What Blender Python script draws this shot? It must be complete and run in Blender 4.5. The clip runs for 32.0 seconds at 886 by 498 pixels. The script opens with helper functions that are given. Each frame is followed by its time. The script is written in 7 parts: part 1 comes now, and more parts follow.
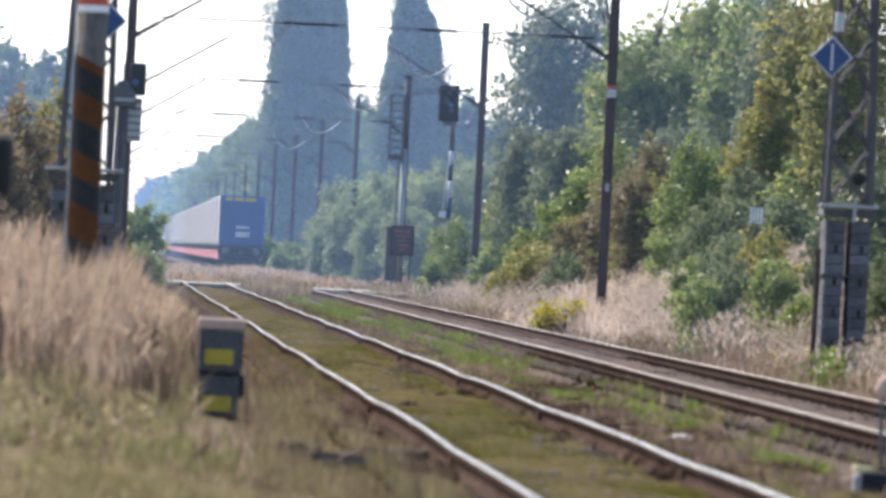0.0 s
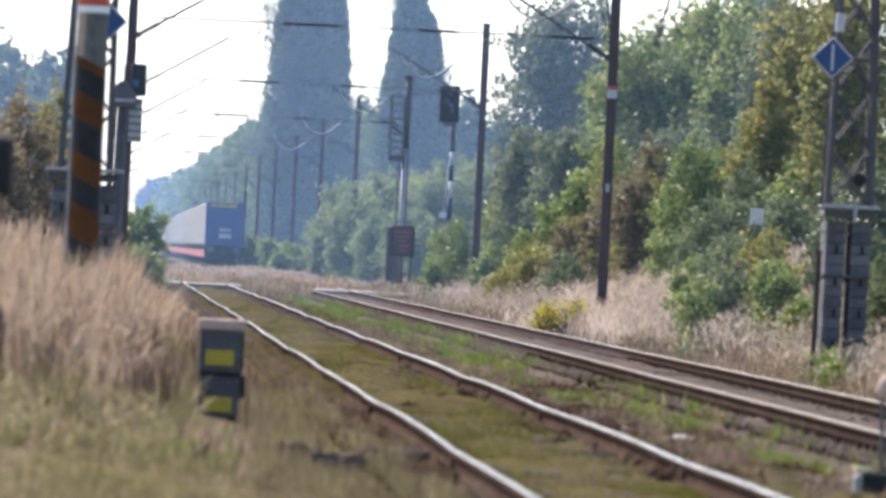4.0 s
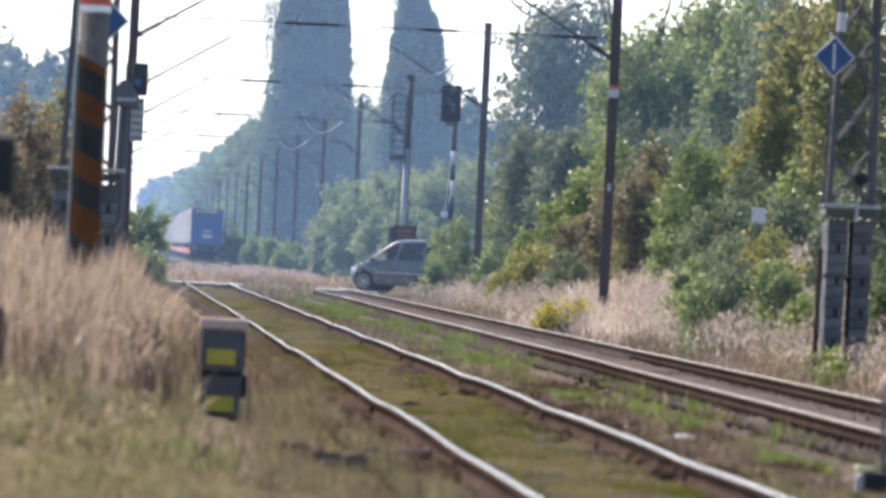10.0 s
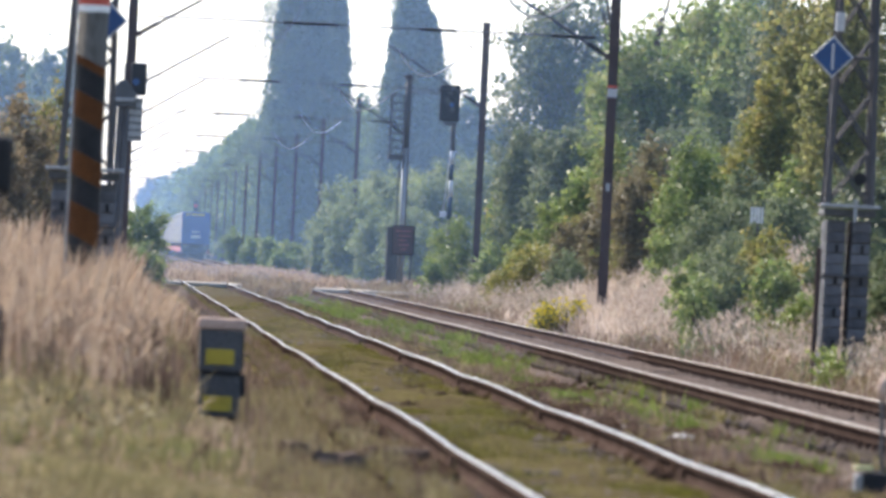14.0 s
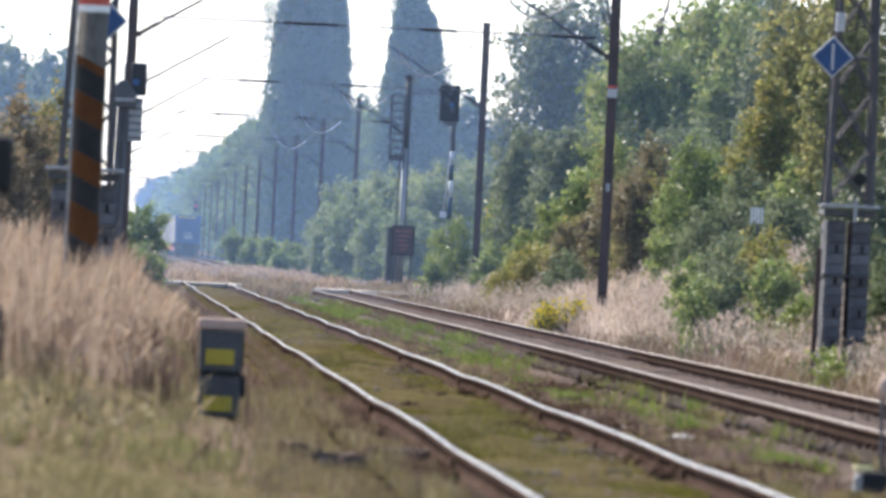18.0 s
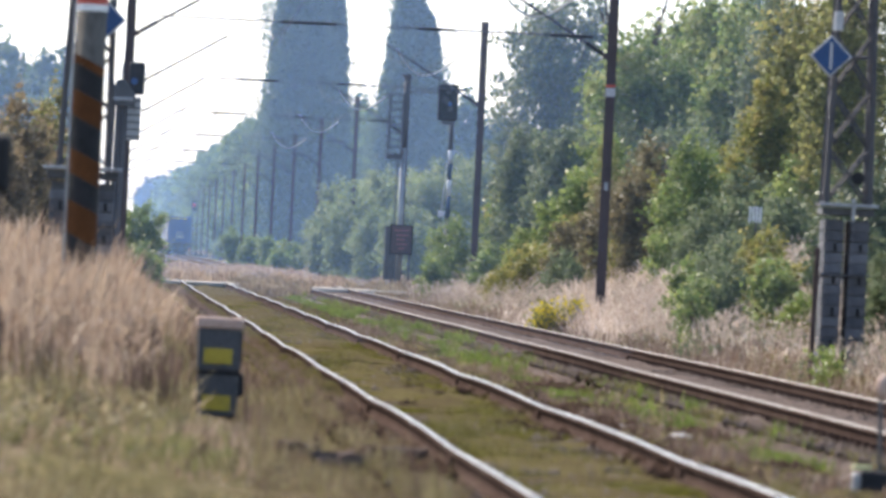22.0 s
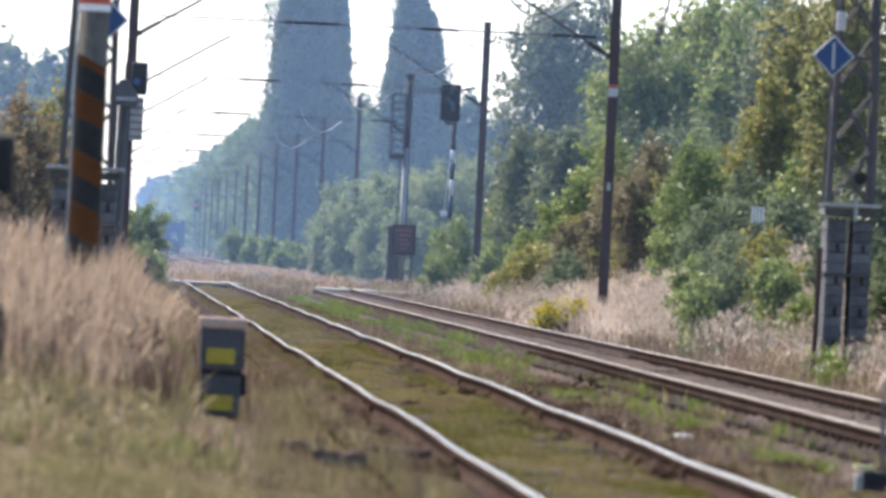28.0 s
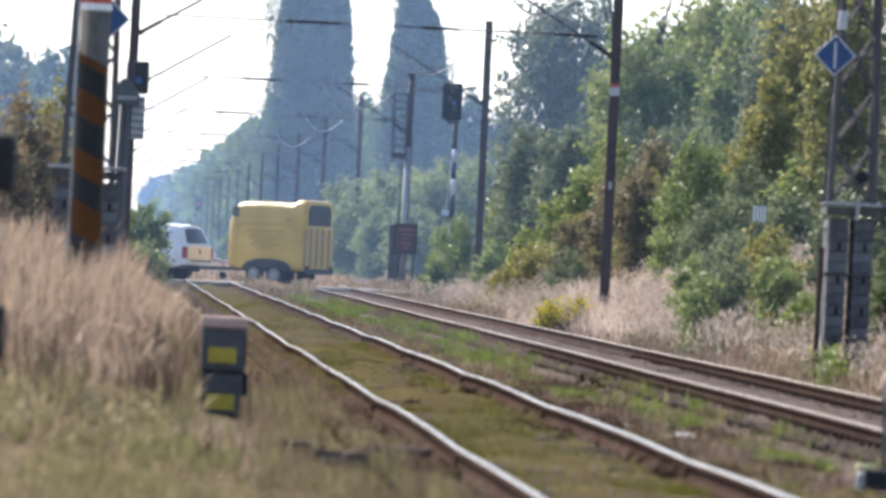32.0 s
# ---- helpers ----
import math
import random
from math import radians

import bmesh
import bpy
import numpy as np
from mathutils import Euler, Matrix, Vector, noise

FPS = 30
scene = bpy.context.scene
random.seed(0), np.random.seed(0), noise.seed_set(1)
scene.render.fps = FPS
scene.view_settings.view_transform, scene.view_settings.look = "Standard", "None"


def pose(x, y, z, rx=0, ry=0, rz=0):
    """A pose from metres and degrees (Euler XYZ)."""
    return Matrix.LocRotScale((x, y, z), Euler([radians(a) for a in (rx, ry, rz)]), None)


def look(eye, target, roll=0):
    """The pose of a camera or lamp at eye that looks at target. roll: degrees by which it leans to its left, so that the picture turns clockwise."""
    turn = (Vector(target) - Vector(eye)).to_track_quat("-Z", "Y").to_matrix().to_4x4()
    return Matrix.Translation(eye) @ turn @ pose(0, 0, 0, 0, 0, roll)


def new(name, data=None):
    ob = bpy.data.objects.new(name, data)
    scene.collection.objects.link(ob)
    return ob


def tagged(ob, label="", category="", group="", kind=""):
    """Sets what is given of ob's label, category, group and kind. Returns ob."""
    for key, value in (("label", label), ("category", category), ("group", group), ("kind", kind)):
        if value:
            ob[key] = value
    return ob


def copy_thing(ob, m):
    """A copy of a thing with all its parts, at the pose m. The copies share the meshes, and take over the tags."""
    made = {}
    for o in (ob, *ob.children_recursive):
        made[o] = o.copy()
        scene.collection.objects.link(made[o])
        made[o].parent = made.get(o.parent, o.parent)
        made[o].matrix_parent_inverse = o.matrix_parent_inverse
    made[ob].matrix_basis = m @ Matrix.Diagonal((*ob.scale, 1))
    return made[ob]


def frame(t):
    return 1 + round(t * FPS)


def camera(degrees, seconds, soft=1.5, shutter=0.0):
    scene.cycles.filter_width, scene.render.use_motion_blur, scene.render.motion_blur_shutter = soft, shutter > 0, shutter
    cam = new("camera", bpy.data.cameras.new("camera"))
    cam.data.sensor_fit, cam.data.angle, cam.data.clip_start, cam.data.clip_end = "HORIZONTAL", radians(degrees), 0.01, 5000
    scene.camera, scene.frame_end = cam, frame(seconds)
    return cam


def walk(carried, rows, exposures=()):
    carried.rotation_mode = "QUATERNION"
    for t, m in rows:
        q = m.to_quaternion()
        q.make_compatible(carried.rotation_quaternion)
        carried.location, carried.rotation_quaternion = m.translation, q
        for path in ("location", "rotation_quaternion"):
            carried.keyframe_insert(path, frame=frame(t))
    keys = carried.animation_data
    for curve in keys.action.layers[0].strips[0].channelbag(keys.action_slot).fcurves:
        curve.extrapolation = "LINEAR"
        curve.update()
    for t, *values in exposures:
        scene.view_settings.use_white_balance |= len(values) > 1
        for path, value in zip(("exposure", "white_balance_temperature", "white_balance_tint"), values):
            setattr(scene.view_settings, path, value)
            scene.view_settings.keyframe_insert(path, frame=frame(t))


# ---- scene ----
# The world: x across the line, y along it, z up from the rail heads.
EXPOSURE = 1.3
EYE = (0.0, 0.0, 1.257)
cam = camera(6.38, 32.0, soft=3.3)
cam.data.dof.use_dof, cam.data.dof.focus_distance, cam.data.dof.aperture_fstop = True, 262.0, 5.8
AIM = look(EYE, (41.12, 1000.0, 2.062), 2.76)


def aim(across, down):
    """The tripod head's small shake, in thousandths of a degree."""
    return AIM @ pose(0, 0, 0, down * 0.004073, across * 0.004073, 0)


walk(cam, [(t, aim(a, d)) for t, a, d in (
    (0, -1.02, 1.98), (0.5, 1.51, 3.29), (1, 0.21, 3.36), (1.5, 0.15, 2.75), (2, 0.55, 3.15), (2.5, 1.85, 3.36),
    (3, 3.30, 3.36), (3.5, 0.21, 3.36), (5.5, -0.20, 1.85), (6, 0.21, 3.36), (6.5, 0.42, 3.15), (7, 0.35, 1.85),
    (7.5, 0.49, 1.85), (8, 0.62, 2.69), (8.5, 1.85, 2.68), (9, 1.99, 1.85), (9.5, 1.92, 2.69), (10, 2.81, 1.92),
    (10.5, 3.01, 3.15), (11, 1.79, 1.91), (11.5, 1.51, 1.85), (12, 1.71, 1.85), (12.5, 1.44, 1.85), (13, 0.35, 1.77),
    (13.5, 0.28, 1.85), (14, 0.28, 1.58), (14.5, -1.23, 1.85), (16.5, 1.65, 1.77), (17, 1.17, 1.85), (17.5, 0.28, 2.75),
    (18, 0.28, 1.92), (18.5, 0.14, 1.85), (19, -1.16, 0.14), (19.5, -0.20, 1.59), (20, 0.21, 1.78), (20.5, 0.21, 1.78),
    (21, -1.30, 0.07), (21.5, -0.35, 0.55), (22, -2.81, 0.28), (22.5, -1.23, -0.21), (23, -3.15, -1.45), (23.5, 1.71, -1.03),
    (24, 0.00, 0.00), (24.5, 1.85, -1.30), (25, 0.28, -1.17), (25.5, 1.65, -1.37), (27.5, 1.65, -1.24), (28, 1.71, 0.35),
    (28.5, 1.79, -2.54), (29, 3.30, -1.52), (29.5, 2.89, -2.61), (30, 1.30, -1.45), (30.5, 1.58, -1.58), (31, 1.44, -4.46),
    (31.5, 1.85, -1.65), (32, 4.52, -1.24),
)], exposures=[(0, EXPOSURE), (32, EXPOSURE)])

# ---- light ----
SUN_AZ, SUN_EL = -36.0, 44.0
world = bpy.data.worlds.new("sky")
scene.world = world
world.use_nodes = True
wn = world.node_tree
sky = wn.nodes.new("ShaderNodeTexSky")
sky.sky_type = "NISHITA"
sky.sun_disc = False
sky.sun_elevation, sky.sun_rotation = radians(SUN_EL), radians(SUN_AZ)
sky.dust_density, sky.air_density = 1.6, 1.0
wn.links.new(sky.outputs[0], wn.nodes["Background"].inputs[0])
wn.nodes["Background"].inputs[1].default_value = 0.14
sun = new("sun", bpy.data.lights.new("sun", "SUN"))
sun.data.energy, sun.data.angle, sun.data.color = 4.3, radians(0.6), (1.0, 0.9, 0.76)
sd = Vector((math.sin(radians(SUN_AZ)) * math.cos(radians(SUN_EL)), math.cos(radians(SUN_AZ)) * math.cos(radians(SUN_EL)), math.sin(radians(SUN_EL))))
sun.matrix_world = look(sd * 50 + Vector((5, 150, 0)), (5, 150, 0))


# ---- materials ----
def ramp(nt, fac, stops):
    r = nt.nodes.new("ShaderNodeValToRGB")
    while len(r.color_ramp.elements) < len(stops):
        r.color_ramp.elements.new(0.5)
    for e, (p, c) in zip(r.color_ramp.elements, stops):
        e.position, e.color = p, (*c, 1)
    nt.links.new(fac, r.inputs[0])
    return r.outputs[0]


def noise_tex(nt, scale, detail=4.0, stretch=None):
    co = nt.nodes.new("ShaderNodeTexCoord")
    n = nt.nodes.new("ShaderNodeTexNoise")
    n.inputs["Scale"].default_value, n.inputs["Detail"].default_value = scale, detail
    if stretch:
        m = nt.nodes.new("ShaderNodeMapping")
        m.inputs["Scale"].default_value = stretch
        nt.links.new(co.outputs["Object"], m.inputs[0])
        nt.links.new(m.outputs[0], n.inputs["Vector"])
    else:
        nt.links.new(co.outputs["Object"], n.inputs["Vector"])
    return n.outputs[0]


def mixc(nt, fac, a, b, mode="MIX"):
    m = nt.nodes.new("ShaderNodeMix")
    m.data_type, m.blend_type = "RGBA", mode
    for sock, v in ((m.inputs[0], fac), (m.inputs[6], a), (m.inputs[7], b)):
        if isinstance(v, bpy.types.NodeSocket):
            nt.links.new(v, sock)
        else:
            sock.default_value = v if isinstance(v, float) else (*v, 1)
    return m.outputs[2]


def surf(name, c1, c2, scale=3.0, rough=0.8, bump=0.3, metal=0.0, fine=40.0, coat=0.0, stretch=None, piece=0.0, spec=0.5):
    """A surface with variation at two scales, a fine relief and, for pieces, a tone of their own."""
    m = bpy.data.materials.new(name)
    m.use_nodes = True
    nt = m.node_tree
    b = nt.nodes["Principled BSDF"]
    big, small = noise_tex(nt, scale, 4, stretch), noise_tex(nt, fine, 3, stretch)
    col = ramp(nt, big, [(0.35, c1), (0.65, c2)])
    col = mixc(nt, 0.35, col, ramp(nt, small, [(0.3, tuple(v * 0.55 for v in c1)), (0.7, tuple(min(1, v * 1.35) for v in c2))]))
    if piece:
        info = nt.nodes.new("ShaderNodeObjectInfo")
        col = mixc(nt, piece, col, ramp(nt, info.outputs["Random"], [(0.0, tuple(v * 0.5 for v in c1)), (1.0, tuple(min(1, v * 1.5) for v in c2))]))
    nt.links.new(col, b.inputs["Base Color"])
    rr = nt.nodes.new("ShaderNodeMapRange")
    rr.inputs[3].default_value, rr.inputs[4].default_value = max(0.03, rough - 0.12), min(1, rough + 0.12)
    nt.links.new(big, rr.inputs[0])
    nt.links.new(rr.outputs[0], b.inputs["Roughness"])
    b.inputs["Metallic"].default_value = metal
    b.inputs["Coat Weight"].default_value = coat
    b.inputs["Specular IOR Level"].default_value = spec
    if bump:
        bp = nt.nodes.new("ShaderNodeBump")
        bp.inputs["Strength"].default_value, bp.inputs["Distance"].default_value = bump, 0.02
        nt.links.new(small, bp.inputs["Height"])
        nt.links.new(bp.outputs[0], b.inputs["Normal"])
    return m


def leaf(name, stops, through_light=0.35, rough=0.5, patch=0.12, single=0.7, gain=1.3):
    """Leaves and blades: each its own tone, patches of tone over the plant, light through them."""
    m = bpy.data.materials.new(name)
    m.use_nodes = True
    nt = m.node_tree
    b = nt.nodes["Principled BSDF"]
    g = nt.nodes.new("ShaderNodeNewGeometry")
    add = nt.nodes.new("ShaderNodeMath")
    add.operation = "MULTIPLY_ADD"
    nt.links.new(noise_tex(nt, patch * 10, 3), add.inputs[0])
    add.inputs[1].default_value = gain
    mul = nt.nodes.new("ShaderNodeMath")
    mul.operation = "MULTIPLY_ADD"
    nt.links.new(g.outputs["Random Per Island"], mul.inputs[0])
    mul.inputs[1].default_value, mul.inputs[2].default_value = single, 0.5 - gain / 2 - single / 2
    nt.links.new(mul.outputs[0], add.inputs[2])
    col = ramp(nt, add.outputs[0], [(i / (len(stops) - 1), c) for i, c in enumerate(stops)])
    nt.links.new(col, b.inputs["Base Color"])
    b.inputs["Roughness"].default_value = rough
    b.inputs["Specular IOR Level"].default_value = 0.15
    t = nt.nodes.new("ShaderNodeBsdfTranslucent")
    nt.links.new(col, t.inputs[0])
    mx = nt.nodes.new("ShaderNodeMixShader")
    mx.inputs[0].default_value = through_light
    nt.links.new(b.outputs[0], mx.inputs[1])
    nt.links.new(t.outputs[0], mx.inputs[2])
    nt.links.new(mx.outputs[0], nt.nodes["Material Output"].inputs[0])
    return m


def glass(name, tint=(0.045, 0.06, 0.068), rough=0.05):
    m = bpy.data.materials.new(name)
    m.use_nodes = True
    b = m.node_tree.nodes["Principled BSDF"]
    b.inputs["Base Color"].default_value = (*tint, 1)
    b.inputs["Roughness"].default_value = rough
    b.inputs["IOR"].default_value = 1.5
    b.inputs["Specular IOR Level"].default_value = 0.5
    return m


def glow(name, c, s):
    m = bpy.data.materials.new(name)
    m.use_nodes = True
    b = m.node_tree.nodes["Principled BSDF"]
    b.inputs["Base Color"].default_value = (*c, 1)
    b.inputs["Emission Color"].default_value = (*c, 1)
    b.inputs["Emission Strength"].default_value = s
    return m


M_SOIL = surf("soil", (0.056, 0.043, 0.031), (0.11, 0.088, 0.056), 0.7, 0.95, 0.6, fine=9, spec=0.0)
M_BALLAST = surf("ballast", (0.06, 0.047, 0.043), (0.112, 0.09, 0.083), 1.3, 0.9, 1.0, fine=22, spec=0.0)
M_MOSSY = surf("mossy_ballast", (0.042, 0.031, 0.022), (0.08, 0.068, 0.032), 0.9, 0.95, 0.8, fine=14, spec=0.0)
M_STONE = surf("stone", (0.055, 0.044, 0.041), (0.15, 0.125, 0.115), 2.0, 0.9, 0.5, fine=30, spec=0.0)
M_CLOD = surf("earth_clod", (0.022, 0.015, 0.012), (0.05, 0.034, 0.028), 3.0, 0.95, 0.6, fine=20, spec=0.0)
M_PALESTONE = surf("pale_stone", (0.32, 0.3, 0.3), (0.45, 0.43, 0.42), 4.0, 0.85, 0.4, spec=0.05)
M_STEELTOP = surf("polished_rail", (0.3, 0.3, 0.31), (0.4, 0.4, 0.41), 1.2, 0.34, 0.02, 1.0, stretch=(1, 0.05, 1))
M_RAILDULL = surf("dull_rail_head", (0.16, 0.14, 0.13), (0.23, 0.205, 0.192), 1.2, 0.6, 0.05, 0.3, stretch=(1, 0.05, 1))
M_RUST = surf("rusty_rail", (0.034, 0.023, 0.02), (0.062, 0.044, 0.038), 1.5, 0.85, 0.3, spec=0.0)
M_SLEEPER = surf("sleeper_wood", (0.07, 0.055, 0.045), (0.13, 0.1, 0.085), 3, 0.9, 0.6, piece=0.3, spec=0.0)
M_ROTTEN = surf("rotten_wood", (0.05, 0.038, 0.034), (0.13, 0.1, 0.09), 5, 0.95, 0.8, fine=40, spec=0.0, stretch=(0.2, 1, 1))
M_CONC = surf("concrete", (0.12, 0.115, 0.11), (0.18, 0.17, 0.16), 2.0, 0.85, 0.35, fine=30, spec=0.08)
M_POSTCONC = surf("stained_concrete", (0.085, 0.078, 0.07), (0.14, 0.128, 0.115), 3.0, 0.85, 0.35, fine=25, spec=0.06, stretch=(1, 1, 0.3))
M_BLOCK = surf("concrete_block", (0.065, 0.069, 0.082), (0.14, 0.141, 0.158), 6.0, 0.9, 0.6, fine=40, piece=0.4, spec=0.08)
M_MASTBROWN = surf("rust_red_mast", (0.042, 0.031, 0.032), (0.07, 0.05, 0.05), 2.0, 0.75, 0.2, spec=0.08)
M_MASTGREY = surf("grey_mast", (0.06, 0.06, 0.07), (0.1, 0.098, 0.105), 2.0, 0.7, 0.2, 0.2, spec=0.15)
M_GALV = surf("galvanised_steel", (0.2, 0.21, 0.235), (0.3, 0.31, 0.33), 3.0, 0.5, 0.1, 0.5)
M_BLACK = surf("black_paint", (0.012, 0.013, 0.016), (0.03, 0.03, 0.034), 4.0, 0.6, 0.1, spec=0.15)
M_DARKGREY = surf("dark_grey_paint", (0.055, 0.058, 0.065), (0.09, 0.092, 0.1), 5.0, 0.6, 0.2, spec=0.15)
M_ORANGE = surf("faded_orange_paint", (0.07, 0.03, 0.014), (0.11, 0.045, 0.018), 3.0, 0.8, 0.2, spec=0.08)
M_RED = surf("faded_red_paint", (0.4, 0.06, 0.04), (0.5, 0.09, 0.06), 3.0, 0.7, 0.1)
M_WHITE = surf("white_paint", (0.7, 0.7, 0.7), (0.8, 0.8, 0.8), 3.0, 0.6, 0.1)
M_YELLOW = surf("yellow_plate", (0.32, 0.235, 0.012), (0.4, 0.3, 0.02), 5.0, 0.5, 0.1)
M_RUSTCAP = surf("rusty_cap", (0.36, 0.25, 0.21), (0.5, 0.37, 0.31), 5.0, 0.7, 0.3, spec=0.08)
M_BLUE = surf("sign_blue", (0.002, 0.036, 0.13), (0.004, 0.052, 0.17), 4.0, 0.5, 0.05)
M_SIGNEDGE = surf("sign_edge", (0.33, 0.33, 0.35), (0.45, 0.45, 0.47), 4.0, 0.5, 0.05)
M_FADEDRED = surf("faded_red_writing", (0.16, 0.05, 0.055), (0.24, 0.08, 0.085), 5.0, 0.7, 0.1)
M_SIGNRED = surf("red_brown_panel", (0.03, 0.022, 0.026), (0.075, 0.032, 0.034), 5.0, 0.6, 0.2)
M_BANDWHITE = surf("band_white", (0.42, 0.45, 0.5), (0.55, 0.57, 0.62), 3.0, 0.6, 0.1, spec=0.1)
M_BANDBLUE = surf("band_blue", (0.03, 0.055, 0.1), (0.05, 0.08, 0.13), 3.0, 0.6, 0.1, spec=0.1)
M_WIRE = surf("weathered_wire", (0.05, 0.05, 0.058), (0.085, 0.085, 0.095), 3.0, 0.7, 0.0, 0.0, spec=0.1)
M_PALEWIRE = surf("pale_cable", (0.32, 0.32, 0.31), (0.42, 0.42, 0.4), 3.0, 0.5, 0.0)
M_ASPHALT = surf("worn_asphalt", (0.1, 0.098, 0.095), (0.17, 0.165, 0.16), 0.8, 0.85, 0.4, fine=25, spec=0.1)
M_PANEL = surf("crossing_panel", (0.24, 0.22, 0.2), (0.36, 0.33, 0.3), 1.5, 0.9, 0.3, piece=0.3, spec=0.0)
M_BARK = surf("bark", (0.05, 0.04, 0.03), (0.11, 0.09, 0.07), 4.0, 0.95, 0.8, fine=15, spec=0.08)
M_TYRE = surf("tyre", (0.012, 0.012, 0.013), (0.022, 0.022, 0.023), 6.0, 0.85, 0.2)
M_RIM = surf("alloy_rim", (0.24, 0.25, 0.27), (0.34, 0.35, 0.37), 5.0, 0.45, 0.0, 0.6)
M_GREYRIM = surf("dull_rim", (0.1, 0.105, 0.115), (0.16, 0.165, 0.175), 5.0, 0.5, 0.0, 0.5)
M_GLASS = glass("car_glass")
M_TAIL = surf("red_lamp", (0.16, 0.003, 0.02), (0.22, 0.005, 0.028), 6, 0.25, 0.0)
M_HEADLAMP = surf("clear_lamp", (0.6, 0.62, 0.65), (0.75, 0.77, 0.8), 6, 0.12, 0.0)
M_PLATE = surf("plate_white", (0.3, 0.3, 0.3), (0.36, 0.36, 0.36), 6, 0.5, 0.0)
M_TRIM = surf("black_trim", (0.02, 0.02, 0.022), (0.035, 0.035, 0.037), 6, 0.65, 0.05)

L_DRY = leaf("dry_grass", [(0.15, 0.1, 0.075), (0.3, 0.21, 0.155), (0.44, 0.335, 0.255), (0.38, 0.3, 0.21)], 0.3, 0.6, 0.3, 0.5, 1.9)
L_PALE = leaf("bleached_grass", [(0.2, 0.145, 0.12), (0.38, 0.3, 0.25), (0.54, 0.45, 0.385), (0.35, 0.31, 0.21)], 0.3, 0.7, 0.08)
# whiter copy of the bank grass, with sunlight put into its colour
L_SUNLITGRASS = leaf("white_bleached_grass", [(0.32, 0.24, 0.2), (0.5, 0.41, 0.35), (0.64, 0.55, 0.48)], 0.45, 0.7, 0.1)
L_BROWN = leaf("brown_stalk", [(0.1, 0.066, 0.055), (0.19, 0.132, 0.105), (0.29, 0.21, 0.165)], 0.25, 0.7, 0.2)
L_LITTER = leaf("dead_litter", [(0.056, 0.038, 0.031), (0.12, 0.08, 0.063), (0.2, 0.14, 0.115)], 0.2, 0.8, 0.4, 0.5, 1.9)
L_RUSTWEED = leaf("rust_brown_weed", [(0.085, 0.055, 0.04), (0.15, 0.1, 0.07), (0.23, 0.16, 0.11), (0.2, 0.165, 0.09)], 0.3, 0.7, 0.15)
L_YELLOWGRASS = leaf("yellow_green_grass", [(0.09, 0.075, 0.04), (0.18, 0.155, 0.075), (0.27, 0.23, 0.115), (0.4, 0.32, 0.21)], 0.4, 0.5, 0.5, 0.4, 2.2)
L_FRESHGRASS = leaf("fresh_grass", [(0.105, 0.108, 0.045), (0.175, 0.176, 0.072), (0.28, 0.268, 0.125)], 0.45, 0.5, 0.3)
L_GREENGRASS = leaf("green_grass", [(0.075, 0.06, 0.036), (0.155, 0.135, 0.066), (0.24, 0.205, 0.11), (0.37, 0.295, 0.2)], 0.4, 0.55, 0.45, 0.45, 2.3)
L_OLIVEMOSS = leaf("olive_moss", [(0.065, 0.056, 0.016), (0.13, 0.125, 0.024), (0.21, 0.195, 0.04)], 0.25, 0.9, 0.3, 0.5, 2.0)
L_SCRUB = leaf("brown_scrub", [(0.1, 0.075, 0.055), (0.2, 0.15, 0.11), (0.3, 0.235, 0.17), (0.24, 0.22, 0.13)], 0.3, 0.7, 0.15)
L_BRIGHTWEED = leaf("leafy_weed", [(0.075, 0.105, 0.025), (0.115, 0.155, 0.035), (0.17, 0.21, 0.055)], 0.45, 0.45, 0.1)
L_MOSS = leaf("moss", [(0.068, 0.053, 0.028), (0.145, 0.13, 0.046), (0.24, 0.208, 0.074)], 0.25, 0.9, 0.3, 0.5, 2.0)
L_WEED = leaf("bright_weed", [(0.07, 0.09, 0.022), (0.112, 0.142, 0.03), (0.17, 0.192, 0.05)], 0.45, 0.5, 0.1)
L_BUSH = leaf("bush_leaf", [(0.075, 0.115, 0.036), (0.138, 0.19, 0.06), (0.215, 0.255, 0.084), (0.3, 0.285, 0.115)], 0.45, 0.45, 0.06)
L_LIME = leaf("lime_leaf", [(0.076, 0.118, 0.03), (0.128, 0.178, 0.05), (0.196, 0.238, 0.074), (0.265, 0.275, 0.1)], 0.45, 0.45, 0.06)
L_GREYGREEN = leaf("grey_green_leaf", [(0.068, 0.094, 0.048), (0.12, 0.15, 0.078), (0.2, 0.215, 0.12)], 0.42, 0.6, 0.06)
L_DARK = leaf("dark_leaf", [(0.054, 0.08, 0.04), (0.1, 0.13, 0.06), (0.18, 0.168, 0.085)], 0.3, 0.45, 0.05)
# paler, greyer green: haze beyond the crossing put into the leaf colour
L_HAZELEAF = leaf("soft_green_leaf", [(0.085, 0.118, 0.056), (0.135, 0.175, 0.08), (0.2, 0.235, 0.115), (0.25, 0.26, 0.14)], 0.48, 0.6, 0.05, 0.5)
L_OLIVE = leaf("olive_leaf", [(0.0896, 0.112, 0.028), (0.166, 0.175, 0.042), (0.256, 0.225, 0.063), (0.333, 0.25, 0.084)], 0.4, 0.5, 0.05)
L_RUSSET = leaf("russet_leaf", [(0.085, 0.078, 0.042), (0.13, 0.105, 0.055), (0.165, 0.14, 0.075), (0.125, 0.14, 0.06)], 0.4, 0.6, 0.08)
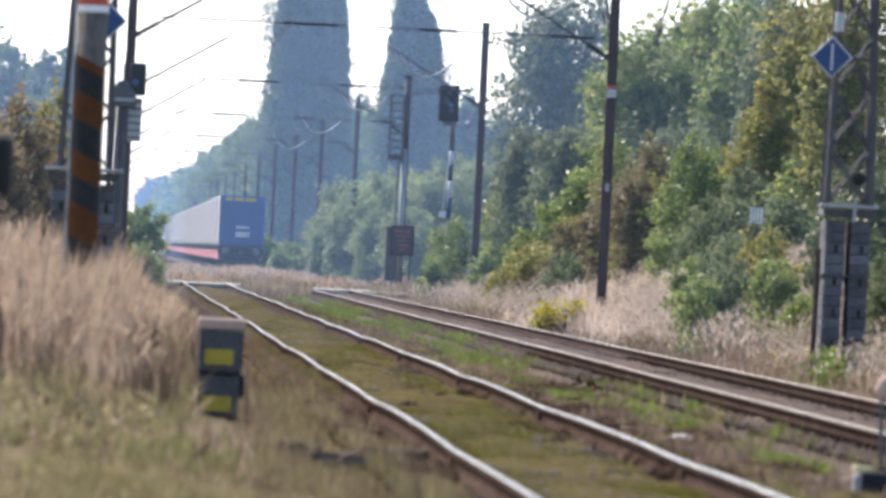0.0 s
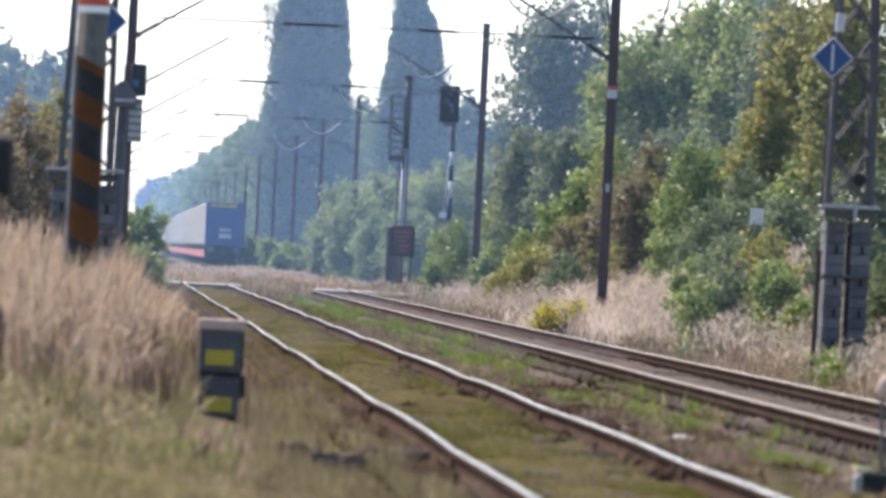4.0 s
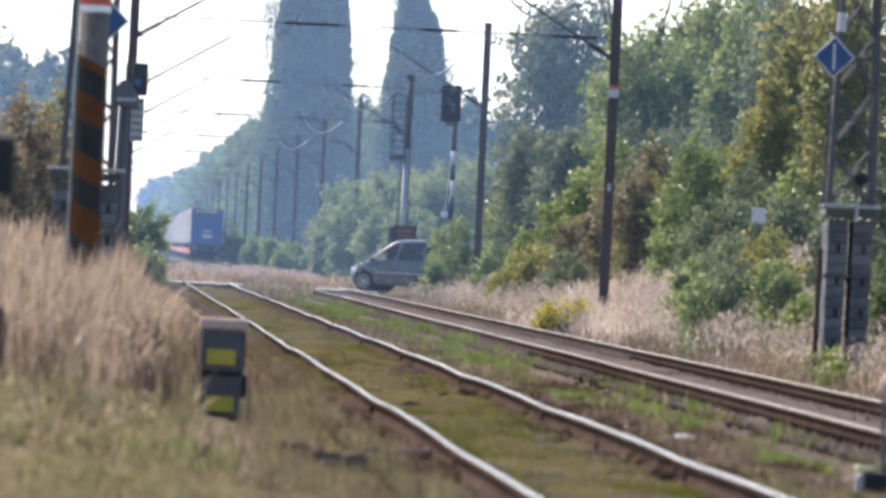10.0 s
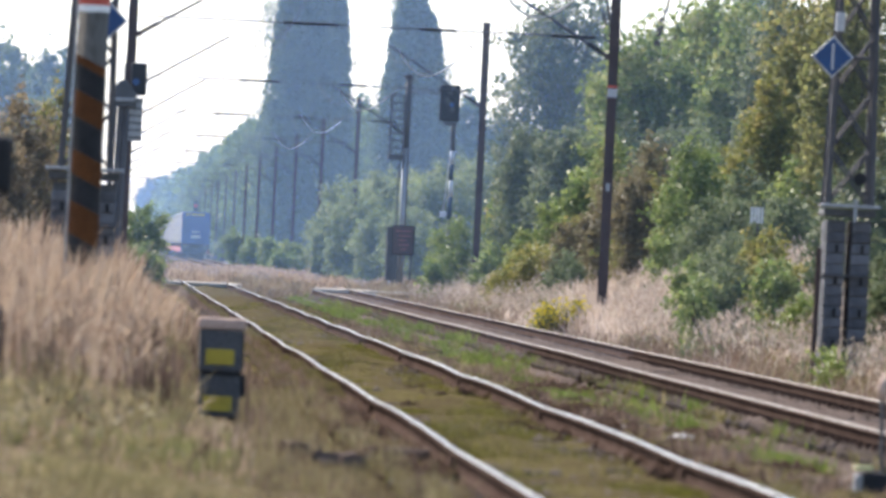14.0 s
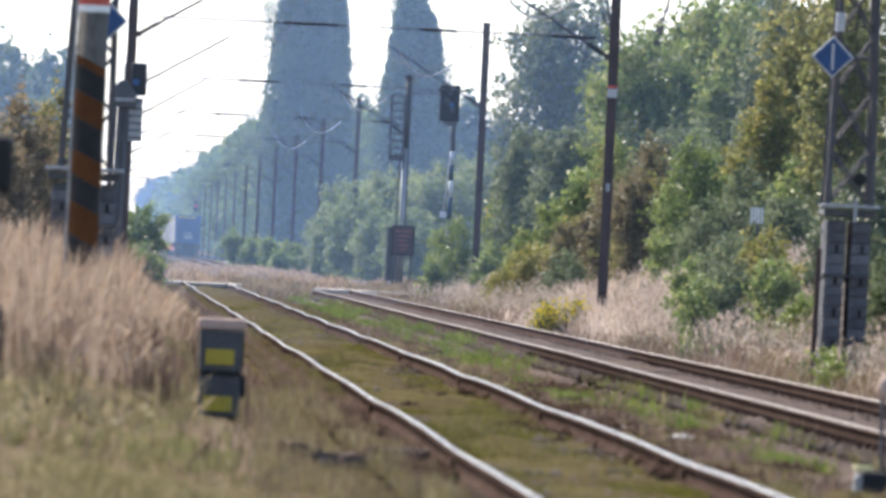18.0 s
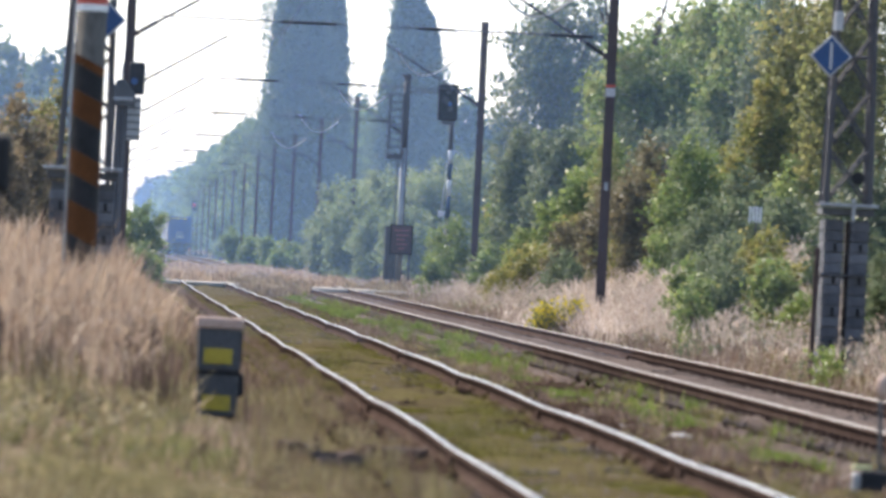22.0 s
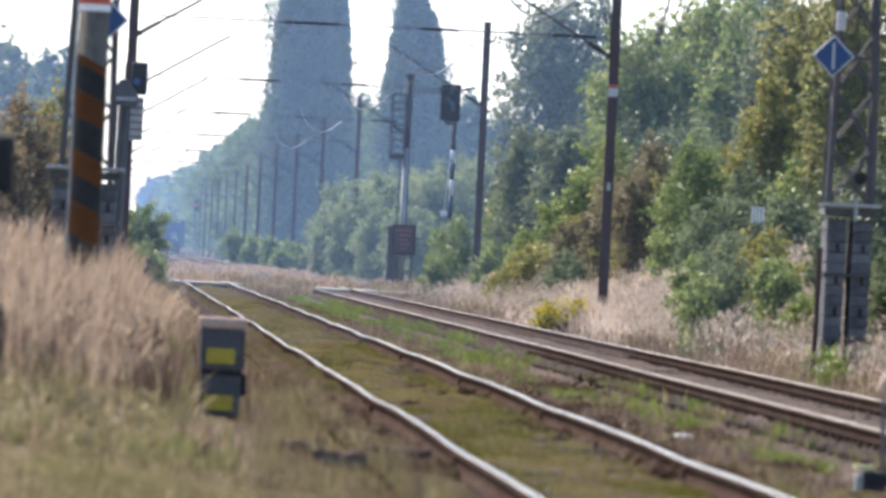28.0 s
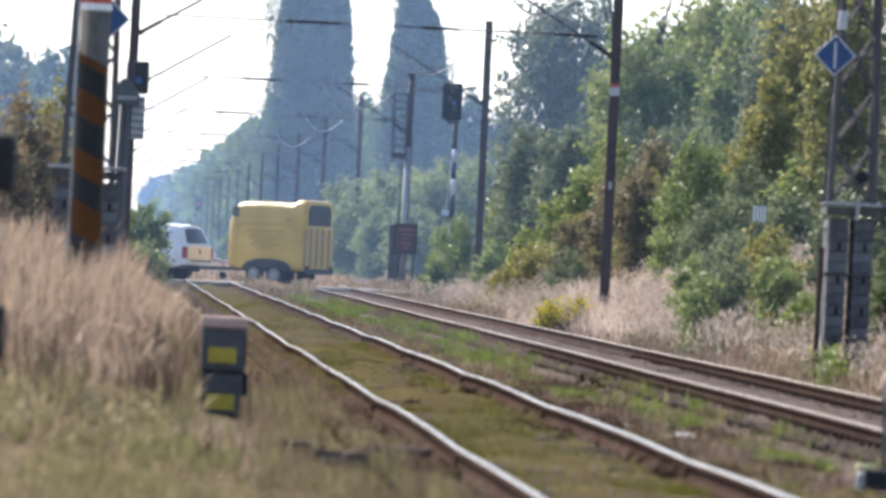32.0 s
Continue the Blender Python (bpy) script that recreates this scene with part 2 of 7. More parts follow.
L_RUSSETLIGHT = leaf("drying_leaf", [(0.1, 0.075, 0.045), (0.15, 0.115, 0.065), (0.2, 0.15, 0.085), (0.15, 0.15, 0.06)], 0.5, 0.6, 0.08)
L_YELLOWING = leaf("yellowing_leaf", [(0.1, 0.116, 0.042), (0.16, 0.173, 0.062), (0.225, 0.222, 0.086), (0.25, 0.21, 0.09)], 0.55, 0.5, 0.04)
L_WOOD = leaf("far_wood_leaf", [(0.05, 0.074, 0.033), (0.1, 0.14, 0.058), (0.18, 0.215, 0.095)], 0.5, 0.7, 0.02, 0.3)
L_POPLAR = leaf("poplar_leaf", [(0.036, 0.06, 0.028), (0.075, 0.105, 0.048), (0.13, 0.16, 0.075)], 0.38, 0.7, 0.05, 0.25)
L_FLOWER = leaf("yellow_flower", [(0.55, 0.42, 0.02), (0.7, 0.55, 0.03)], 0.3, 0.6, 0.2)


# ---- building ----
def raw(name, V, F, mat, parent=None, label="", smooth=False):
    """One mesh object from arrays of corners and faces."""
    V, F = np.asarray(V, dtype=np.float32), np.asarray(F, dtype=np.int32)
    me = bpy.data.meshes.new(name)
    n, k = F.shape
    me.vertices.add(len(V))
    me.vertices.foreach_set("co", V.ravel())
    me.loops.add(n * k)
    me.loops.foreach_set("vertex_index", F.ravel())
    me.polygons.add(n)
    me.polygons.foreach_set("loop_start", np.arange(0, n * k, k, dtype=np.int32))
    me.update(calc_edges=True)
    me.validate()
    if smooth:
        me.polygons.foreach_set("use_smooth", np.ones(n, dtype=bool))
    me.materials.append(mat)
    ob = new(name, me)
    ob.parent = parent
    if label:
        ob["label"] = label
    return ob


def part(name, bm, mat, parent=None, label="", smooth=False):
    me = bpy.data.meshes.new(name)
    bmesh.ops.recalc_face_normals(bm, faces=bm.faces)
    bm.to_mesh(me)
    bm.free()
    for p in me.polygons:
        p.use_smooth = smooth
    me.materials.append(mat)
    ob = new(name, me)
    ob.parent = parent
    if label:
        ob["label"] = label
    return ob


def share(ob, m, parent=None):
    """Another object on the same mesh."""
    o = bpy.data.objects.new(ob.name, ob.data)
    scene.collection.objects.link(o)
    o.parent = parent if parent else ob.parent
    o.matrix_basis = m
    return o


def thing(name, loc, label, category, group="", kind="", rz=0.0):
    e = new(name)
    e.matrix_basis = pose(*loc, 0, 0, rz)
    return tagged(e, label, category, group, kind)


def box(c, s, bevel=0.0, bm=None, m=None):
    bm = bm or bmesh.new()
    M = (m or Matrix.Identity(4)) @ Matrix.Translation(c) @ Matrix.Diagonal((*s, 1))
    r = bmesh.ops.create_cube(bm, size=1, matrix=M)
    if bevel:
        es = list({e for v in r["verts"] for e in v.link_edges})
        bmesh.ops.bevel(bm, geom=es, offset=bevel, segments=2, affect="EDGES", profile=0.5)
    return bm


def rod(a, b, r0, r1=None, seg=10, bm=None):
    bm = bm or bmesh.new()
    a, b = Vector(a), Vector(b)
    d = b - a
    M = Matrix.Translation((a + b) / 2) @ d.to_track_quat("Z", "Y").to_matrix().to_4x4()
    bmesh.ops.create_cone(bm, cap_ends=True, segments=seg, radius1=r0, radius2=r0 if r1 is None else r1, depth=d.length, matrix=M)
    return bm


def chain(pts, r, seg=6, bm=None):
    """A bent round bar through the points, in one piece."""
    bm = bm or bmesh.new()
    P = [Vector(q) for q in pts]
    rings = []
    for i, q in enumerate(P):
        d = (P[min(i + 1, len(P) - 1)] - P[max(i - 1, 0)]).normalized()
        u = d.cross(Vector((0.31, 0.17, 0.93))).normalized()
        v = d.cross(u)
        rings.append([bm.verts.new(q + (u * math.cos(a) + v * math.sin(a)) * r) for a in (2 * math.pi * k / seg for k in range(seg))])
    for A, B2 in zip(rings[:-1], rings[1:]):
        for k in range(seg):
            bm.faces.new((A[k], A[(k + 1) % seg], B2[(k + 1) % seg], B2[k]))
    bm.faces.new(rings[0]), bm.faces.new(rings[-1])
    return bm


def prism(outline, y0, y1, bm=None, axis="y", bevel=0.0):
    """An outline of (u, z) pulled along an axis."""
    bm = bm or bmesh.new()
    put = (lambda u, z, y: (u, y, z)) if axis == "y" else (lambda u, z, y: (y, u, z))
    lo, hi = [bm.verts.new(put(u, z, y0)) for u, z in outline], [bm.verts.new(put(u, z, y1)) for u, z in outline]
    n = len(outline)
    bm.faces.new(lo), bm.faces.new(hi[::-1])
    for i in range(n):
        bm.faces.new((lo[i], lo[(i + 1) % n], hi[(i + 1) % n], hi[i]))
    if bevel:
        bmesh.ops.bevel(bm, geom=list(bm.edges), offset=bevel, segments=2, affect="EDGES", profile=0.5)
    return bm


def smooth01(x, a, b):
    t = np.clip((np.asarray(x, dtype=float) - a) / (b - a), 0, 1)
    return t * t * (3 - 2 * t)


ROAD_Y, ROAD_K = 266.5, -0.577  # the road's middle at x = 5 and its slant


def ground_z(x, y):
    x, y = np.asarray(x, dtype=float), np.asarray(y, dtype=float)
    off_road = smooth01(np.abs(y - (ROAD_Y + (x - 5) * ROAD_K)), 5, 22)
    z = np.full(np.broadcast(x, y).shape, -0.3)
    left = smooth01(-x, -1.4, 1.0) * (0.12 + 0.55 * smooth01(y, 54, 85))
    right = smooth01(x, 8.9, 13.2) * 1.5 * (1 - 0.6 * smooth01(y, 250, 300)) + smooth01(x, 13, 19) * 0.8
    wave = 0.06 * np.sin(x * 0.9 + y * 0.31) + 0.05 * np.sin(y * 0.83 - x * 0.4)
    edge = np.maximum(smooth01(-x, -1.2, 0.5), smooth01(x, 9.2, 11))
    z = z + (left + right + wave * edge) * off_road + (1 - off_road) * 0.18 * np.maximum(smooth01(-x, -2.5, -0.5), smooth01(x, 8.0, 10.0))
    return z


# ---- ground ----
gx = np.concatenate([np.linspace(-4500, -60, 14), np.linspace(-50, -8, 18), np.arange(-7, 24, 0.4), np.linspace(25, 70, 18), np.linspace(80, 4500, 14)])
gy = np.concatenate([np.linspace(-900, 30, 10), np.arange(34, 330, 1.5), np.linspace(335, 900, 50), np.linspace(950, 4900, 24)])
GX, GY = np.meshgrid(gx, gy)
GZ = ground_z(GX, GY)
GZ = GZ + np.where((GX > -8) & (GX < 24) & (GY < 330), np.random.normal(0, 0.025, GX.shape), 0)
nx, ny = len(gx), len(gy)
idx = np.arange(nx * ny).reshape(ny, nx)
ground = raw("ground", np.stack([GX.ravel(), GY.ravel(), GZ.ravel()], 1),
             np.stack([idx[:-1, :-1].ravel(), idx[:-1, 1:].ravel(), idx[1:, 1:].ravel(), idx[1:, :-1].ravel()], 1), M_SOIL, smooth=True)
tagged(ground, "brown soil with low bank beside the railway", "ground", kind="structure")

# ---- railway ----
RAILS = (2.287, 3.794, 6.287, 7.794)
JOINT, JOINT_0 = 17.25, 0.25  # rail length and where the first joint lies


def sag(y, seed):
    """Old track dips at its joints and wanders a little."""
    u = ((y - JOINT_0) % JOINT) / JOINT
    d = np.minimum(u, 1 - u) * JOINT
    k = np.floor((y - JOINT_0 + JOINT / 2) / JOINT)
    depth = (0.01 + 0.014 * (0.5 + 0.5 * np.sin(k * 2.7 + seed * 1.9))) * (seed < 5)
    return -depth * np.exp(-(d / 3.4) ** 2) + 0.006, 0.012 * np.sin(y * 0.19 + seed) + 0.01 * np.sin(y * 0.067 + seed * 2)


def bed(name, x0, x1, mat, label, seed, top=-0.15):
    xs = np.array([x0 - 0.55, x0 - 0.15, x0 + 0.25, x0 + 0.8, (x0 + x1) / 2, x1 - 0.8, x1 - 0.25, x1 + 0.15, x1 + 0.55])
    zs = np.array([-0.36, min(-0.24, top - 0.04), top - 0.03, top, top + 0.01, top, top - 0.03, min(-0.24, top - 0.04), -0.36])
    ys = np.concatenate([np.arange(20, 330, 0.6), np.linspace(331, 3000, 60)])
    X, Y = np.meshgrid(xs, ys)
    rng = np.random.default_rng(seed)
    Z = zs[None, :] + rng.normal(0, 0.022, X.shape)
    X = X + rng.normal(0, 0.03, X.shape)
    n, m = len(xs), len(ys)
    i = np.arange(n * m).reshape(m, n)
    ob = raw(name, np.stack([X.ravel(), Y.ravel(), Z.ravel()], 1), np.stack([i[:-1, :-1].ravel(), i[:-1, 1:].ravel(), i[1:, 1:].ravel(), i[1:, :-1].ravel()], 1), mat)
    return tagged(ob, label, "track bed", kind="structure")


bed("track_bed_1", 2.0, 4.1, M_MOSSY, "moss-grown ballast bed of the worn track", 1)
bed("track_bed_2", 5.9, 8.15, M_BALLAST, "dark brown ballast bed of the second track", 2)

bed("ballast_strip", 4.35, 5.7, M_MOSSY, "dark earthy strip between the two tracks", 3, -0.26)

WEB = [(-0.06, -0.155), (0.06, -0.155), (0.06, -0.135), (0.012, -0.115), (0.012, -0.05), (0.034, -0.038), (0.035, -0.004), (-0.035, -0.004), (-0.034, -0.038), (-0.012, -0.05), (-0.012, -0.115), (-0.06, -0.135)]
HEAD = [(-0.016, -0.006), (0.016, -0.006), (0.0145, -0.001), (0.01, 0.002), (-0.01, 0.002), (-0.0145, -0.001)]


def sweep(profile, x, ys, seed, s=1.0):
    dz, dx = sag(ys, seed)
    P = np.array(profile)
    V = np.stack([x + dx[:, None] + P[None, :, 0] * s, np.broadcast_to(ys[:, None], (len(ys), len(P))), dz[:, None] + P[None, :, 1]], 2)
    m, n = V.shape[:2]
    i = np.arange(m * n).reshape(m, n)
    j = np.roll(i, -1, 1)
    F = np.stack([i[:-1].ravel(), j[:-1].ravel(), j[1:].ravel(), i[1:].ravel()], 1)
    return V.reshape(-1, 3), F


HEAD_W = dict(zip(RAILS, (0.75, 1.0, 1.7, 1.7)))  # how wide the worn surface is
tracks = []
for t_no, (pair, top) in enumerate(((RAILS[:2], M_STEELTOP), (RAILS[2:], M_RAILDULL))):
    tr = thing("railway_track", (0, 0, 0), ("overgrown railway track with shiny worn rail heads", "railway track with rusty brown rails on dark ballast")[t_no], "railway track", "parallel tracks")
    tracks.append(tr)
    for rx in pair:
        seed = round(rx)
        cuts = [JOINT_0 + JOINT * k for k in range(1, 17)]
        for a, b in zip(cuts[:-1], cuts[1:]):
            ys = np.linspace(a + 0.01, b - 0.01, 24)
            r = raw("rail", *sweep(WEB, rx, ys, seed), M_RUST, tr)
            raw("rail_head", *sweep(HEAD, rx, ys, seed, HEAD_W[rx]), top, r, "polished bright running surface" if t_no == 0 else "dull grey running surface")
            dz, dx = sag(np.array([b]), seed)
            for s in (-1, 1) if t_no == 0 else ():
                part("fishplate", box((rx + dx[0] + s * 0.032, b, dz[0] - 0.085), (0.02, 0.5, 0.07), 0.006), M_RUST, tr)
        ys = np.linspace(cuts[-1] + 0.01, 3000, 60)
        r = raw("rail", *sweep(WEB, rx, ys, seed), M_RUST, tr)
        raw("rail_head", *sweep(HEAD, rx, ys, seed, HEAD_W[rx]), top, r)

# ---- road and level crossing ----
rd = Vector((-math.cos(radians(30)), math.sin(radians(30)), 0))
rn = Vector((-rd.y, rd.x, 0))
us = np.concatenate([np.linspace(-60, -6, 20), np.linspace(-5.5, 6, 24), np.linspace(7, 75, 24)])
V, F = [], []
for u in us:
    for w in (-3.0, -1.5, 0, 1.5, 3.0):
        p = Vector((5, ROAD_Y, 0)) + rd * u + rn * w
        V.append((p.x, p.y, -0.02 + 0.08 * smooth01(u, 4.2, 7.5)))
k = 5
F = [(a * k + b, a * k + b + 1, (a + 1) * k + b + 1, (a + 1) * k + b) for a in range(len(us) - 1) for b in range(k - 1)]
road = raw("road", V, F, M_ASPHALT)
tagged(road, "narrow worn grey asphalt road over the level crossing", "road", kind="structure")
crossing = thing("level_crossing", (0, 0, 0), "pale concrete panels between the rails of the level crossing", "level crossing", kind="structure")
for xa, xb in ((1.55, 2.22), (2.37, 3.72), (3.87, 4.6), (5.5, 6.22), (6.37, 7.72), (7.87, 8.6)):
    for j in range(5):
        yc = ROAD_Y + ((xa + xb) / 2 - 5) * ROAD_K - 3.2 + j * 1.6
        part("panel", box(((xa + xb) / 2, yc, -0.055), (xb - xa, 1.57, 0.1), 0.012), M_PANEL, crossing)


# ---- overhead line ----
def hbeam(w, h):
    a, b, c = w / 2, w / 2 - w * 0.1, w * 0.06
    out = [(-a, -a), (a, -a), (a, -b), (c, -b), (c, b), (a, b), (a, a), (-a, a), (-a, b), (-c, b), (-c, -b), (-a, -b)]
    bm = bmesh.new()
    lo, hi = [bm.verts.new((x, y, 0)) for x, y in out], [bm.verts.new((x, y, h)) for x, y in out]
    bm.faces.new(lo[::-1]), bm.faces.new(hi)
    for i in range(12):
        bm.faces.new((lo[i], lo[(i + 1) % 12], hi[(i + 1) % 12], hi[i]))
    return bm


def mast(side, y, h=7.85, w=0.195, mat=None, loop=True):
    """A steel mast with its bracket over the track beside it. side: 1 on the east, -1 on the west."""
    x = 10.1 if side > 0 else 0.13
    z0 = float(ground_z(x, y)) - 0.1
    t = thing("catenary_mast", (x, y, z0), "rust-brown steel overhead-line mast with a slanting bracket", "mast", "overhead-line masts")
    part("post", hbeam(w, h - z0), mat or M_MASTBROWN, t)
    part("footing", box((0, 0, 0.15), (0.5, 0.5, 0.5), 0.03), M_CONC, t)
    part("cap", box((0, 0, h - z0 + 0.01), (w * 1.15, w * 1.1, 0.03), 0.005), mat or M_MASTBROWN, t)
    s = -side
    foot, tip = Vector((s * 0.12, 0, 5.55 - z0)), Vector((s * 2.75, 0, 7.12 - z0))
    d = tip - foot
    part("strut", rod(foot + d * 0.1, tip, 0.028), M_WIRE, t)
    bm = rod(foot + d * 0.02, foot + d * 0.16, 0.035)
    for q in range(5):
        rod(foot + d * (0.035 + q * 0.026), foot + d * (0.045 + q * 0.026), 0.065, bm=bm)
    part("strut_insulator", bm, M_BLACK, t, "dark ribbed insulator")
    part("clamp", box(foot, (0.14, 0.2, 0.12), 0.01), M_MASTBROWN, t)
    z = 5.93 - z0
    inner = s * (4.9 if side > 0 else 4.45)
    part("span_rod", rod((s * 0.45, 0, z), (inner, 0, z), 0.016), M_WIRE, t)
    for a, b in (((0.4, 1.3), (3.3, 4.05)) if side > 0 else ((3.1, 4.25),)):
        part("rod_insulator", rod((s * a, 0, z), (s * b, 0, z), 0.032), M_BLACK, t)
    part("steady_arm", rod((s * 3.3, 0, z - 0.02), (s * 2.9, 0.0, 5.55 - z0), 0.012), M_WIRE, t)
    if side > 0 and loop:
        pts = [(s * (2.45 - 1.7 * u), 0, 7.0 - z0 - 0.62 * math.sin(math.pi * (u ** 0.85)) - 0.2 * u) for u in np.linspace(0, 1, 12)]
        part("cable_loop", chain(pts, 0.026), M_PALEWIRE, t, "pale drooping cable loop")
    return t


SPAN, MAST_1 = 58.7, 164.4
for k in range(15):
    y = MAST_1 + SPAN * k
    if k != 2:
        m = mast(1, y, loop=k < 5)
    else:
        m = mast(1, y, 7.6, 0.22, M_MASTGREY)
    if k == 0:
        zb = 4.8 - m.location.z
        part("number_plate", box((0, -0.112, zb), (0.19, 0.02, 0.18), 0.004), M_SIGNEDGE, m, "white band plate")
        part("red_band", box((0, -0.112, zb + 0.13), (0.2, 0.012, 0.05)), M_RED, m)
        part("blue_plate", box((0.0, -0.112, 2.85 - m.location.z), (0.08, 0.014, 0.16), 0.003), M_GALV, m)
    mast(-1, y, 7.85, 0.18)
for x, st in ((3.04, 0.15), (7.04, -0.15)):
    wire = thing("overhead_wire", (0, 0, 0), "thin grey contact wire hung from a sagging carrier wire", "wire", "overhead wires")
    for k in range(-2, 14):
        y0 = MAST_1 + SPAN * k
        xs = (x + st * (-1) ** k, x - st * (-1) ** k)
        pts = [(xs[0] + (xs[1] - xs[0]) * u, y0 + SPAN * u, 7.12 - 1.1 * 4 * u * (1 - u)) for u in np.linspace(0, 1, 13)]
        part("carrier_wire", chain(pts, 0.0065, 5), M_WIRE, wire)
        part("contact_wire", rod((xs[0], y0, 5.5), (xs[1], y0 + SPAN, 5.5), 0.0075, seg=5), M_WIRE, wire)
        for u in (0.1, 0.23, 0.37, 0.5, 0.63, 0.77, 0.9):
            X, Y = xs[0] + (xs[1] - xs[0]) * u, y0 + SPAN * u
            part("dropper", rod((X, Y, 5.5), (X, Y, 7.12 - 4.4 * u * (1 - u)), 0.003, seg=4), M_WIRE, wire)


# ---- lattice masts on block piers, with diamond signs ----
def diamond(x, y, z, parent_label, arm):
    t = thing("diamond_sign", (x, y, z), parent_label, "railway sign", "diamond signs")
    h = 0.285
    dia = lambda r: [(r, 0), (0, r), (-r, 0), (0, -r)]
    part("edge", prism(dia(h), -0.012, 0.012, bevel=0.006), M_SIGNEDGE, t, "pale grey edge")
    part("field", prism(dia(h - 0.035), -0.02, -0.005), M_BLUE, t, "deep blue face")
    part("bar", box((0, -0.022, 0), (0.035, 0.01, 0.36)), M_SIGNEDGE, t, "pale upright bar")
    part("bracket", rod((0, 0.03, 0), (arm, 0.03, 0), 0.025), M_MASTGREY, t)
    return t


def lattice(x0, x1, y, leanx, label, inset=0.0):
    z0 = float(ground_z((x0 + x1) / 2, y)) - 0.15
    t = thing("lattice_mast", ((x0 + x1) / 2, y, z0), label, "lattice mast", "lattice masts")
    hw, base, top = (x1 - x0) / 2, 2.2 - z0, 8.2 - z0
    at = lambda sx, sy, u: Vector((sx * (hw - inset) * (1 - 0.42 * u) + leanx * u, sy * 0.3 * (1 - 0.4 * u), base + (top - base) * u))
    for sx in (-1, 1):
        for sy in (-1, 1):
            part("leg", rod(at(sx, sy, 0), at(sx, sy, 1), 0.046, 0.04, 6), M_MASTGREY, t)
    for sy in (-1, 1):
        for q in range(8):
            u0, u1 = q / 8, (q + 1) / 8
            for sx in (-1, 1):
                part("brace", rod(at(sx, sy, u0), at(-sx, sy, u1), 0.019, seg=5), M_MASTGREY, t)
    for sx in (-1, 1):
        for q in range(8):
            part("brace", rod(at(sx, -1 if q % 2 else 1, q / 8), at(sx, 1 if q % 2 else -1, (q + 1) / 8), 0.019, seg=5), M_MASTGREY, t)
    part("cap_beam", box((0, -0.05, base - 0.02), (hw * 2 + 0.14, 0.9, 0.045), 0.01), M_MASTGREY, t, "grey steel beam")
    part("cap_slab", box((0, -0.03, base - 0.11), (hw * 2 + 0.1, 0.92, 0.1), 0.015), M_DARKGREY, t, "dark grey bearing slab")
    first = None
    for sx in (-1, 1):
        cx = sx * (hw - 0.125)
        pier = part("pier", box((cx, 0.02, (base - 0.2) / 2), (0.22, 0.8, base - 0.22)), M_DARKGREY, t, "dark mortar core")
        n = int((base - 0.22) / 0.142)
        for q in range(n):
            for cy in (-0.2, 0.22):
                m = pose(cx, cy, 0.08 + q * 0.142)
                if first is None:
                    first = part("block", box((0, 0, 0), (0.255, 0.4, 0.128), 0.012), M_BLOCK, pier)
                    first.matrix_basis = m
                else:
                    share(first, m, pier)
        for q in range(1, n, 3):
            part("slot", box((cx + 0.02, -0.405, 0.08 + q * 0.142), (0.045, 0.02, 0.11)), M_BLACK, pier, "dark slot in the blocks")
    part("front_rail", box((0, -0.53, base - 0.02), (hw * 2 + 0.2, 0.05, 0.05), 0.01), M_GALV, t, "pale steel rail")
    part("front_strap", box((0.06, -0.56, base - 0.08), (0.05, 0.03, 0.3), 0.008), M_GALV, t)
    part("tie_band", box((0, -0.02, base * 0.62), (hw * 2 + 0.06, 0.87, 0.03), 0.008), M_MASTGREY, t)
    part("pipe", rod((-hw - 0.1, -0.35, 0.0), (-hw - 0.08, -0.35, base - 0.6), 0.035), M_MASTBROWN, t, "rusty brown cable pipe")
    return t


ml = lattice(9.41, 10.0, 105.7, 0.02, "grey lattice mast on two grey block piers beside bushes")
part("band", rod((-0.24, -0.3, 2.45 - ml.location.z + 2.05), (-0.232, -0.29, 2.7 - ml.location.z + 2.05), 0.068), M_SIGNEDGE, ml, "pale and blue band")
part("coil", rod((0.12, -0.34, 2.55 - ml.location.z), (0.12, -0.26, 2.55 - ml.location.z), 0.09), M_BLACK, ml, "round dark insulator")
diamond(9.37, 105.2, 4.15, "blue diamond railway sign with a pale bar", 0.5)
lattice(-0.885, -0.04, 105.7, 0.08, "grey lattice mast on block piers behind tall dry grass", 0.1)
diamond(-0.27, 105.2, 4.16, "blue diamond sign half hidden by a striped post", -0.2)

# ---- striped post ----
post = thing("striped_post", (-0.335, 80.0, 0.1), "concrete post with faded orange and black slanting stripes", "post")
part("shaft", rod((0, 0, -0.3), (0, 0, 4.1), 0.152, 0.152, 24), M_POSTCONC, post, "bare grey concrete", True)


def slant_band(z, h, r, rise):
    bm = bmesh.new()
    n = 24
    ring = [[bm.verts.new((r * math.cos(a), r * math.sin(a), z + zz - rise * math.cos(a) / 2)) for a in (2 * math.pi * q / n for q in range(n))] for zz in (0, h)]
    for q in range(n):
        bm.faces.new((ring[0][q], ring[0][(q + 1) % n], ring[1][(q + 1) % n], ring[1][q]))
    return bm


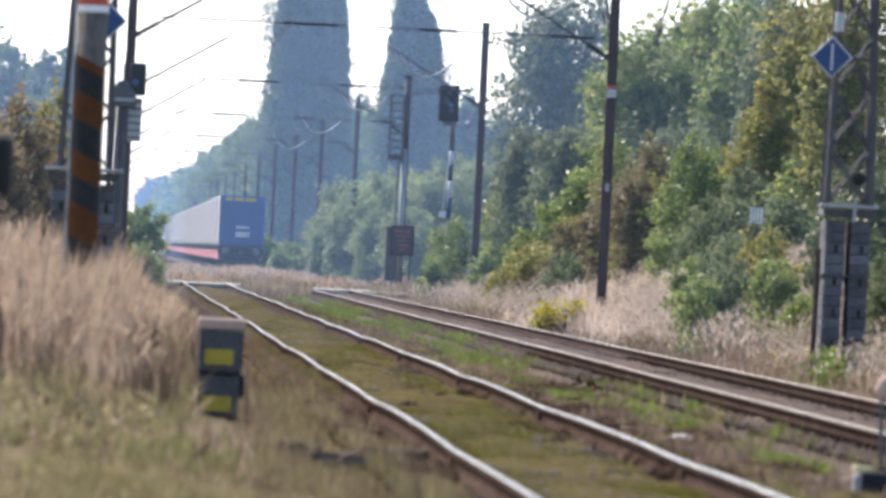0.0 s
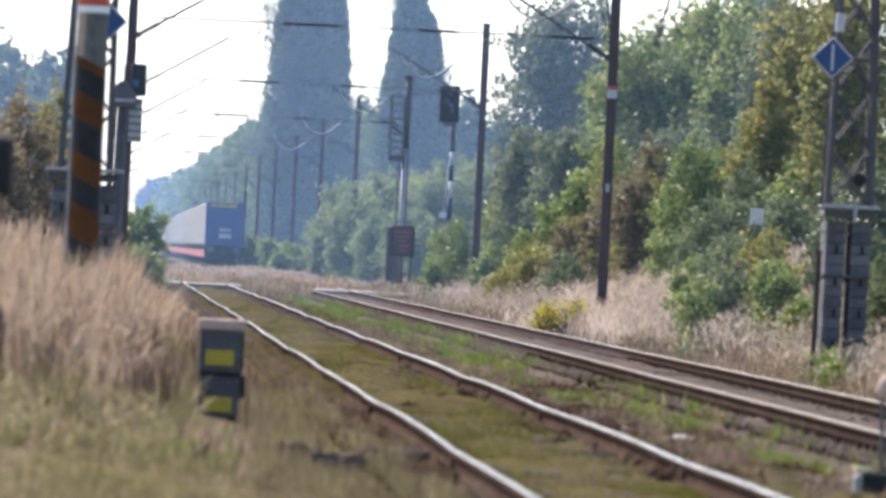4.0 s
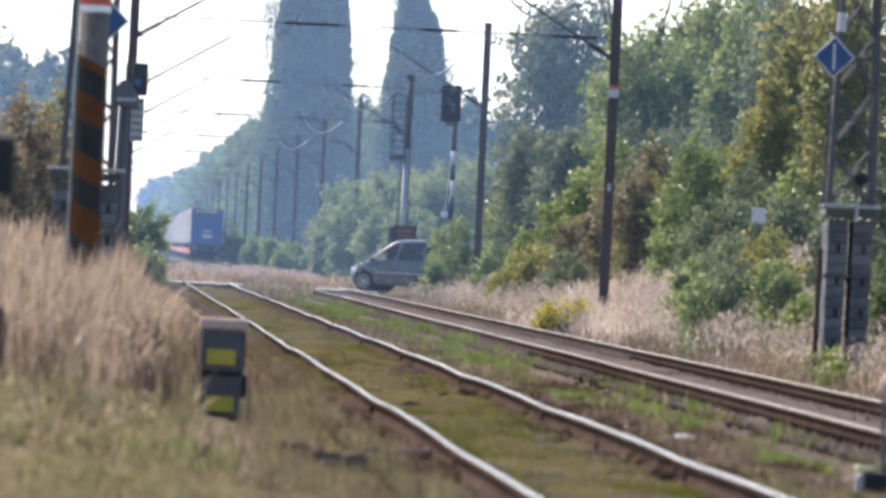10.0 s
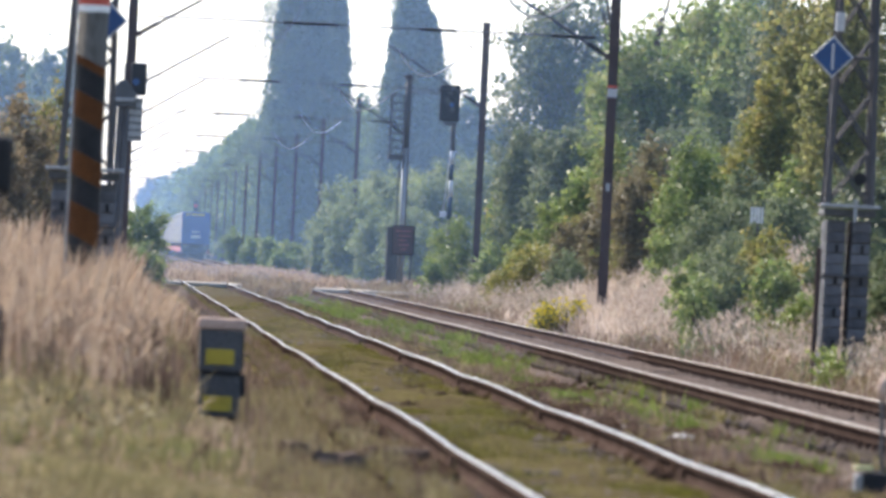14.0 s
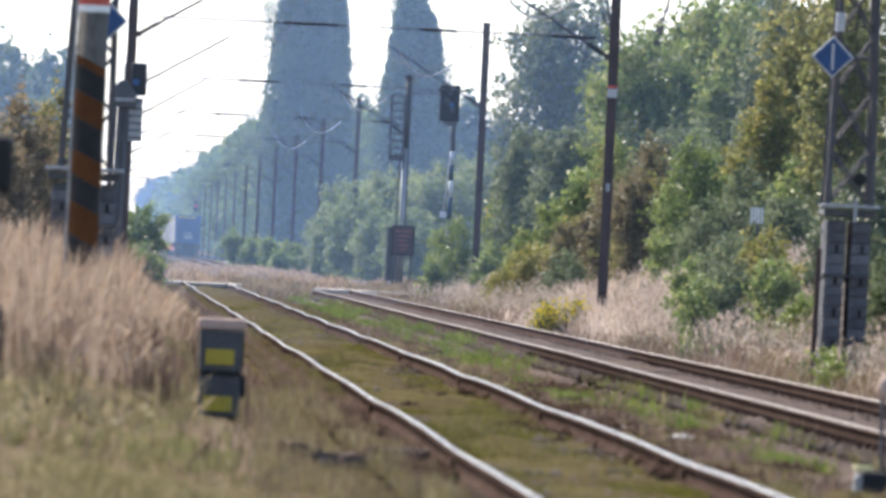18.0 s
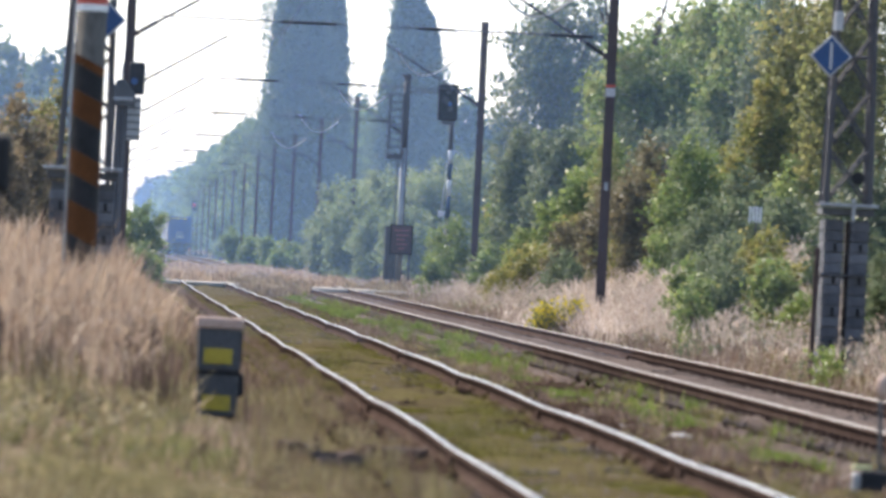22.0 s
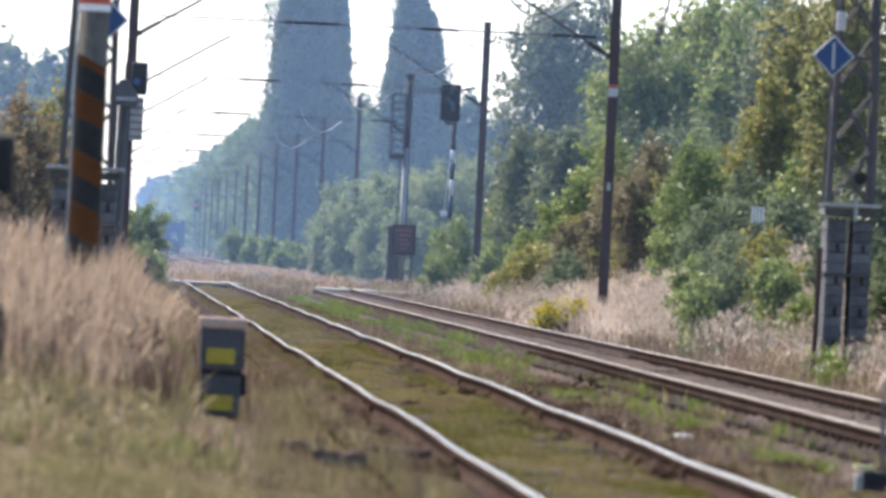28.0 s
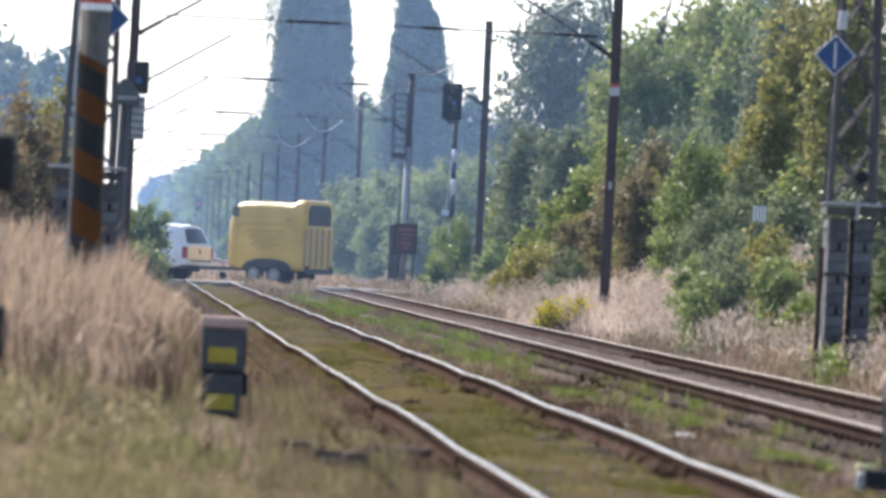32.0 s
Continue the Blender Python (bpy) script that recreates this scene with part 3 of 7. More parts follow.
EDGES = (2.85, 2.59, 2.32, 1.99, 1.74, 1.475, 1.14, 0.87, 0.58, 0.3)  # where the stripes change, down the middle
for q, (hi, lo) in enumerate(zip(EDGES[:-1], EDGES[1:])):
    part("stripe", slant_band(lo, hi - lo - 0.002, 0.155, 0.15), M_BLACK if q % 2 == 0 else M_ORANGE, post, "black stripe" if q % 2 == 0 else "faded orange stripe", True)
part("stripe", slant_band(EDGES[0], 0.09, 0.1548, 0.15), M_ORANGE, post, "faded orange stripe", True)
part("ring", slant_band(3.44, 0.07, 0.159, 0.0), M_WHITE, post, "white ring", True)
part("red_top", slant_band(3.51, 0.5, 0.157, 0.0), M_RED, post, "faded red top", True)
part("pipe", rod((-0.17, -0.03, 0), (-0.17, -0.03, 4.0), 0.014), M_GALV, post)

# ---- yellow-plated box ----
bx = thing("trackside_box", (0.965, 70.0, -0.32), "dark grey two-tier trackside box with yellow plates", "trackside box")
part("leg", box((-0.12, 0, 0.0), (0.06, 0.2, 0.2)), M_RUST, bx)
part("leg", box((0.12, 0, 0.0), (0.06, 0.2, 0.2)), M_RUST, bx)
part("lower_case", box((0.0, 0, 0.26), (0.36, 0.3, 0.38), 0.02), M_DARKGREY, bx)
part("upper_case", box((0.0, 0, 0.67), (0.385, 0.32, 0.4), 0.02), M_DARKGREY, bx)
part("cap", box((0.0, 0, 0.89), (0.42, 0.36, 0.1), 0.02), M_RUSTCAP, bx, "rusty pink-brown lid")
part("yellow_plate", box((-0.01, -0.166, 0.60), (0.25, 0.012, 0.135), 0.003), M_YELLOW, bx)
part("yellow_plate", box((-0.01, -0.156, 0.19), (0.25, 0.012, 0.135), 0.003), M_YELLOW, bx)
part("hinge", box((0.19, -0.13, 0.67), (0.02, 0.05, 0.3), 0.003), M_BLACK, bx)
part("band", box((0.0, -0.01, 0.455), (0.37, 0.31, 0.025)), M_BLACK, bx)
part("side_box", box((0.2, 0, 0.35), (0.05, 0.2, 0.2), 0.01), M_BLACK, bx)

# ---- signals ----
sg = thing("crossing_signal", (-0.07, 132.0, 0.0), "grey signal post with dark lamp head behind the striped post", "signal")
for dx in (-0.13, -0.02, 0.075):
    part("post", rod((dx, 0, 0), (dx + 0.06, 0, 3.5), 0.05), M_MASTGREY, sg)
part("hood", prism([(-0.16, 3.48), (0.3, 3.48), (0.3, 3.68), (0.12, 3.92), (0.0, 3.92), (-0.16, 3.68)], -0.15, 0.15, bevel=0.02), M_DARKGREY, sg, "dark weathered hood")
part("crossbar", box((0.06, -0.17, 3.6), (0.42, 0.03, 0.06), 0.005), M_GALV, sg)
part("antenna", rod((0.08, 0, 3.9), (0.08, 0, 4.2), 0.018), M_DARKGREY, sg)
part("lamp_head", box((0.31, 0, 3.95), (0.27, 0.25, 0.54), 0.04), M_BLACK, sg, "black lamp head")
part("lamp", rod((0.27, -0.15, 3.9), (0.27, -0.1, 3.9), 0.06), M_BLUE, sg, "dim blue lens")
part("back_plate", box((0.29, 0.05, 3.28), (0.22, 0.12, 0.72), 0.01), M_GALV, sg, "blue-grey ribbed plate")
for q in range(6):
    part("plate_rib", box((0.29, -0.02, 2.98 + q * 0.12), (0.22, 0.02, 0.025)), M_DARKGREY, sg)
part("base", box((-0.02, 0, 0.2), (0.4, 0.4, 0.5), 0.03), M_CONC, sg)

ms = thing("railway_signal", (10.42, 250.0, float(ground_z(10.42, 250)) - 0.05), "black railway signal head on a banded white post", "signal")
mz = ms.location.z
for za, zc, tone, words in ((0.0, 2.45, M_MASTGREY, "grey band"), (2.45, 3.14, M_BANDBLUE, "slate-blue band"), (3.14, 3.65, M_BANDWHITE, "white band"), (3.65, 4.17, M_BANDBLUE, "slate-blue band"), (4.17, 4.58, M_BANDWHITE, "white band"), (4.58, 5.5, M_MASTGREY, "grey band")):
    part("post_section", rod((0, 0, max(0, za - mz)), (0, 0, zc - mz), 0.075, 0.075, 14), tone, ms, words, True)
part("cable_box", box((-0.2, 0.0, 2.58 - mz), (0.2, 0.14, 0.18), 0.02), M_BANDWHITE, ms, "pale cable box")
part("cable", chain([(-0.1, -0.08, 4.2 - mz), (-0.14, -0.08, 3.5 - mz), (-0.2, -0.05, 2.7 - mz)], 0.02), M_PALEWIRE, ms)
part("neck", rod((0, 0, 5.4 - mz), (0, 0, 6.0 - mz), 0.06), M_MASTGREY, ms)
hz = 6.08 - mz
part("head", box((-0.16, -0.12, hz), (0.64, 0.18, 1.15), 0.04), M_BLACK, ms, "black signal face")
part("foot_box", box((-0.12, -0.1, hz - 0.64), (0.42, 0.16, 0.12), 0.01), M_DARKGREY, ms)
for dx, dz in ((-0.16, 0.35), (-0.16, 0.0), (-0.08, -0.2), (-0.25, 0.1)):
    part("lens_hood", rod((dx - 0.0, -0.34, hz + dz), (dx, -0.2, hz + dz), 0.085, 0.08, 14), M_TRIM, ms)
part("lens", rod((-0.1, -0.36, hz - 0.05), (-0.1, -0.33, hz - 0.05), 0.06, 0.06, 14), M_BLUE, ms, "dim blue lens")
for q in range(9):
    part("rung", rod((0.09, 0.02, 0.6 + q * 0.5), (0.24, 0.02, 0.6 + q * 0.5), 0.012), M_GALV, ms)

# ladder cage and equipment on the mast beside the crossing
lc = thing("ladder_signal", (9.83, 281.2, 0.0), "grey signal post with a caged ladder beside the crossing", "signal")
part("post", rod((0.22, 0, -0.3), (0.22, 0, 5.0), 0.1, 0.09, 14), M_GALV, lc, smooth=True)
part("upper_post", rod((0.22, 0, 5.0), (0.22, 0, 7.5), 0.085, 0.08, 14), M_MASTGREY, lc, smooth=True)
part("post_cap", rod((0.22, 0, 7.5), (0.22, 0, 7.6), 0.15, 0.13, 14), M_MASTBROWN, lc)
part("bracket_arm", rod((0.22, 0, 7.0), (1.9, 0, 7.05), 0.03), M_MASTGREY, lc)
for dx in (-0.33, 0.15):
    for dy in (-0.2, 0.2):
        part("cage_rail", rod((dx, dy, 4.7), (dx, dy, 6.9), 0.035), M_MASTGREY, lc)
for q in range(9):
    part("cage_hoop", chain([(-0.32, -0.2, 4.75 + q * 0.265), (0.15, -0.2, 4.75 + q * 0.265), (0.15, 0.2, 4.75 + q * 0.265), (-0.32, 0.2, 4.75 + q * 0.265), (-0.32, -0.2, 4.75 + q * 0.265)], 0.03), M_MASTGREY, lc)
part("ladder_foot", box((-0.12, 0.0, 4.66), (0.56, 0.42, 0.16), 0.02), M_DARKGREY, lc, "dark platform")
part("ladder_stile", rod((0.02, -0.1, 0.0), (0.02, -0.1, 4.7), 0.03), M_MASTGREY, lc)
rp = thing("relay_panel", (10.1, 280.4, -0.25), "red-brown speckled panel on two posts", "panel")
part("panel", box((0, -0.035, 2.0), (0.7, 0.06, 0.95), 0.01), M_SIGNRED, rp)
for q, (w, dx) in enumerate(((0.5, 0.0), (0.42, 0.03), (0.3, -0.04), (0.36, 0.02), (0.2, 0.0))):
    part("lettering_bar", box((dx, -0.069, 2.32 - q * 0.16), (w, 0.008, 0.05)), M_FADEDRED, rp, "plain red bar of unreadable writing")
part("frame", box((0, 0.04, 2.0), (0.82, 0.04, 1.06), 0.01), M_BLACK, rp)
for dx in (-0.3, 0.3):
    part("post", box((dx, 0.05, 0.75), (0.08, 0.06, 1.5), 0.005), M_DARKGREY, rp)
kb = thing("switch_cabinet", (9.8, 281.9, -0.25), "grey switch cabinet behind the signal post", "cabinet")
part("case", box((0, 0, 1.2), (0.46, 0.45, 2.4), 0.02), M_MASTGREY, kb)
part("roof", box((0, 0, 2.43), (0.54, 0.53, 0.06), 0.015), M_DARKGREY, kb)
part("door", box((0, -0.235, 1.2), (0.4, 0.02, 2.1), 0.005), M_DARKGREY, kb)
for x, y in ((9.62, 279.6), (10.3, 247.0)):
    mk = thing("marker_post", (x, y, float(ground_z(x, y))), "short white marker post by the road", "marker post", "marker posts")
    part("post", rod((0, 0, -0.1), (0, 0, 0.5), 0.05, 0.045), M_GALV, mk)
    part("cap", rod((0, 0, 0.5), (0, 0, 0.55), 0.05, 0.02), M_DARKGREY, mk)
fs = thing("distant_signal", (9.6, 985.0, 0.0), "distant signal with a red light above the track", "signal")
part("post", rod((0, 0, 0), (0, 0, 5.6), 0.12), M_MASTGREY, fs)
part("head", box((0, 0, 6.0), (0.6, 0.3, 1.5), 0.05), M_BLACK, fs)
part("lamp", rod((0, -0.2, 6.0), (0, -0.14, 6.0), 0.13), glow("red_signal_light", (0.8, 0.05, 0.1), 0.2), fs, "lit red lens")

# ---- litter in the grass ----
for x, y, z, a, l in ((1.68, 55.6, -0.19, -7, 0.5), (2.02, 54.8, -0.12, 4, 0.42), (1.4, 57.4, -0.18, 24, 0.26), (1.84, 53.4, -0.15, -3, 0.5)):
    ob_ = thing("old_timber", (x, y, z), "dark rotten timber lying in the grass", "timber", "rotten timbers", rz=a)
    bm = box((0, 0, 0), (l, 0.16, 0.075))
    bmesh.ops.subdivide_edges(bm, edges=list(bm.edges), cuts=5, use_grid_fill=True)
    for v in bm.verts:
        v.co += noise.noise_vector(v.co * 7 + Vector((x * 9, y, 0))) * 0.035
        v.co.z *= 1.1 - 0.5 * abs(v.co.x / l)
    part("plank", bm, M_ROTTEN, ob_)
ot = thing("old_timber", (1.83, 55.0, -0.24), "dark rotten timber lying in the grass", "timber", rz=8)
part("plank", box((0, 0, 0), (0.72, 0.16, 0.09), 0.02), M_SLEEPER, ot)
part("splinter", box((0.2, -0.12, 0.0), (0.3, 0.06, 0.05), 0.015), M_SLEEPER, ot)
wf = thing("white_flower", (0.54, 66.0, -0.2), "single white flower head above the grass", "flower")
part("stalk", rod((0, 0, -0.1), (0, 0, 0.38), 0.005, seg=5), M_MASTGREY, wf)
bm = bmesh.new()
for q in range(7):
    a = 2 * math.pi * q / 7
    bmesh.ops.create_icosphere(bm, subdivisions=1, radius=0.016, matrix=pose(0.02 * math.cos(a), 0, 0.39 + 0.02 * math.sin(a)))
part("petals", bm, M_WHITE, wf, "white petals")

# ---- near objects at the sides ----
nb = thing("trackside_lamp_post", (-0.72, 41.0, -0.3), "dark post with two dark boxes in dry grass", "post")
part("post", rod((-0.06, 0, 0), (-0.06, 0, 2.6), 0.045), M_BLACK, nb)
part("upper_box", box((0.09, 0, 1.92), (0.16, 0.14, 0.3), 0.03), M_BLACK, nb)
part("lower_box", box((0.085, 0, 1.04), (0.14, 0.12, 0.295), 0.03), M_BLACK, nb)
sl = thing("switch_lantern", (5.455, 56.0, -0.32), "point lever with a pale ball weight beside the track", "point lever")
part("base", box((0.0, 0, 0.1), (0.24, 0.2, 0.2), 0.02), M_BLACK, sl)
part("side_case", box((-0.13, 0, 0.1), (0.08, 0.16, 0.16), 0.015), M_GALV, sl)
part("plate", box((-0.11, -0.02, 0.225), (0.13, 0.14, 0.035), 0.006), surf("pale_yellow", (0.38, 0.38, 0.17), (0.46, 0.45, 0.24), 5, 0.6), sl, "pale yellow plate")
part("stem", rod((0.02, 0, 0.2), (0.0, 0, 0.75), 0.016), M_DARKGREY, sl)
bm = bmesh.new()
bmesh.ops.create_uvsphere(bm, u_segments=18, v_segments=12, radius=0.085, matrix=pose(0.03, 0, 0.8) @ Matrix.Diagonal((0.8, 0.8, 1.15, 1)))
part("weight", bm, M_RUSTCAP, sl, "pale ball weight", True)
wb = thing("white_board", (12.03, 149.2, 1.45), "small pale slatted board half hidden in a bush", "board")
part("post", rod((0, 0.03, -0.4), (0, 0.03, 1.0), 0.02), M_DARKGREY, wb)
for q in range(4):
    part("slat", box((-0.12 + q * 0.065, 0, 0.86), (0.045, 0.02, 0.3), 0.004), M_BANDWHITE, wb)


# ---- plants ----
def taper(u):
    """A poplar's outline from its foot to its tip."""
    return np.minimum(1.0, 0.85 + 0.5 * u) * np.clip(1 - u, 0.01, 1) ** 0.38 * 1.2


def plant(name, label, x, y, h, rx, ry, mat, n, size, seed, lobes=26, base=0.0, column=False, group="shrubs beside the line", category="shrub", stem=0.08, lump=0.2, flower=None):
    """A woody plant: stem, limbs and a crown of leaves gathered in uneven clumps."""
    rng = np.random.default_rng(seed)
    lobes, n, size = int(lobes * 1.7), int(n * (0.36 if column else 0.52)), size * (1.5 if column else 1.24)
    z0 = float(ground_z(x, y)) - 0.05
    t = thing(name, (x, y, z0), label, category, group)
    if column:
        u = rng.random(lobes) ** 0.85
        rad = rx * taper(u)
        a = rng.random(lobes) * 2 * np.pi
        rad = rad * (1 + 0.3 * np.sin(u * 21 + a * 2 + seed) + 0.1 * np.sin(u * 47 + seed))
        rr = rad * np.sqrt(rng.random(lobes)) * 0.86
        C = np.stack([rr * np.cos(a), rr * np.sin(a) * ry / rx, base + (h - base) * u * 0.95], 1)
        R = rad * rng.uniform(0.22, 0.42, lobes)
        squash = np.array([1, 1, 2.3])
    else:
        q = rng.normal(size=(lobes, 3))
        q /= np.linalg.norm(q, axis=1)[:, None]
        q *= (rng.random(lobes) ** (1 / 2.2))[:, None]
        hh = h - base
        C = np.stack([q[:, 0] * rx * 0.84, q[:, 1] * ry * 0.84, base + hh * (0.46 + q[:, 2] * 0.46)], 1)
        R = min(rx, hh * 0.6) * rng.uniform(lump * 0.65, lump * 1.25, lobes)
        C[:, 2] = np.minimum(C[:, 2], h - R * 0.75)
        squash = np.array([1, 1, 0.85])
    w = R ** 2
    pick = rng.choice(lobes, n, p=w / w.sum())
    d = rng.normal(size=(n, 3))
    d /= np.linalg.norm(d, axis=1)[:, None]
    lump_noise = 1 + 0.18 * np.sin(d[:, 0] * 5 + pick) * np.sin(d[:, 2] * 6 + pick * 2)
    rr = R[pick] * lump_noise * (1.02 - 0.35 * rng.random(n) ** 2)
    stray = rng.random(n) < 0.06
    rr[stray] *= rng.uniform(1.05, 1.3, stray.sum())
    P = C[pick] + d * rr[:, None] * squash * (1 if column else rng.uniform(0.7, 1.4, (lobes, 3))[pick])
    # leaves between the clumps, thinner towards the outline
    k = rng.random(n) < (0.35 if column else 0.42)
    kn, inner = k.sum(), k
    if column:
        u = rng.random(kn) ** 0.8
        rad = rx * taper(u) * 0.74 * np.sqrt(rng.random(kn))
        a = rng.random(kn) * 2 * np.pi
        P[k] = np.stack([rad * np.cos(a), rad * np.sin(a), base + (h - base) * u * 0.97], 1)
    else:
        e = d[k] * (rng.random(kn) ** 0.4)[:, None] * (0.88 + 0.16 * np.sin(d[k][:, 0:1] * 7 + seed) * np.sin(d[k][:, 2:3] * 8 + seed * 2) + 0.1 * np.sin(d[k][:, 1:2] * 15))
        P[k] = np.stack([e[:, 0] * rx, e[:, 1] * ry, base + (h - base) * (0.48 + e[:, 2] * 0.5)], 1)
    if not column:
        # sprays of leaves along the outer twigs; a willow's hang down
        ns = lobes * 3
        root = rng.integers(0, lobes, ns)
        out = (C[root] - np.array([0, 0, base + (h - base) * 0.45])) / np.array([rx, ry, h * 0.5]) + rng.normal(0, 0.45, (ns, 3)) + np.array([0, 0, 0.25])
        if name == "willow":
            out = out * np.array([0.5, 0.5, 0.1]) + np.array([0, 0, -1.1])
        out /= np.linalg.norm(out, axis=1)[:, None]
        reach = rng.uniform(0.15, 0.42, ns) * min(rx, h * 0.5) * (1.6 if name == "willow" else 1)
        k = np.where(rng.random(n) < (0.4 if name == "willow" else 0.26))[0]
        sp, u = rng.integers(0, ns, len(k)), rng.random(len(k))
        P[k] = C[root][sp] + out[sp] * (R[root][sp] * 0.8 + reach[sp] * u)[:, None] + rng.normal(0, 0.045 + size * 0.25, (len(k), 3))
        P[k, 2] -= reach[sp] * u * u * 0.3
    P[:, 2] = np.maximum(P[:, 2], 0.03)
    N = d * 0.5 + rng.normal(size=(n, 3)) * 0.6 + np.array([0, 0, 0.35])
    N /= np.linalg.norm(N, axis=1)[:, None]
    A = np.cross(N, rng.normal(size=(n, 3)))
    A /= np.linalg.norm(A, axis=1)[:, None]
    B = np.cross(N, A)
    s = (size * rng.uniform(0.6, 1.3, n) * (np.where(inner, 3.0, 1.0) if column or mat is L_POPLAR else 1.0))[:, None]
    V = np.stack([P - A * s * 0.5, P + B * s * 0.3 - N * s * 0.06, P + A * s * 0.5, P - B * s * 0.3 - N * s * 0.06], 1).reshape(-1, 3)
    F = np.arange(4 * n).reshape(n, 4)
    raw("crown", V, F, mat, t)
    if flower is not None:
        top = P[rng.choice(n, n // 4, replace=False)]
        top = top[top[:, 2] > h * 0.4]
        k = len(top)
        o = rng.normal(size=(k, 3)) * 0.05
        s = size * 0.8
        V = np.stack([top + o + np.array(e) * s for e in ((-0.5, -0.1, 0), (0.1, -0.1, -0.4), (0.5, 0, 0.1), (0, 0.1, 0.5))], 1).reshape(-1, 3)
        raw("blossom", V, np.arange(4 * k).reshape(k, 4), flower, t, "small bright yellow flowers")
    bm = rod((0, 0, -0.2), (0, 0, h * 0.55), stem, stem * 0.5, 8)
    for q in range(min(9, lobes)):
        zb = h * (0.12 + 0.4 * rng.random())
        rod((0, 0, zb), tuple(C[q]), stem * 0.4, stem * 0.12, 6, bm)
    part("stem" if category == "shrub" else "trunk", bm, M_BARK, t)
    return t


B = "shrub"
# east bank, from the lattice mast onwards, then the west side and the distance
plant("broadleaf_tree", "dark bluish-green tree with rounded top", 16.75, 306, 12.3, 2.39, 2.39, L_DARK, 36000, 0.19, 100, 70, 1, category="tree", group="trees beside the line", stem=0.19, lump=0.24)
plant(B, "low bramble at the foot of the shrubs", 11.55, 178, 1.38, 0.76, 0.88, L_OLIVE, 6000, 0.085, 101, 24)
plant(B, "low bramble under the tall shrubs", 11.52, 165, 1.51, 0.53, 0.88, L_BUSH, 5000, 0.08, 102, 22)
plant(B, "loose bramble on the dry bank", 10.63, 186, 1.41, 0.66, 0.88, L_GREYGREEN, 5000, 0.085, 103, 22)
plant(B, "low bramble behind the masts", 11.00, 214, 1.71, 0.76, 0.88, L_LIME, 6000, 0.1, 104, 24)
plant(B, "loose bramble in dry grass", 10.90, 134, 0.82, 0.43, 0.88, L_OLIVE, 4000, 0.07, 105, 20)
plant(B, "low leafy bramble beside the piers", 10.23, 118, 1.05, 0.30, 0.88, L_BUSH, 3500, 0.065, 106, 18)
plant(B, "thin yellowish shrub on the slope", 12.64, 206, 3.78, 0.53, 0.88, L_YELLOWING, 5000, 0.1, 107, 20)
plant(B, "yellowing shrub among green ones", 14.46, 182, 3.49, 0.71, 0.88, L_YELLOWING, 9000, 0.1, 108, 30)
plant("broadleaf_tree", "tall green tree behind the front row", 20.64, 300, 10.21, 1.92, 1.92, L_BUSH, 24000, 0.2, 109, 60, 0.8, category="tree", group="trees beside the line", stem=0.16, lump=0.24)
plant("broadleaf_tree", "tall green tree rising over the row", 23.94, 305, 13.81, 2.06, 2.06, L_BUSH, 26000, 0.2, 110, 60, 0.8, category="tree", group="trees beside the line", stem=0.22, lump=0.24)
plant("broadleaf_tree", "green tree between taller crowns", 18.13, 290, 8.59, 1.55, 1.55, L_BUSH, 16000, 0.2, 111, 50, 0.6, category="tree", group="trees beside the line", stem=0.14, lump=0.24)
plant("willow", "grey-green tree behind the willow", 19.80, 240, 9.20, 1.45, 1.45, L_GREYGREEN, 20000, 0.16, 112, 50, 0.6, category="tree", group="trees beside the line", stem=0.15, lump=0.24)
plant(B, "mixed green shrub on the slope", 13.06, 214, 3.83, 0.91, 1.00, L_BUSH, 10000, 0.12, 113, 34)
plant(B, "loose olive shrub on the slope", 12.22, 180, 2.48, 0.70, 0.88, L_OLIVE, 9000, 0.09, 114, 30)
plant(B, "grey-green shrub under the trees", 16.03, 225, 4.51, 1.12, 1.23, L_GREYGREEN, 11000, 0.12, 115, 36)
plant(B, "loose green shrub on the bank", 13.05, 164, 2.55, 0.70, 0.88, L_GREYGREEN, 9000, 0.09, 116, 32)
plant(B, "olive shrub with pale tips", 13.54, 175, 2.96, 0.62, 0.88, L_OLIVE, 8000, 0.09, 117, 30)
plant(B, "tangled green shrub on the slope", 11.67, 196, 1.58, 0.84, 0.92, L_OLIVE, 9000, 0.09, 118, 30)
plant(B, "low green shrub in dry grass", 10.48, 146, 0.89, 0.35, 0.88, L_BUSH, 3500, 0.07, 119, 18)
plant(B, "low brownish shrub in dry grass", 11.28, 140, 1.04, 0.60, 0.88, L_RUSSET, 6000, 0.075, 120, 24)
plant(B, "low green shrub by the line", 10.47, 222, 1.54, 0.63, 0.88, L_LIME, 6000, 0.09, 121, 24)
plant(B, "low shrub at the foot of the bank", 11.39, 132, 0.94, 0.38, 0.88, L_OLIVE, 4500, 0.07, 122, 20)
plant("broadleaf_tree", "dark green tree in a dense row", 20.15, 330, 9.93, 1.88, 1.88, L_DARK, 22000, 0.22, 123, 50, 0.5, category="tree", group="trees beside the line", stem=0.16, lump=0.24)
plant("broadleaf_tree", "tall dark green tree with open top", 16.94, 258, 10.3, 1.9, 1.7, L_BUSH, 26000, 0.17, 124, 60, 0.8, category="tree", group="trees beside the line", stem=0.15, lump=0.24)
plant("broadleaf_tree", "tall green tree with uneven crown", 19.65, 266, 11.58, 1.63, 1.63, L_BUSH, 30000, 0.18, 125, 64, 0.8, category="tree", group="trees beside the line", stem=0.19, lump=0.24)
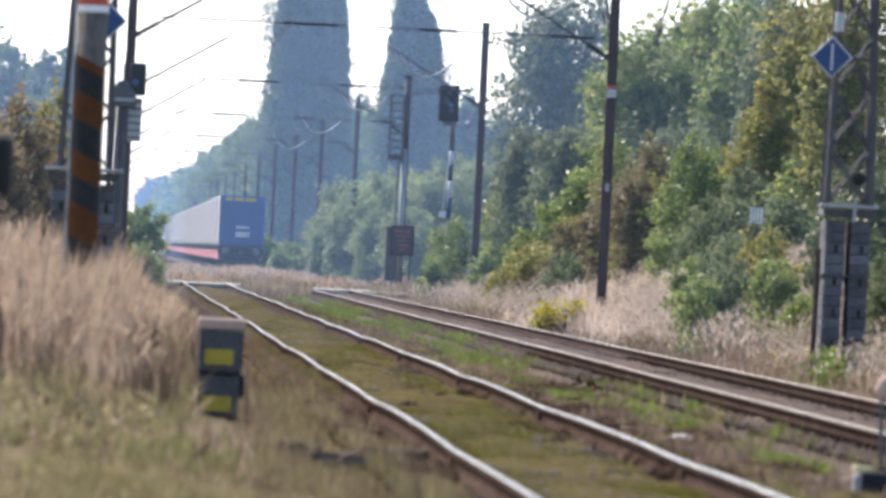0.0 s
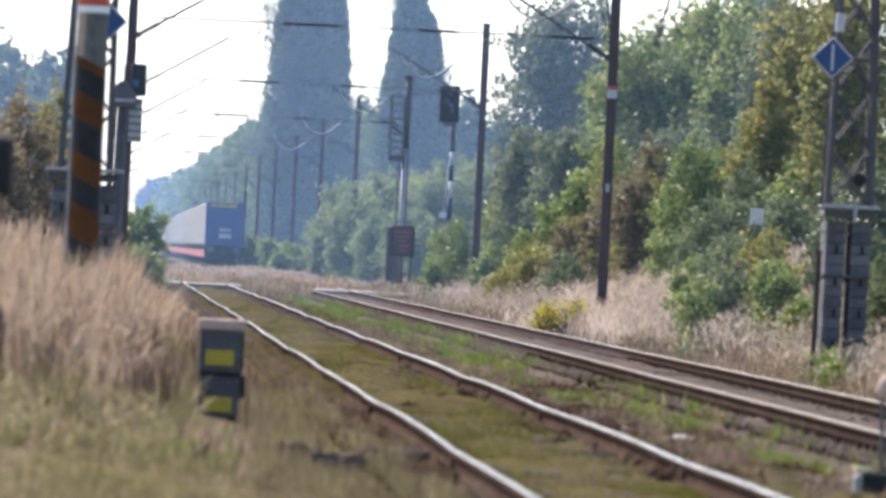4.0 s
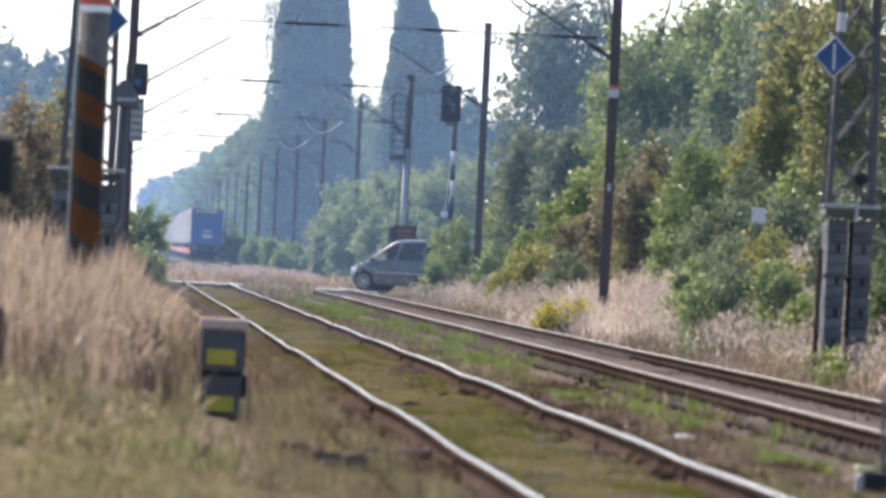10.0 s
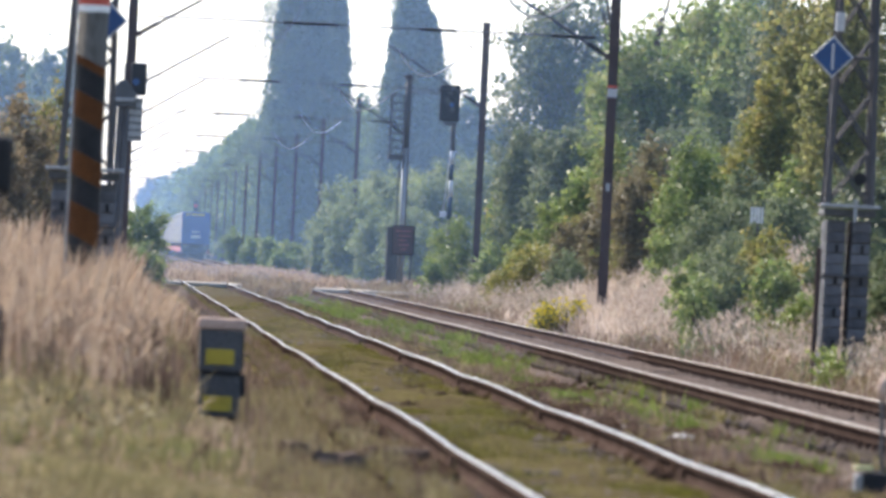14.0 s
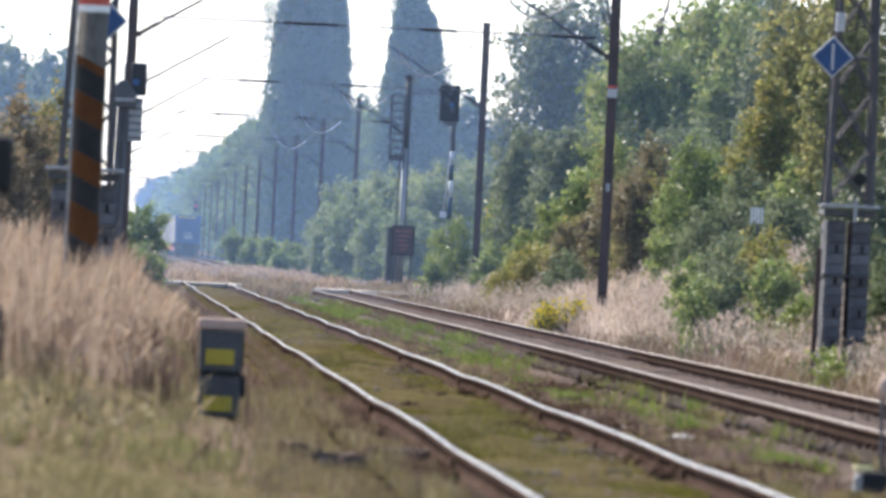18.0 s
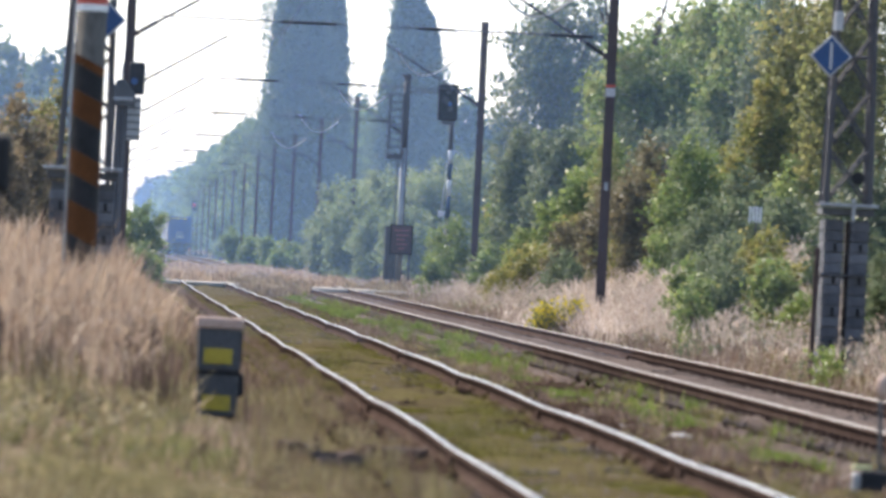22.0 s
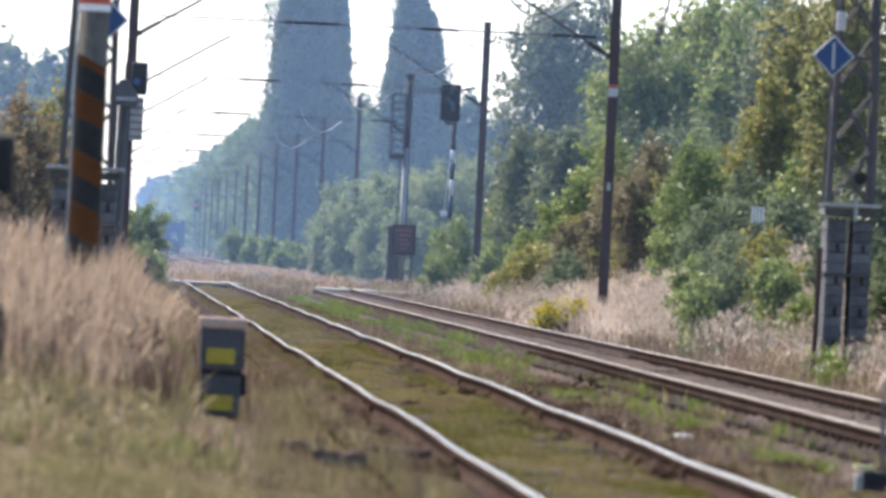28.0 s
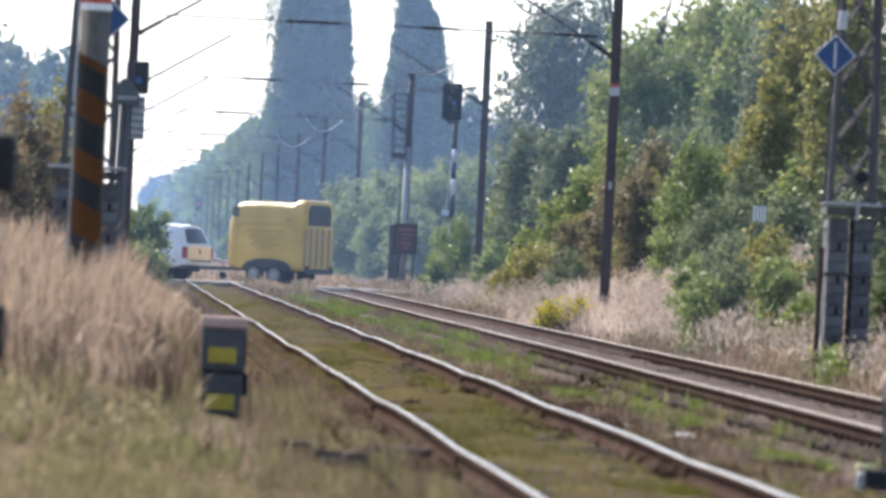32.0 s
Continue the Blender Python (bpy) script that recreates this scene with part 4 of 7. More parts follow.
plant("broadleaf_tree", "tall green tree with loose outer twigs", 19.56, 250, 10.20, 1.56, 1.56, L_BUSH, 28000, 0.17, 126, 60, 0.8, category="tree", group="trees beside the line", stem=0.16, lump=0.24)
plant("willow", "green tree behind the willow", 18.86, 225, 6.06, 1.12, 1.12, L_LIME, 20000, 0.15, 127, 50, 0.8, category="tree", group="trees beside the line", stem=0.12, lump=0.24)
plant("willow", "yellow-green willow with hanging branches", 15.24, 178, 7.59, 1.33, 1.33, L_YELLOWING, 22000, 0.12, 128, 64, 0.6, category="tree", group="trees beside the line", stem=0.12, lump=0.24)
plant("willow", "yellowing tree behind the lattice mast", 15.42, 165, 7.01, 1.06, 1.06, L_YELLOWING, 14000, 0.12, 129, 60, 0.6, category="tree", group="trees beside the line", stem=0.12, lump=0.24)
plant("broadleaf_tree", "olive-green tree with thinning crown", 14.01, 172, 4.44, 0.73, 0.73, L_OLIVE, 16000, 0.11, 130, 40, 0.3, category="tree", group="trees beside the line", stem=0.12, lump=0.24)
plant(B, "large grey-green shrub on the bank", 11.84, 232, 4.59, 1.15, 1.27, L_GREYGREEN, 16000, 0.13, 131, 44)
plant(B, "tall mid-green shrub among taller trees", 12.74, 226, 4.32, 1.21, 1.33, L_GREYGREEN, 18000, 0.13, 132, 46)
plant(B, "olive shrub at the foot of tall trees", 12.10, 245, 3.66, 0.87, 0.96, L_OLIVE, 9000, 0.13, 133, 30)
plant(B, "bright green shrub with pale leaves", 11.60, 236, 2.34, 0.92, 1.02, L_LIME, 10000, 0.11, 134, 32)
plant(B, "lime-green shrub on the slope", 11.70, 212, 2.37, 0.68, 0.88, L_LIME, 8000, 0.1, 135, 28)
plant(B, "leafy green shrub behind a mast", 12.19, 208, 3.18, 0.71, 0.88, L_LIME, 9000, 0.1, 136, 30)
plant(B, "russet-brown shrub on the bank", 13.22, 196, 3.33, 1.05, 1.15, L_RUSSET, 15000, 0.1, 137, 40)
plant(B, "russet shrub with thinning leaves", 12.07, 194, 2.60, 0.76, 0.88, L_RUSSET, 9000, 0.1, 138, 30)
plant(B, "dull brown-green shrub on the bank", 12.18, 188, 1.83, 0.80, 0.88, L_RUSSET, 9000, 0.1, 139, 30)
plant(B, "dark green shrub in the shade of trees", 14.68, 225, 4.20, 1.20, 1.32, L_DARK, 14000, 0.13, 140, 36)
plant(B, "lime-green shrub with sunlit edge", 12.22, 168, 3.15, 0.86, 0.95, L_LIME, 16000, 0.09, 141, 44)
plant(B, "bright lime shrub with yellow tips", 11.51, 166, 2.48, 0.42, 0.88, L_LIME, 6000, 0.08, 142, 24)
plant(B, "grey-green leafy shrub on the dry bank", 11.53, 150, 1.92, 1.01, 1.11, L_GREYGREEN, 18000, 0.085, 143, 46)
plant(B, "grey-green shrub with loose outline", 12.70, 152, 1.64, 0.70, 0.88, L_GREYGREEN, 11000, 0.085, 144, 34)
plant(B, "dense green shrub at the foot of the bank", 10.61, 143, 1.37, 0.63, 0.88, L_BUSH, 9000, 0.08, 145, 28)
plant(B, "dark green shrub behind the lattice mast", 13.58, 158, 2.71, 0.73, 0.88, L_BUSH, 13000, 0.09, 146, 36)
plant(B, "green shrub behind the block piers", 11.47, 126, 2.16, 0.54, 0.88, L_DARK, 10000, 0.08, 147, 32)
plant(B, "green shrub beside the lattice mast", 11.51, 120, 2.43, 0.41, 0.88, L_DARK, 9000, 0.075, 148, 30)
plant(B, "leafy green shrub beside the pier", 10.42, 108, 1.72, 0.29, 0.88, L_GREYGREEN, 6000, 0.07, 149, 24)
plant(B, "small bright shrub at the pier's foot", 9.26, 102, 0.69, 0.25, 0.88, L_LIME, 2600, 0.055, 150, 14)
plant(B, "low olive shrub in dry grass", 10.71, 126, 0.71, 0.45, 0.88, L_OLIVE, 5000, 0.07, 151, 22)
plant(B, "low tangled olive shrub on the bank", 10.93, 204, 1.39, 1.16, 1.28, L_OLIVE, 9000, 0.09, 152, 30)
plant(B, "low brown-green shrub in dry grass", 10.17, 206, 1.10, 0.73, 0.88, L_OLIVE, 5000, 0.09, 153, 22)
plant(B, "bright lime-green shrub beside the crossing road", 10.36, 246, 2.58, 0.91, 1.00, L_LIME, 9000, 0.1, 154, 30)
plant(B, "low lime-green shrub by the crossing", 9.87, 243, 1.81, 0.59, 0.88, L_LIME, 5000, 0.1, 155, 22)
plant(B, "pale green shrub in haze beyond the crossing", 10.30, 366, 5.18, 1.43, 1.57, L_HAZELEAF, 10000, 0.17, 156, 34)
plant(B, "pale green shrub in haze beyond the crossing", 12.04, 372, 5.34, 1.45, 1.60, L_HAZELEAF, 10000, 0.17, 157, 34)
plant(B, "grey-green shrub in haze beyond the crossing", 12.94, 350, 5.12, 1.37, 1.51, L_HAZELEAF, 10000, 0.16, 158, 34)
plant(B, "green shrub in haze beyond the crossing", 14.46, 345, 5.53, 1.47, 1.62, L_HAZELEAF, 11000, 0.16, 159, 34)
plant(B, "green shrub in haze beyond the crossing", 15.91, 350, 5.65, 1.49, 1.64, L_HAZELEAF, 11000, 0.16, 160, 34)
plant(B, "broad pale green shrub beyond the crossing", 9.88, 330, 4.47, 1.41, 1.55, L_HAZELEAF, 14000, 0.15, 161, 44)
plant(B, "broad pale green shrub beyond the crossing", 11.47, 336, 5.04, 1.43, 1.58, L_HAZELEAF, 14000, 0.15, 162, 44)
plant(B, "broad pale green shrub beyond the crossing", 12.64, 328, 5.07, 1.28, 1.41, L_HAZELEAF, 14000, 0.15, 163, 44)
plant(B, "broad grey-green shrub beyond the crossing", 10.58, 322, 3.34, 1.37, 1.51, L_HAZELEAF, 12000, 0.14, 164, 40)
plant(B, "broad pale green shrub beyond the crossing", 11.57, 318, 3.29, 1.24, 1.37, L_HAZELEAF, 12000, 0.14, 165, 40)
plant(B, "leafy light green shrub behind the signal post", 0.11, 200, 2.66, 0.31, 0.88, L_LIME, 5000, 0.09, 166, 20)
plant(B, "low pale shrub beyond the crossing", 9.12, 352, 3.48, 0.90, 0.99, L_HAZELEAF, 6000, 0.16, 167, 24)
plant(B, "low pale shrub beyond the crossing", 10.22, 332, 2.73, 1.18, 1.30, L_HAZELEAF, 8000, 0.15, 168, 26)
plant(B, "low green shrub beside the crossing signal", 12.04, 315, 2.40, 0.90, 0.99, L_HAZELEAF, 6000, 0.15, 169, 24)
plant(B, "russet-brown shrub with drying leaves", 11.31, 174, 3.21, 0.64, 0.88, L_RUSSET, 9000, 0.09, 170, 30)
plant(B, "russet-brown shrub leaning down the slope", 11.04, 180, 2.58, 0.64, 0.88, L_RUSSET, 9000, 0.09, 171, 30)
plant(B, "brown-green shrub low on the slope", 10.90, 190, 2.07, 0.68, 0.88, L_RUSSET, 8000, 0.09, 172, 28)
plant(B, "pale grey-green shrub reaching down the bank", 10.85, 141, 1.61, 0.58, 0.88, L_GREYGREEN, 9000, 0.075, 173, 32)
plant(B, "pale grey-green shrub low on the bank", 10.58, 136, 1.07, 0.50, 0.88, L_GREYGREEN, 7000, 0.07, 174, 26)
plant(B, "dark green shrub reaching the foot of the bank", 9.56, 130, 1.58, 0.37, 0.88, L_BUSH, 6000, 0.065, 175, 24)
plant(B, "pale grey-green shrub reaching the foot of the bank", 10.03, 131, 1.75, 0.47, 0.88, L_GREYGREEN, 8000, 0.068, 176, 28)
plant(B, "grey-green shrub at the foot of the bank", 10.37, 138, 0.89, 0.39, 0.88, L_BUSH, 5000, 0.07, 177, 22)
plant(B, "low green shrub beside the distant track", 9.82, 440, 1.93, 0.81, 0.89, L_LIME, 4000, 0.22, 178, 18)
plant(B, "low green shrub beside the distant track", 9.34, 480, 2.21, 0.89, 0.98, L_LIME, 4000, 0.22, 179, 18)
plant(B, "low green shrub beside the distant track", 9.50, 560, 2.36, 0.88, 0.96, L_LIME, 4000, 0.22, 180, 18)
plant(B, "low green shrub beside the distant track", 9.48, 640, 3.10, 1.00, 1.10, L_LIME, 4000, 0.22, 181, 18)
plant(B, "low green shrub beside the distant track", 8.58, 410, 1.52, 0.70, 0.88, L_LIME, 4000, 0.22, 182, 18)
plant(B, "low green shrub beside the distant track", 10.20, 760, 2.47, 0.97, 1.07, L_LIME, 4000, 0.22, 183, 18)
plant(B, "green shrub in tall dry grass", 0.79, 232, 2.89, 0.73, 0.88, L_BUSH, 11000, 0.1, 184, 30)
plant(B, "dark green shrub beside the worn track", 0.67, 224, 1.42, 0.70, 0.88, L_BUSH, 8000, 0.1, 185, 26)
plant(B, "small dark shrub hiding the road end", 1.27, 238, 1.14, 0.24, 0.88, L_BUSH, 3000, 0.1, 186, 16)
plant(B, "olive and brown shrub behind dry grass", -1.94, 150, 4.1, 0.66, 0.88, L_RUSSETLIGHT, 13000, 0.09, 187, 38)
plant(B, "yellowing brown shrub behind dry grass", -1.43, 160, 3.8, 0.51, 0.88, L_RUSSETLIGHT, 9000, 0.09, 188, 30)
plant(B, "green and brown shrub with loose top", -1.67, 185, 4.9, 0.66, 0.88, L_OLIVE, 10000, 0.1, 189, 32)
plant(B, "brown shrub in tall dry grass", -1.89, 140, 3.1, 0.50, 0.88, L_RUSSETLIGHT, 8000, 0.085, 190, 28)
plant(B, "green shrub behind the lattice mast", -1.28, 200, 3.51, 0.64, 0.88, L_BUSH, 8000, 0.11, 191, 28)
plant("broadleaf_tree", "hazy tree in the distance west of the line", -12.12, 900, 23.84, 3.84, 3.84, L_POPLAR, 22000, 0.25, 192, 70, 0.3, category="tree", group="distant trees", stem=0.38, lump=0.24)
plant("broadleaf_tree", "hazy tree in the distance west of the line", -8.81, 890, 23.15, 3.16, 3.16, L_POPLAR, 22000, 0.25, 193, 70, 0.3, category="tree", group="distant trees", stem=0.37, lump=0.24)
plant("broadleaf_tree", "hazy tree in the distance west of the line", -6.18, 920, 24.46, 2.94, 2.94, L_POPLAR, 22000, 0.25, 194, 70, 0.3, category="tree", group="distant trees", stem=0.39, lump=0.24)
plant("broadleaf_tree", "hazy tree in the distance west of the line", -15.17, 910, 24.39, 3.88, 3.88, L_POPLAR, 22000, 0.25, 195, 70, 0.3, category="tree", group="distant trees", stem=0.39, lump=0.24)
plant("broadleaf_tree", "hazy tree in the distance west of the line", -9.52, 880, 17.62, 3.75, 3.75, L_POPLAR, 22000, 0.25, 196, 70, 0.3, category="tree", group="distant trees", stem=0.28, lump=0.24)
plant("broadleaf_tree", "hazy tree in the distance west of the line", -6.49, 886, 19.79, 3.15, 3.15, L_POPLAR, 22000, 0.25, 197, 70, 0.3, category="tree", group="distant trees", stem=0.32, lump=0.24)
plant("broadleaf_tree", "hazy tree in the distance west of the line", -11.47, 930, 21.75, 3.97, 3.97, L_POPLAR, 22000, 0.25, 198, 70, 0.3, category="tree", group="distant trees", stem=0.35, lump=0.24)
plant("broadleaf_tree", "hazy tree in the distance west of the line", -7.88, 935, 22.40, 3.32, 3.32, L_POPLAR, 22000, 0.25, 199, 70, 0.3, category="tree", group="distant trees", stem=0.36, lump=0.24)
plant("broadleaf_tree", "hazy tree among the poplars", 25.20, 830, 17.58, 2.95, 2.95, L_POPLAR, 18000, 0.28, 200, 50, 0.3, category="tree", group="distant trees", stem=0.28, lump=0.24)
plant("broadleaf_tree", "hazy tree among the poplars", 34.23, 800, 17.38, 2.84, 2.84, L_POPLAR, 18000, 0.28, 201, 50, 0.3, category="tree", group="distant trees", stem=0.28, lump=0.24)
plant("broadleaf_tree", "hazy tree among the poplars", 35.27, 760, 14.51, 2.43, 2.43, L_POPLAR, 18000, 0.28, 202, 50, 0.3, category="tree", group="distant trees", stem=0.23, lump=0.24)
plant("broadleaf_tree", "hazy tree among the poplars", 29.89, 860, 13.60, 3.67, 3.67, L_POPLAR, 18000, 0.28, 203, 50, 0.3, category="tree", group="distant trees", stem=0.22, lump=0.24)
plant(B, "low shrub with bright yellow blossom", 8.90, 157, 0.97, 0.47, 0.5, L_OLIVE, 2200, 0.06, 201, 14, flower=L_FLOWER)
plant(B, "low shrub with bright yellow blossom", 8.52, 157, 0.79, 0.29, 0.5, L_OLIVE, 2200, 0.06, 202, 14, flower=L_FLOWER)
plant(B, "low shrub with bright yellow blossom", 9.30, 157, 0.79, 0.29, 0.5, L_OLIVE, 2200, 0.06, 203, 14, flower=L_FLOWER)
plant("poplar", "tall hazy columnar poplar with dense crown", 16.3, 745, 29.6, 4.6, 4.6, L_POPLAR, 120000, 0.145, 80, 48, 0.3, True, "poplars", "tree", 0.35)
plant("poplar", "tall hazy columnar poplar beside its twin", 18.9, 752, 30.2, 3.9, 3.9, L_POPLAR, 120000, 0.145, 81, 48, 0.3, True, "poplars", "tree", 0.35)
plant("poplar", "tall hazy poplar standing apart", 27.6, 770, 27.8, 4.3, 4.3, L_POPLAR, 120000, 0.145, 82, 48, 0.3, True, "poplars", "tree", 0.35)
plant("poplar", "tall slim hazy poplar standing apart", 29.3, 775, 24.6, 3.5, 3.5, L_POPLAR, 120000, 0.145, 83, 48, 0.3, True, "poplars", "tree", 0.35)
plant("willow", "yellow-green willow rising behind the piers", 14.2, 157, 6.8, 0.95, 0.95, L_YELLOWING, 15000, 0.11, 214, 50, 0.6, category="tree", group="trees beside the line", stem=0.1, lump=0.24)
plant(B, "dark green shrub filling the gap behind the piers", 12.1, 132, 2.4, 0.6, 0.88, L_DARK, 9000, 0.08, 213, 30)
plant(B, "green shrub beside the block piers", 10.55, 126, 1.5, 0.4, 0.88, L_BUSH, 7000, 0.075, 210, 26)
plant(B, "dark green shrub in the hollow of the bank", 9.75, 133, 1.1, 0.3, 0.8, L_DARK, 6000, 0.065, 211, 22)
plant(B, "olive shrub on the dry bank", 11.2, 137, 1.5, 0.5, 0.88, L_OLIVE, 7000, 0.075, 212, 26)
# the far wood along the line, one mass of crowns
rng = np.random.default_rng(5)
VV = []
for i in range(62):
    yy = 800 + i * 32
    xx, hh = 15.4 + rng.uniform(-1, 1) - i * 0.09, rng.uniform(9.5, 12.5) + i * 0.15 + 3.2 * max(0, 1 - i / 14)
    for j in range(3):
        n = 900 if i < 14 else 260
        d = rng.normal(size=(n, 3))
        d /= np.linalg.norm(d, axis=1)[:, None]
        c = np.array([xx + j * 4.5, yy + rng.uniform(-10, 10), hh * 0.5])
        r3 = np.array([3.3, 9, hh * 0.5])
        P = [c + d * r3 * (1 + 0.14 * np.sin(d[:, 2:3] * 7 + i) - 0.25 * rng.random((n, 1)) ** 2)]
        # clumps of leaves over the crown
        for q in range(10 if i < 14 else 4):
            e = rng.normal(size=3) + np.array([-0.3, -0.3, 0.5])
            e /= np.linalg.norm(e)
            k = 110 if i < 14 else 50
            d = rng.normal(size=(k, 3))
            d /= np.linalg.norm(d, axis=1)[:, None]
            P.append(c + e * r3 * 0.95 + d * np.array([0.9, 1.8, 0.85]) * rng.uniform(0.7, 1.4) * (1 - 0.3 * rng.random((k, 1)) ** 2))
        P = np.concatenate(P)
        sz = 0.24 if i < 14 else 0.46
        A, Bv = rng.normal(size=(len(P), 3)) * sz, rng.normal(size=(len(P), 3)) * sz
        VV.append(np.stack([P - A, P - Bv, P + A, P + Bv], 1).reshape(-1, 3))
V = np.concatenate(VV)
V[:, 2] = np.maximum(V[:, 2], -0.3)
wood = raw("far_wood", V, np.arange(len(V)).reshape(-1, 4), L_WOOD)
tagged(wood, "hazy green wood lining the track into the distance", "wood", kind="stuff")


# a bare tree rising over the green row
dt = thing("dead_tree", (16.6, 262.0, 0.6), "bare leafless tree rising above green crowns", "tree", "trees beside the line")
part("trunk", rod((0, 0, -0.3), (0.1, 0, 6.8), 0.13, 0.07, 8), M_BARK, dt)
rng = np.random.default_rng(77)
for q in range(9):
    z0 = 5.0 + 0.22 * q
    tip = Vector((rng.uniform(-1.1, 1.6), rng.uniform(-0.5, 0.5), 8.9 + rng.uniform(-0.9, 1.1)))
    mid = Vector((tip.x * 0.6, tip.y * 0.6, z0 + (tip.z - z0) * 0.45))
    bm = chain([(0.05, 0, z0), mid, tip], 0.04, 6)
    for e in range(4):
        u = rng.uniform(0.2, 0.9)
        p = mid.lerp(tip, u)
        rod(p, p + Vector((rng.uniform(-0.5, 0.5), 0, rng.uniform(0.2, 0.6))), 0.022, 0.01, 5, bm)
    part("branch", bm, M_BARK, dt)


# ---- grass ----
def blades(name, label, n, place, h0, h1, width, mat, seed, lean=0.25, category="grass", plume=0.0, sink=0.03, lift=0.0):
    rng = np.random.default_rng(seed)
    x, y = place(rng, n)
    n = len(x)
    z = ground_z(x, y) - sink
    bed_h = np.where(((x > 1.75) & (x < 4.35)) | ((x > 5.75) & (x < 8.35)), -0.18, -9)
    z = np.maximum(z, bed_h)
    h = rng.uniform(h0, h1, n) * (0.75 + 0.35 * np.sin(x * 2.1 + y * 0.37) * np.sin(y * 0.53 - x * 1.3))
    h = np.maximum(h, h0 * 0.5)
    # kept under the eye's line to the foot of the trackside box
    path = (x > 0.66 * y / 70) & (x < 1.2 * y / 70) & (y < 70.4)
    h = np.where(path, np.minimum(h, np.maximum(0.05, 1.53 - 1.5 * y / 70)), h)
    # cut low at the near edge of the meadow, to show the tufts behind
    h = np.where((y < 58) & (x < 1.3), np.minimum(h, rng.uniform(0.6, 1.2, n) * (0.09 + 0.055 * np.maximum(0, y - 50))), h)
    # the stand of grass is lowered towards the rail, fitted to its outline from EYE
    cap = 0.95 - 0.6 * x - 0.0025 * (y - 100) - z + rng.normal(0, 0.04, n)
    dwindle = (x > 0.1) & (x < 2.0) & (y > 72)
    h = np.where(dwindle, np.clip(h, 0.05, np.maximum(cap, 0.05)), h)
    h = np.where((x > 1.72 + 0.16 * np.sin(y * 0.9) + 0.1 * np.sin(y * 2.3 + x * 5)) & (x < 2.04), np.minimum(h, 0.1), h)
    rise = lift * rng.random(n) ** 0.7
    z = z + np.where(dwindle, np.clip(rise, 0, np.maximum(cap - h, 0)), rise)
    a, la = rng.random(n) * 2 * np.pi, rng.random(n) * 2 * np.pi
    ll = h * np.abs(rng.normal(0, lean, n))
    wx, wy = np.cos(a) * width / 2 * rng.uniform(0.6, 1.4, n), np.sin(a) * width / 2
    lx, ly = np.cos(la) * ll, np.sin(la) * ll
    p = lambda dx, dy, dz: np.stack([x + dx, y + dy, z + dz], 1)
    if plume:
        # a thin stalk that widens into its seed head
        V = [p(0, 0, 0), p(lx - wx * plume, ly - wy * plume, h * 0.8), p(lx * 1.1 + wx * plume, ly * 1.1 + wy * plume, h * 0.86), p(lx * 1.4, ly * 1.4, h)]
        T = [(0, 2, 1), (1, 2, 3)]
    elif h1 < 0.4:
        V = [p(-wx, -wy, 0), p(wx, wy, 0), p(lx, ly, h)]
        T = [(0, 1, 2)]
    else:
        V = [p(-wx, -wy, 0), p(wx, wy, 0), p(-wx * 0.7 + lx * 0.35, -wy * 0.7 + ly * 0.35, h * 0.6), p(wx * 0.7 + lx * 0.35, wy * 0.7 + ly * 0.35, h * 0.6), p(lx, ly, h)]
        T = [(0, 1, 3), (0, 3, 2), (2, 3, 4)]
    k = len(V)
    V = np.stack(V, 1).reshape(-1, 3)
    F = (np.arange(n)[:, None, None] * k + np.array(T)[None]).reshape(-1, 3)
    return tagged(raw(name, V, F, mat), label, category, kind="stuff")


def area(x0, x1, y0, y1, near=1.6, keep=None):
    def f(rng, n):
        x, y = rng.uniform(x0, x1, n), y0 + (y1 - y0) * rng.random(n) ** near
        if keep is not None:
            k = keep(x, y, rng)
            x, y = x[k], y[k]
        k = np.abs(y - (ROAD_Y + (x - 5) * ROAD_K)) > 4.2
        return x[k], y[k]
    return f


def tufts(x0, x1, y0, y1, per=30, spread=0.05, near=1.0, keep=None):
    """Blades gathered in tufts."""
    def f(rng, n):
        x, y = area(x0, x1, y0, y1, near, keep)(rng, max(4, n // per))
        k = rng.integers(0, len(x), n)
        size = rng.uniform(0.5, 1.6, len(x))[k]
        return x[k] + rng.normal(0, spread, n) * size, y[k] + rng.normal(0, spread * 2.5, n) * size
    return f


patchy = lambda s, lim: (lambda x, y, rng: np.sin(x * 2.3 + s) * np.sin(y * 0.35 + s * 2) + 0.6 * np.sin(x * 1.1 - y * 0.17 + s) + rng.normal(0, 0.35, len(x)) > lim)
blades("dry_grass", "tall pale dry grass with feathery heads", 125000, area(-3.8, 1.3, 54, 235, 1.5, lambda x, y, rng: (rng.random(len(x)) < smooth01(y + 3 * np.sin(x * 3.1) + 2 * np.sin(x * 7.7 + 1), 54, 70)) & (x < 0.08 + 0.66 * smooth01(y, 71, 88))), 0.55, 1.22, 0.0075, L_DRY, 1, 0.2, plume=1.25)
blades("dry_grass", "fluffy seed heads within the dry stand", 20000, area(-3.6, 1.1, 60, 200, 1.6, lambda x, y, rng: x < 0.0068 * np.minimum(y, 115)), 0.07, 0.17, 0.022, L_DRY, 32, 0.9, lift=0.85)
blades("dry_stalks", "brown dead leaves within the dry stand", 7000, area(-3.4, 1.0, 58, 150, 1.4, lambda x, y, rng: (x < 0.0066 * np.minimum(y, 115)) & patchy(1.2, -0.1)(x, y, rng)), 0.06, 0.14, 0.024, L_LITTER, 33, 0.9, lift=0.7)
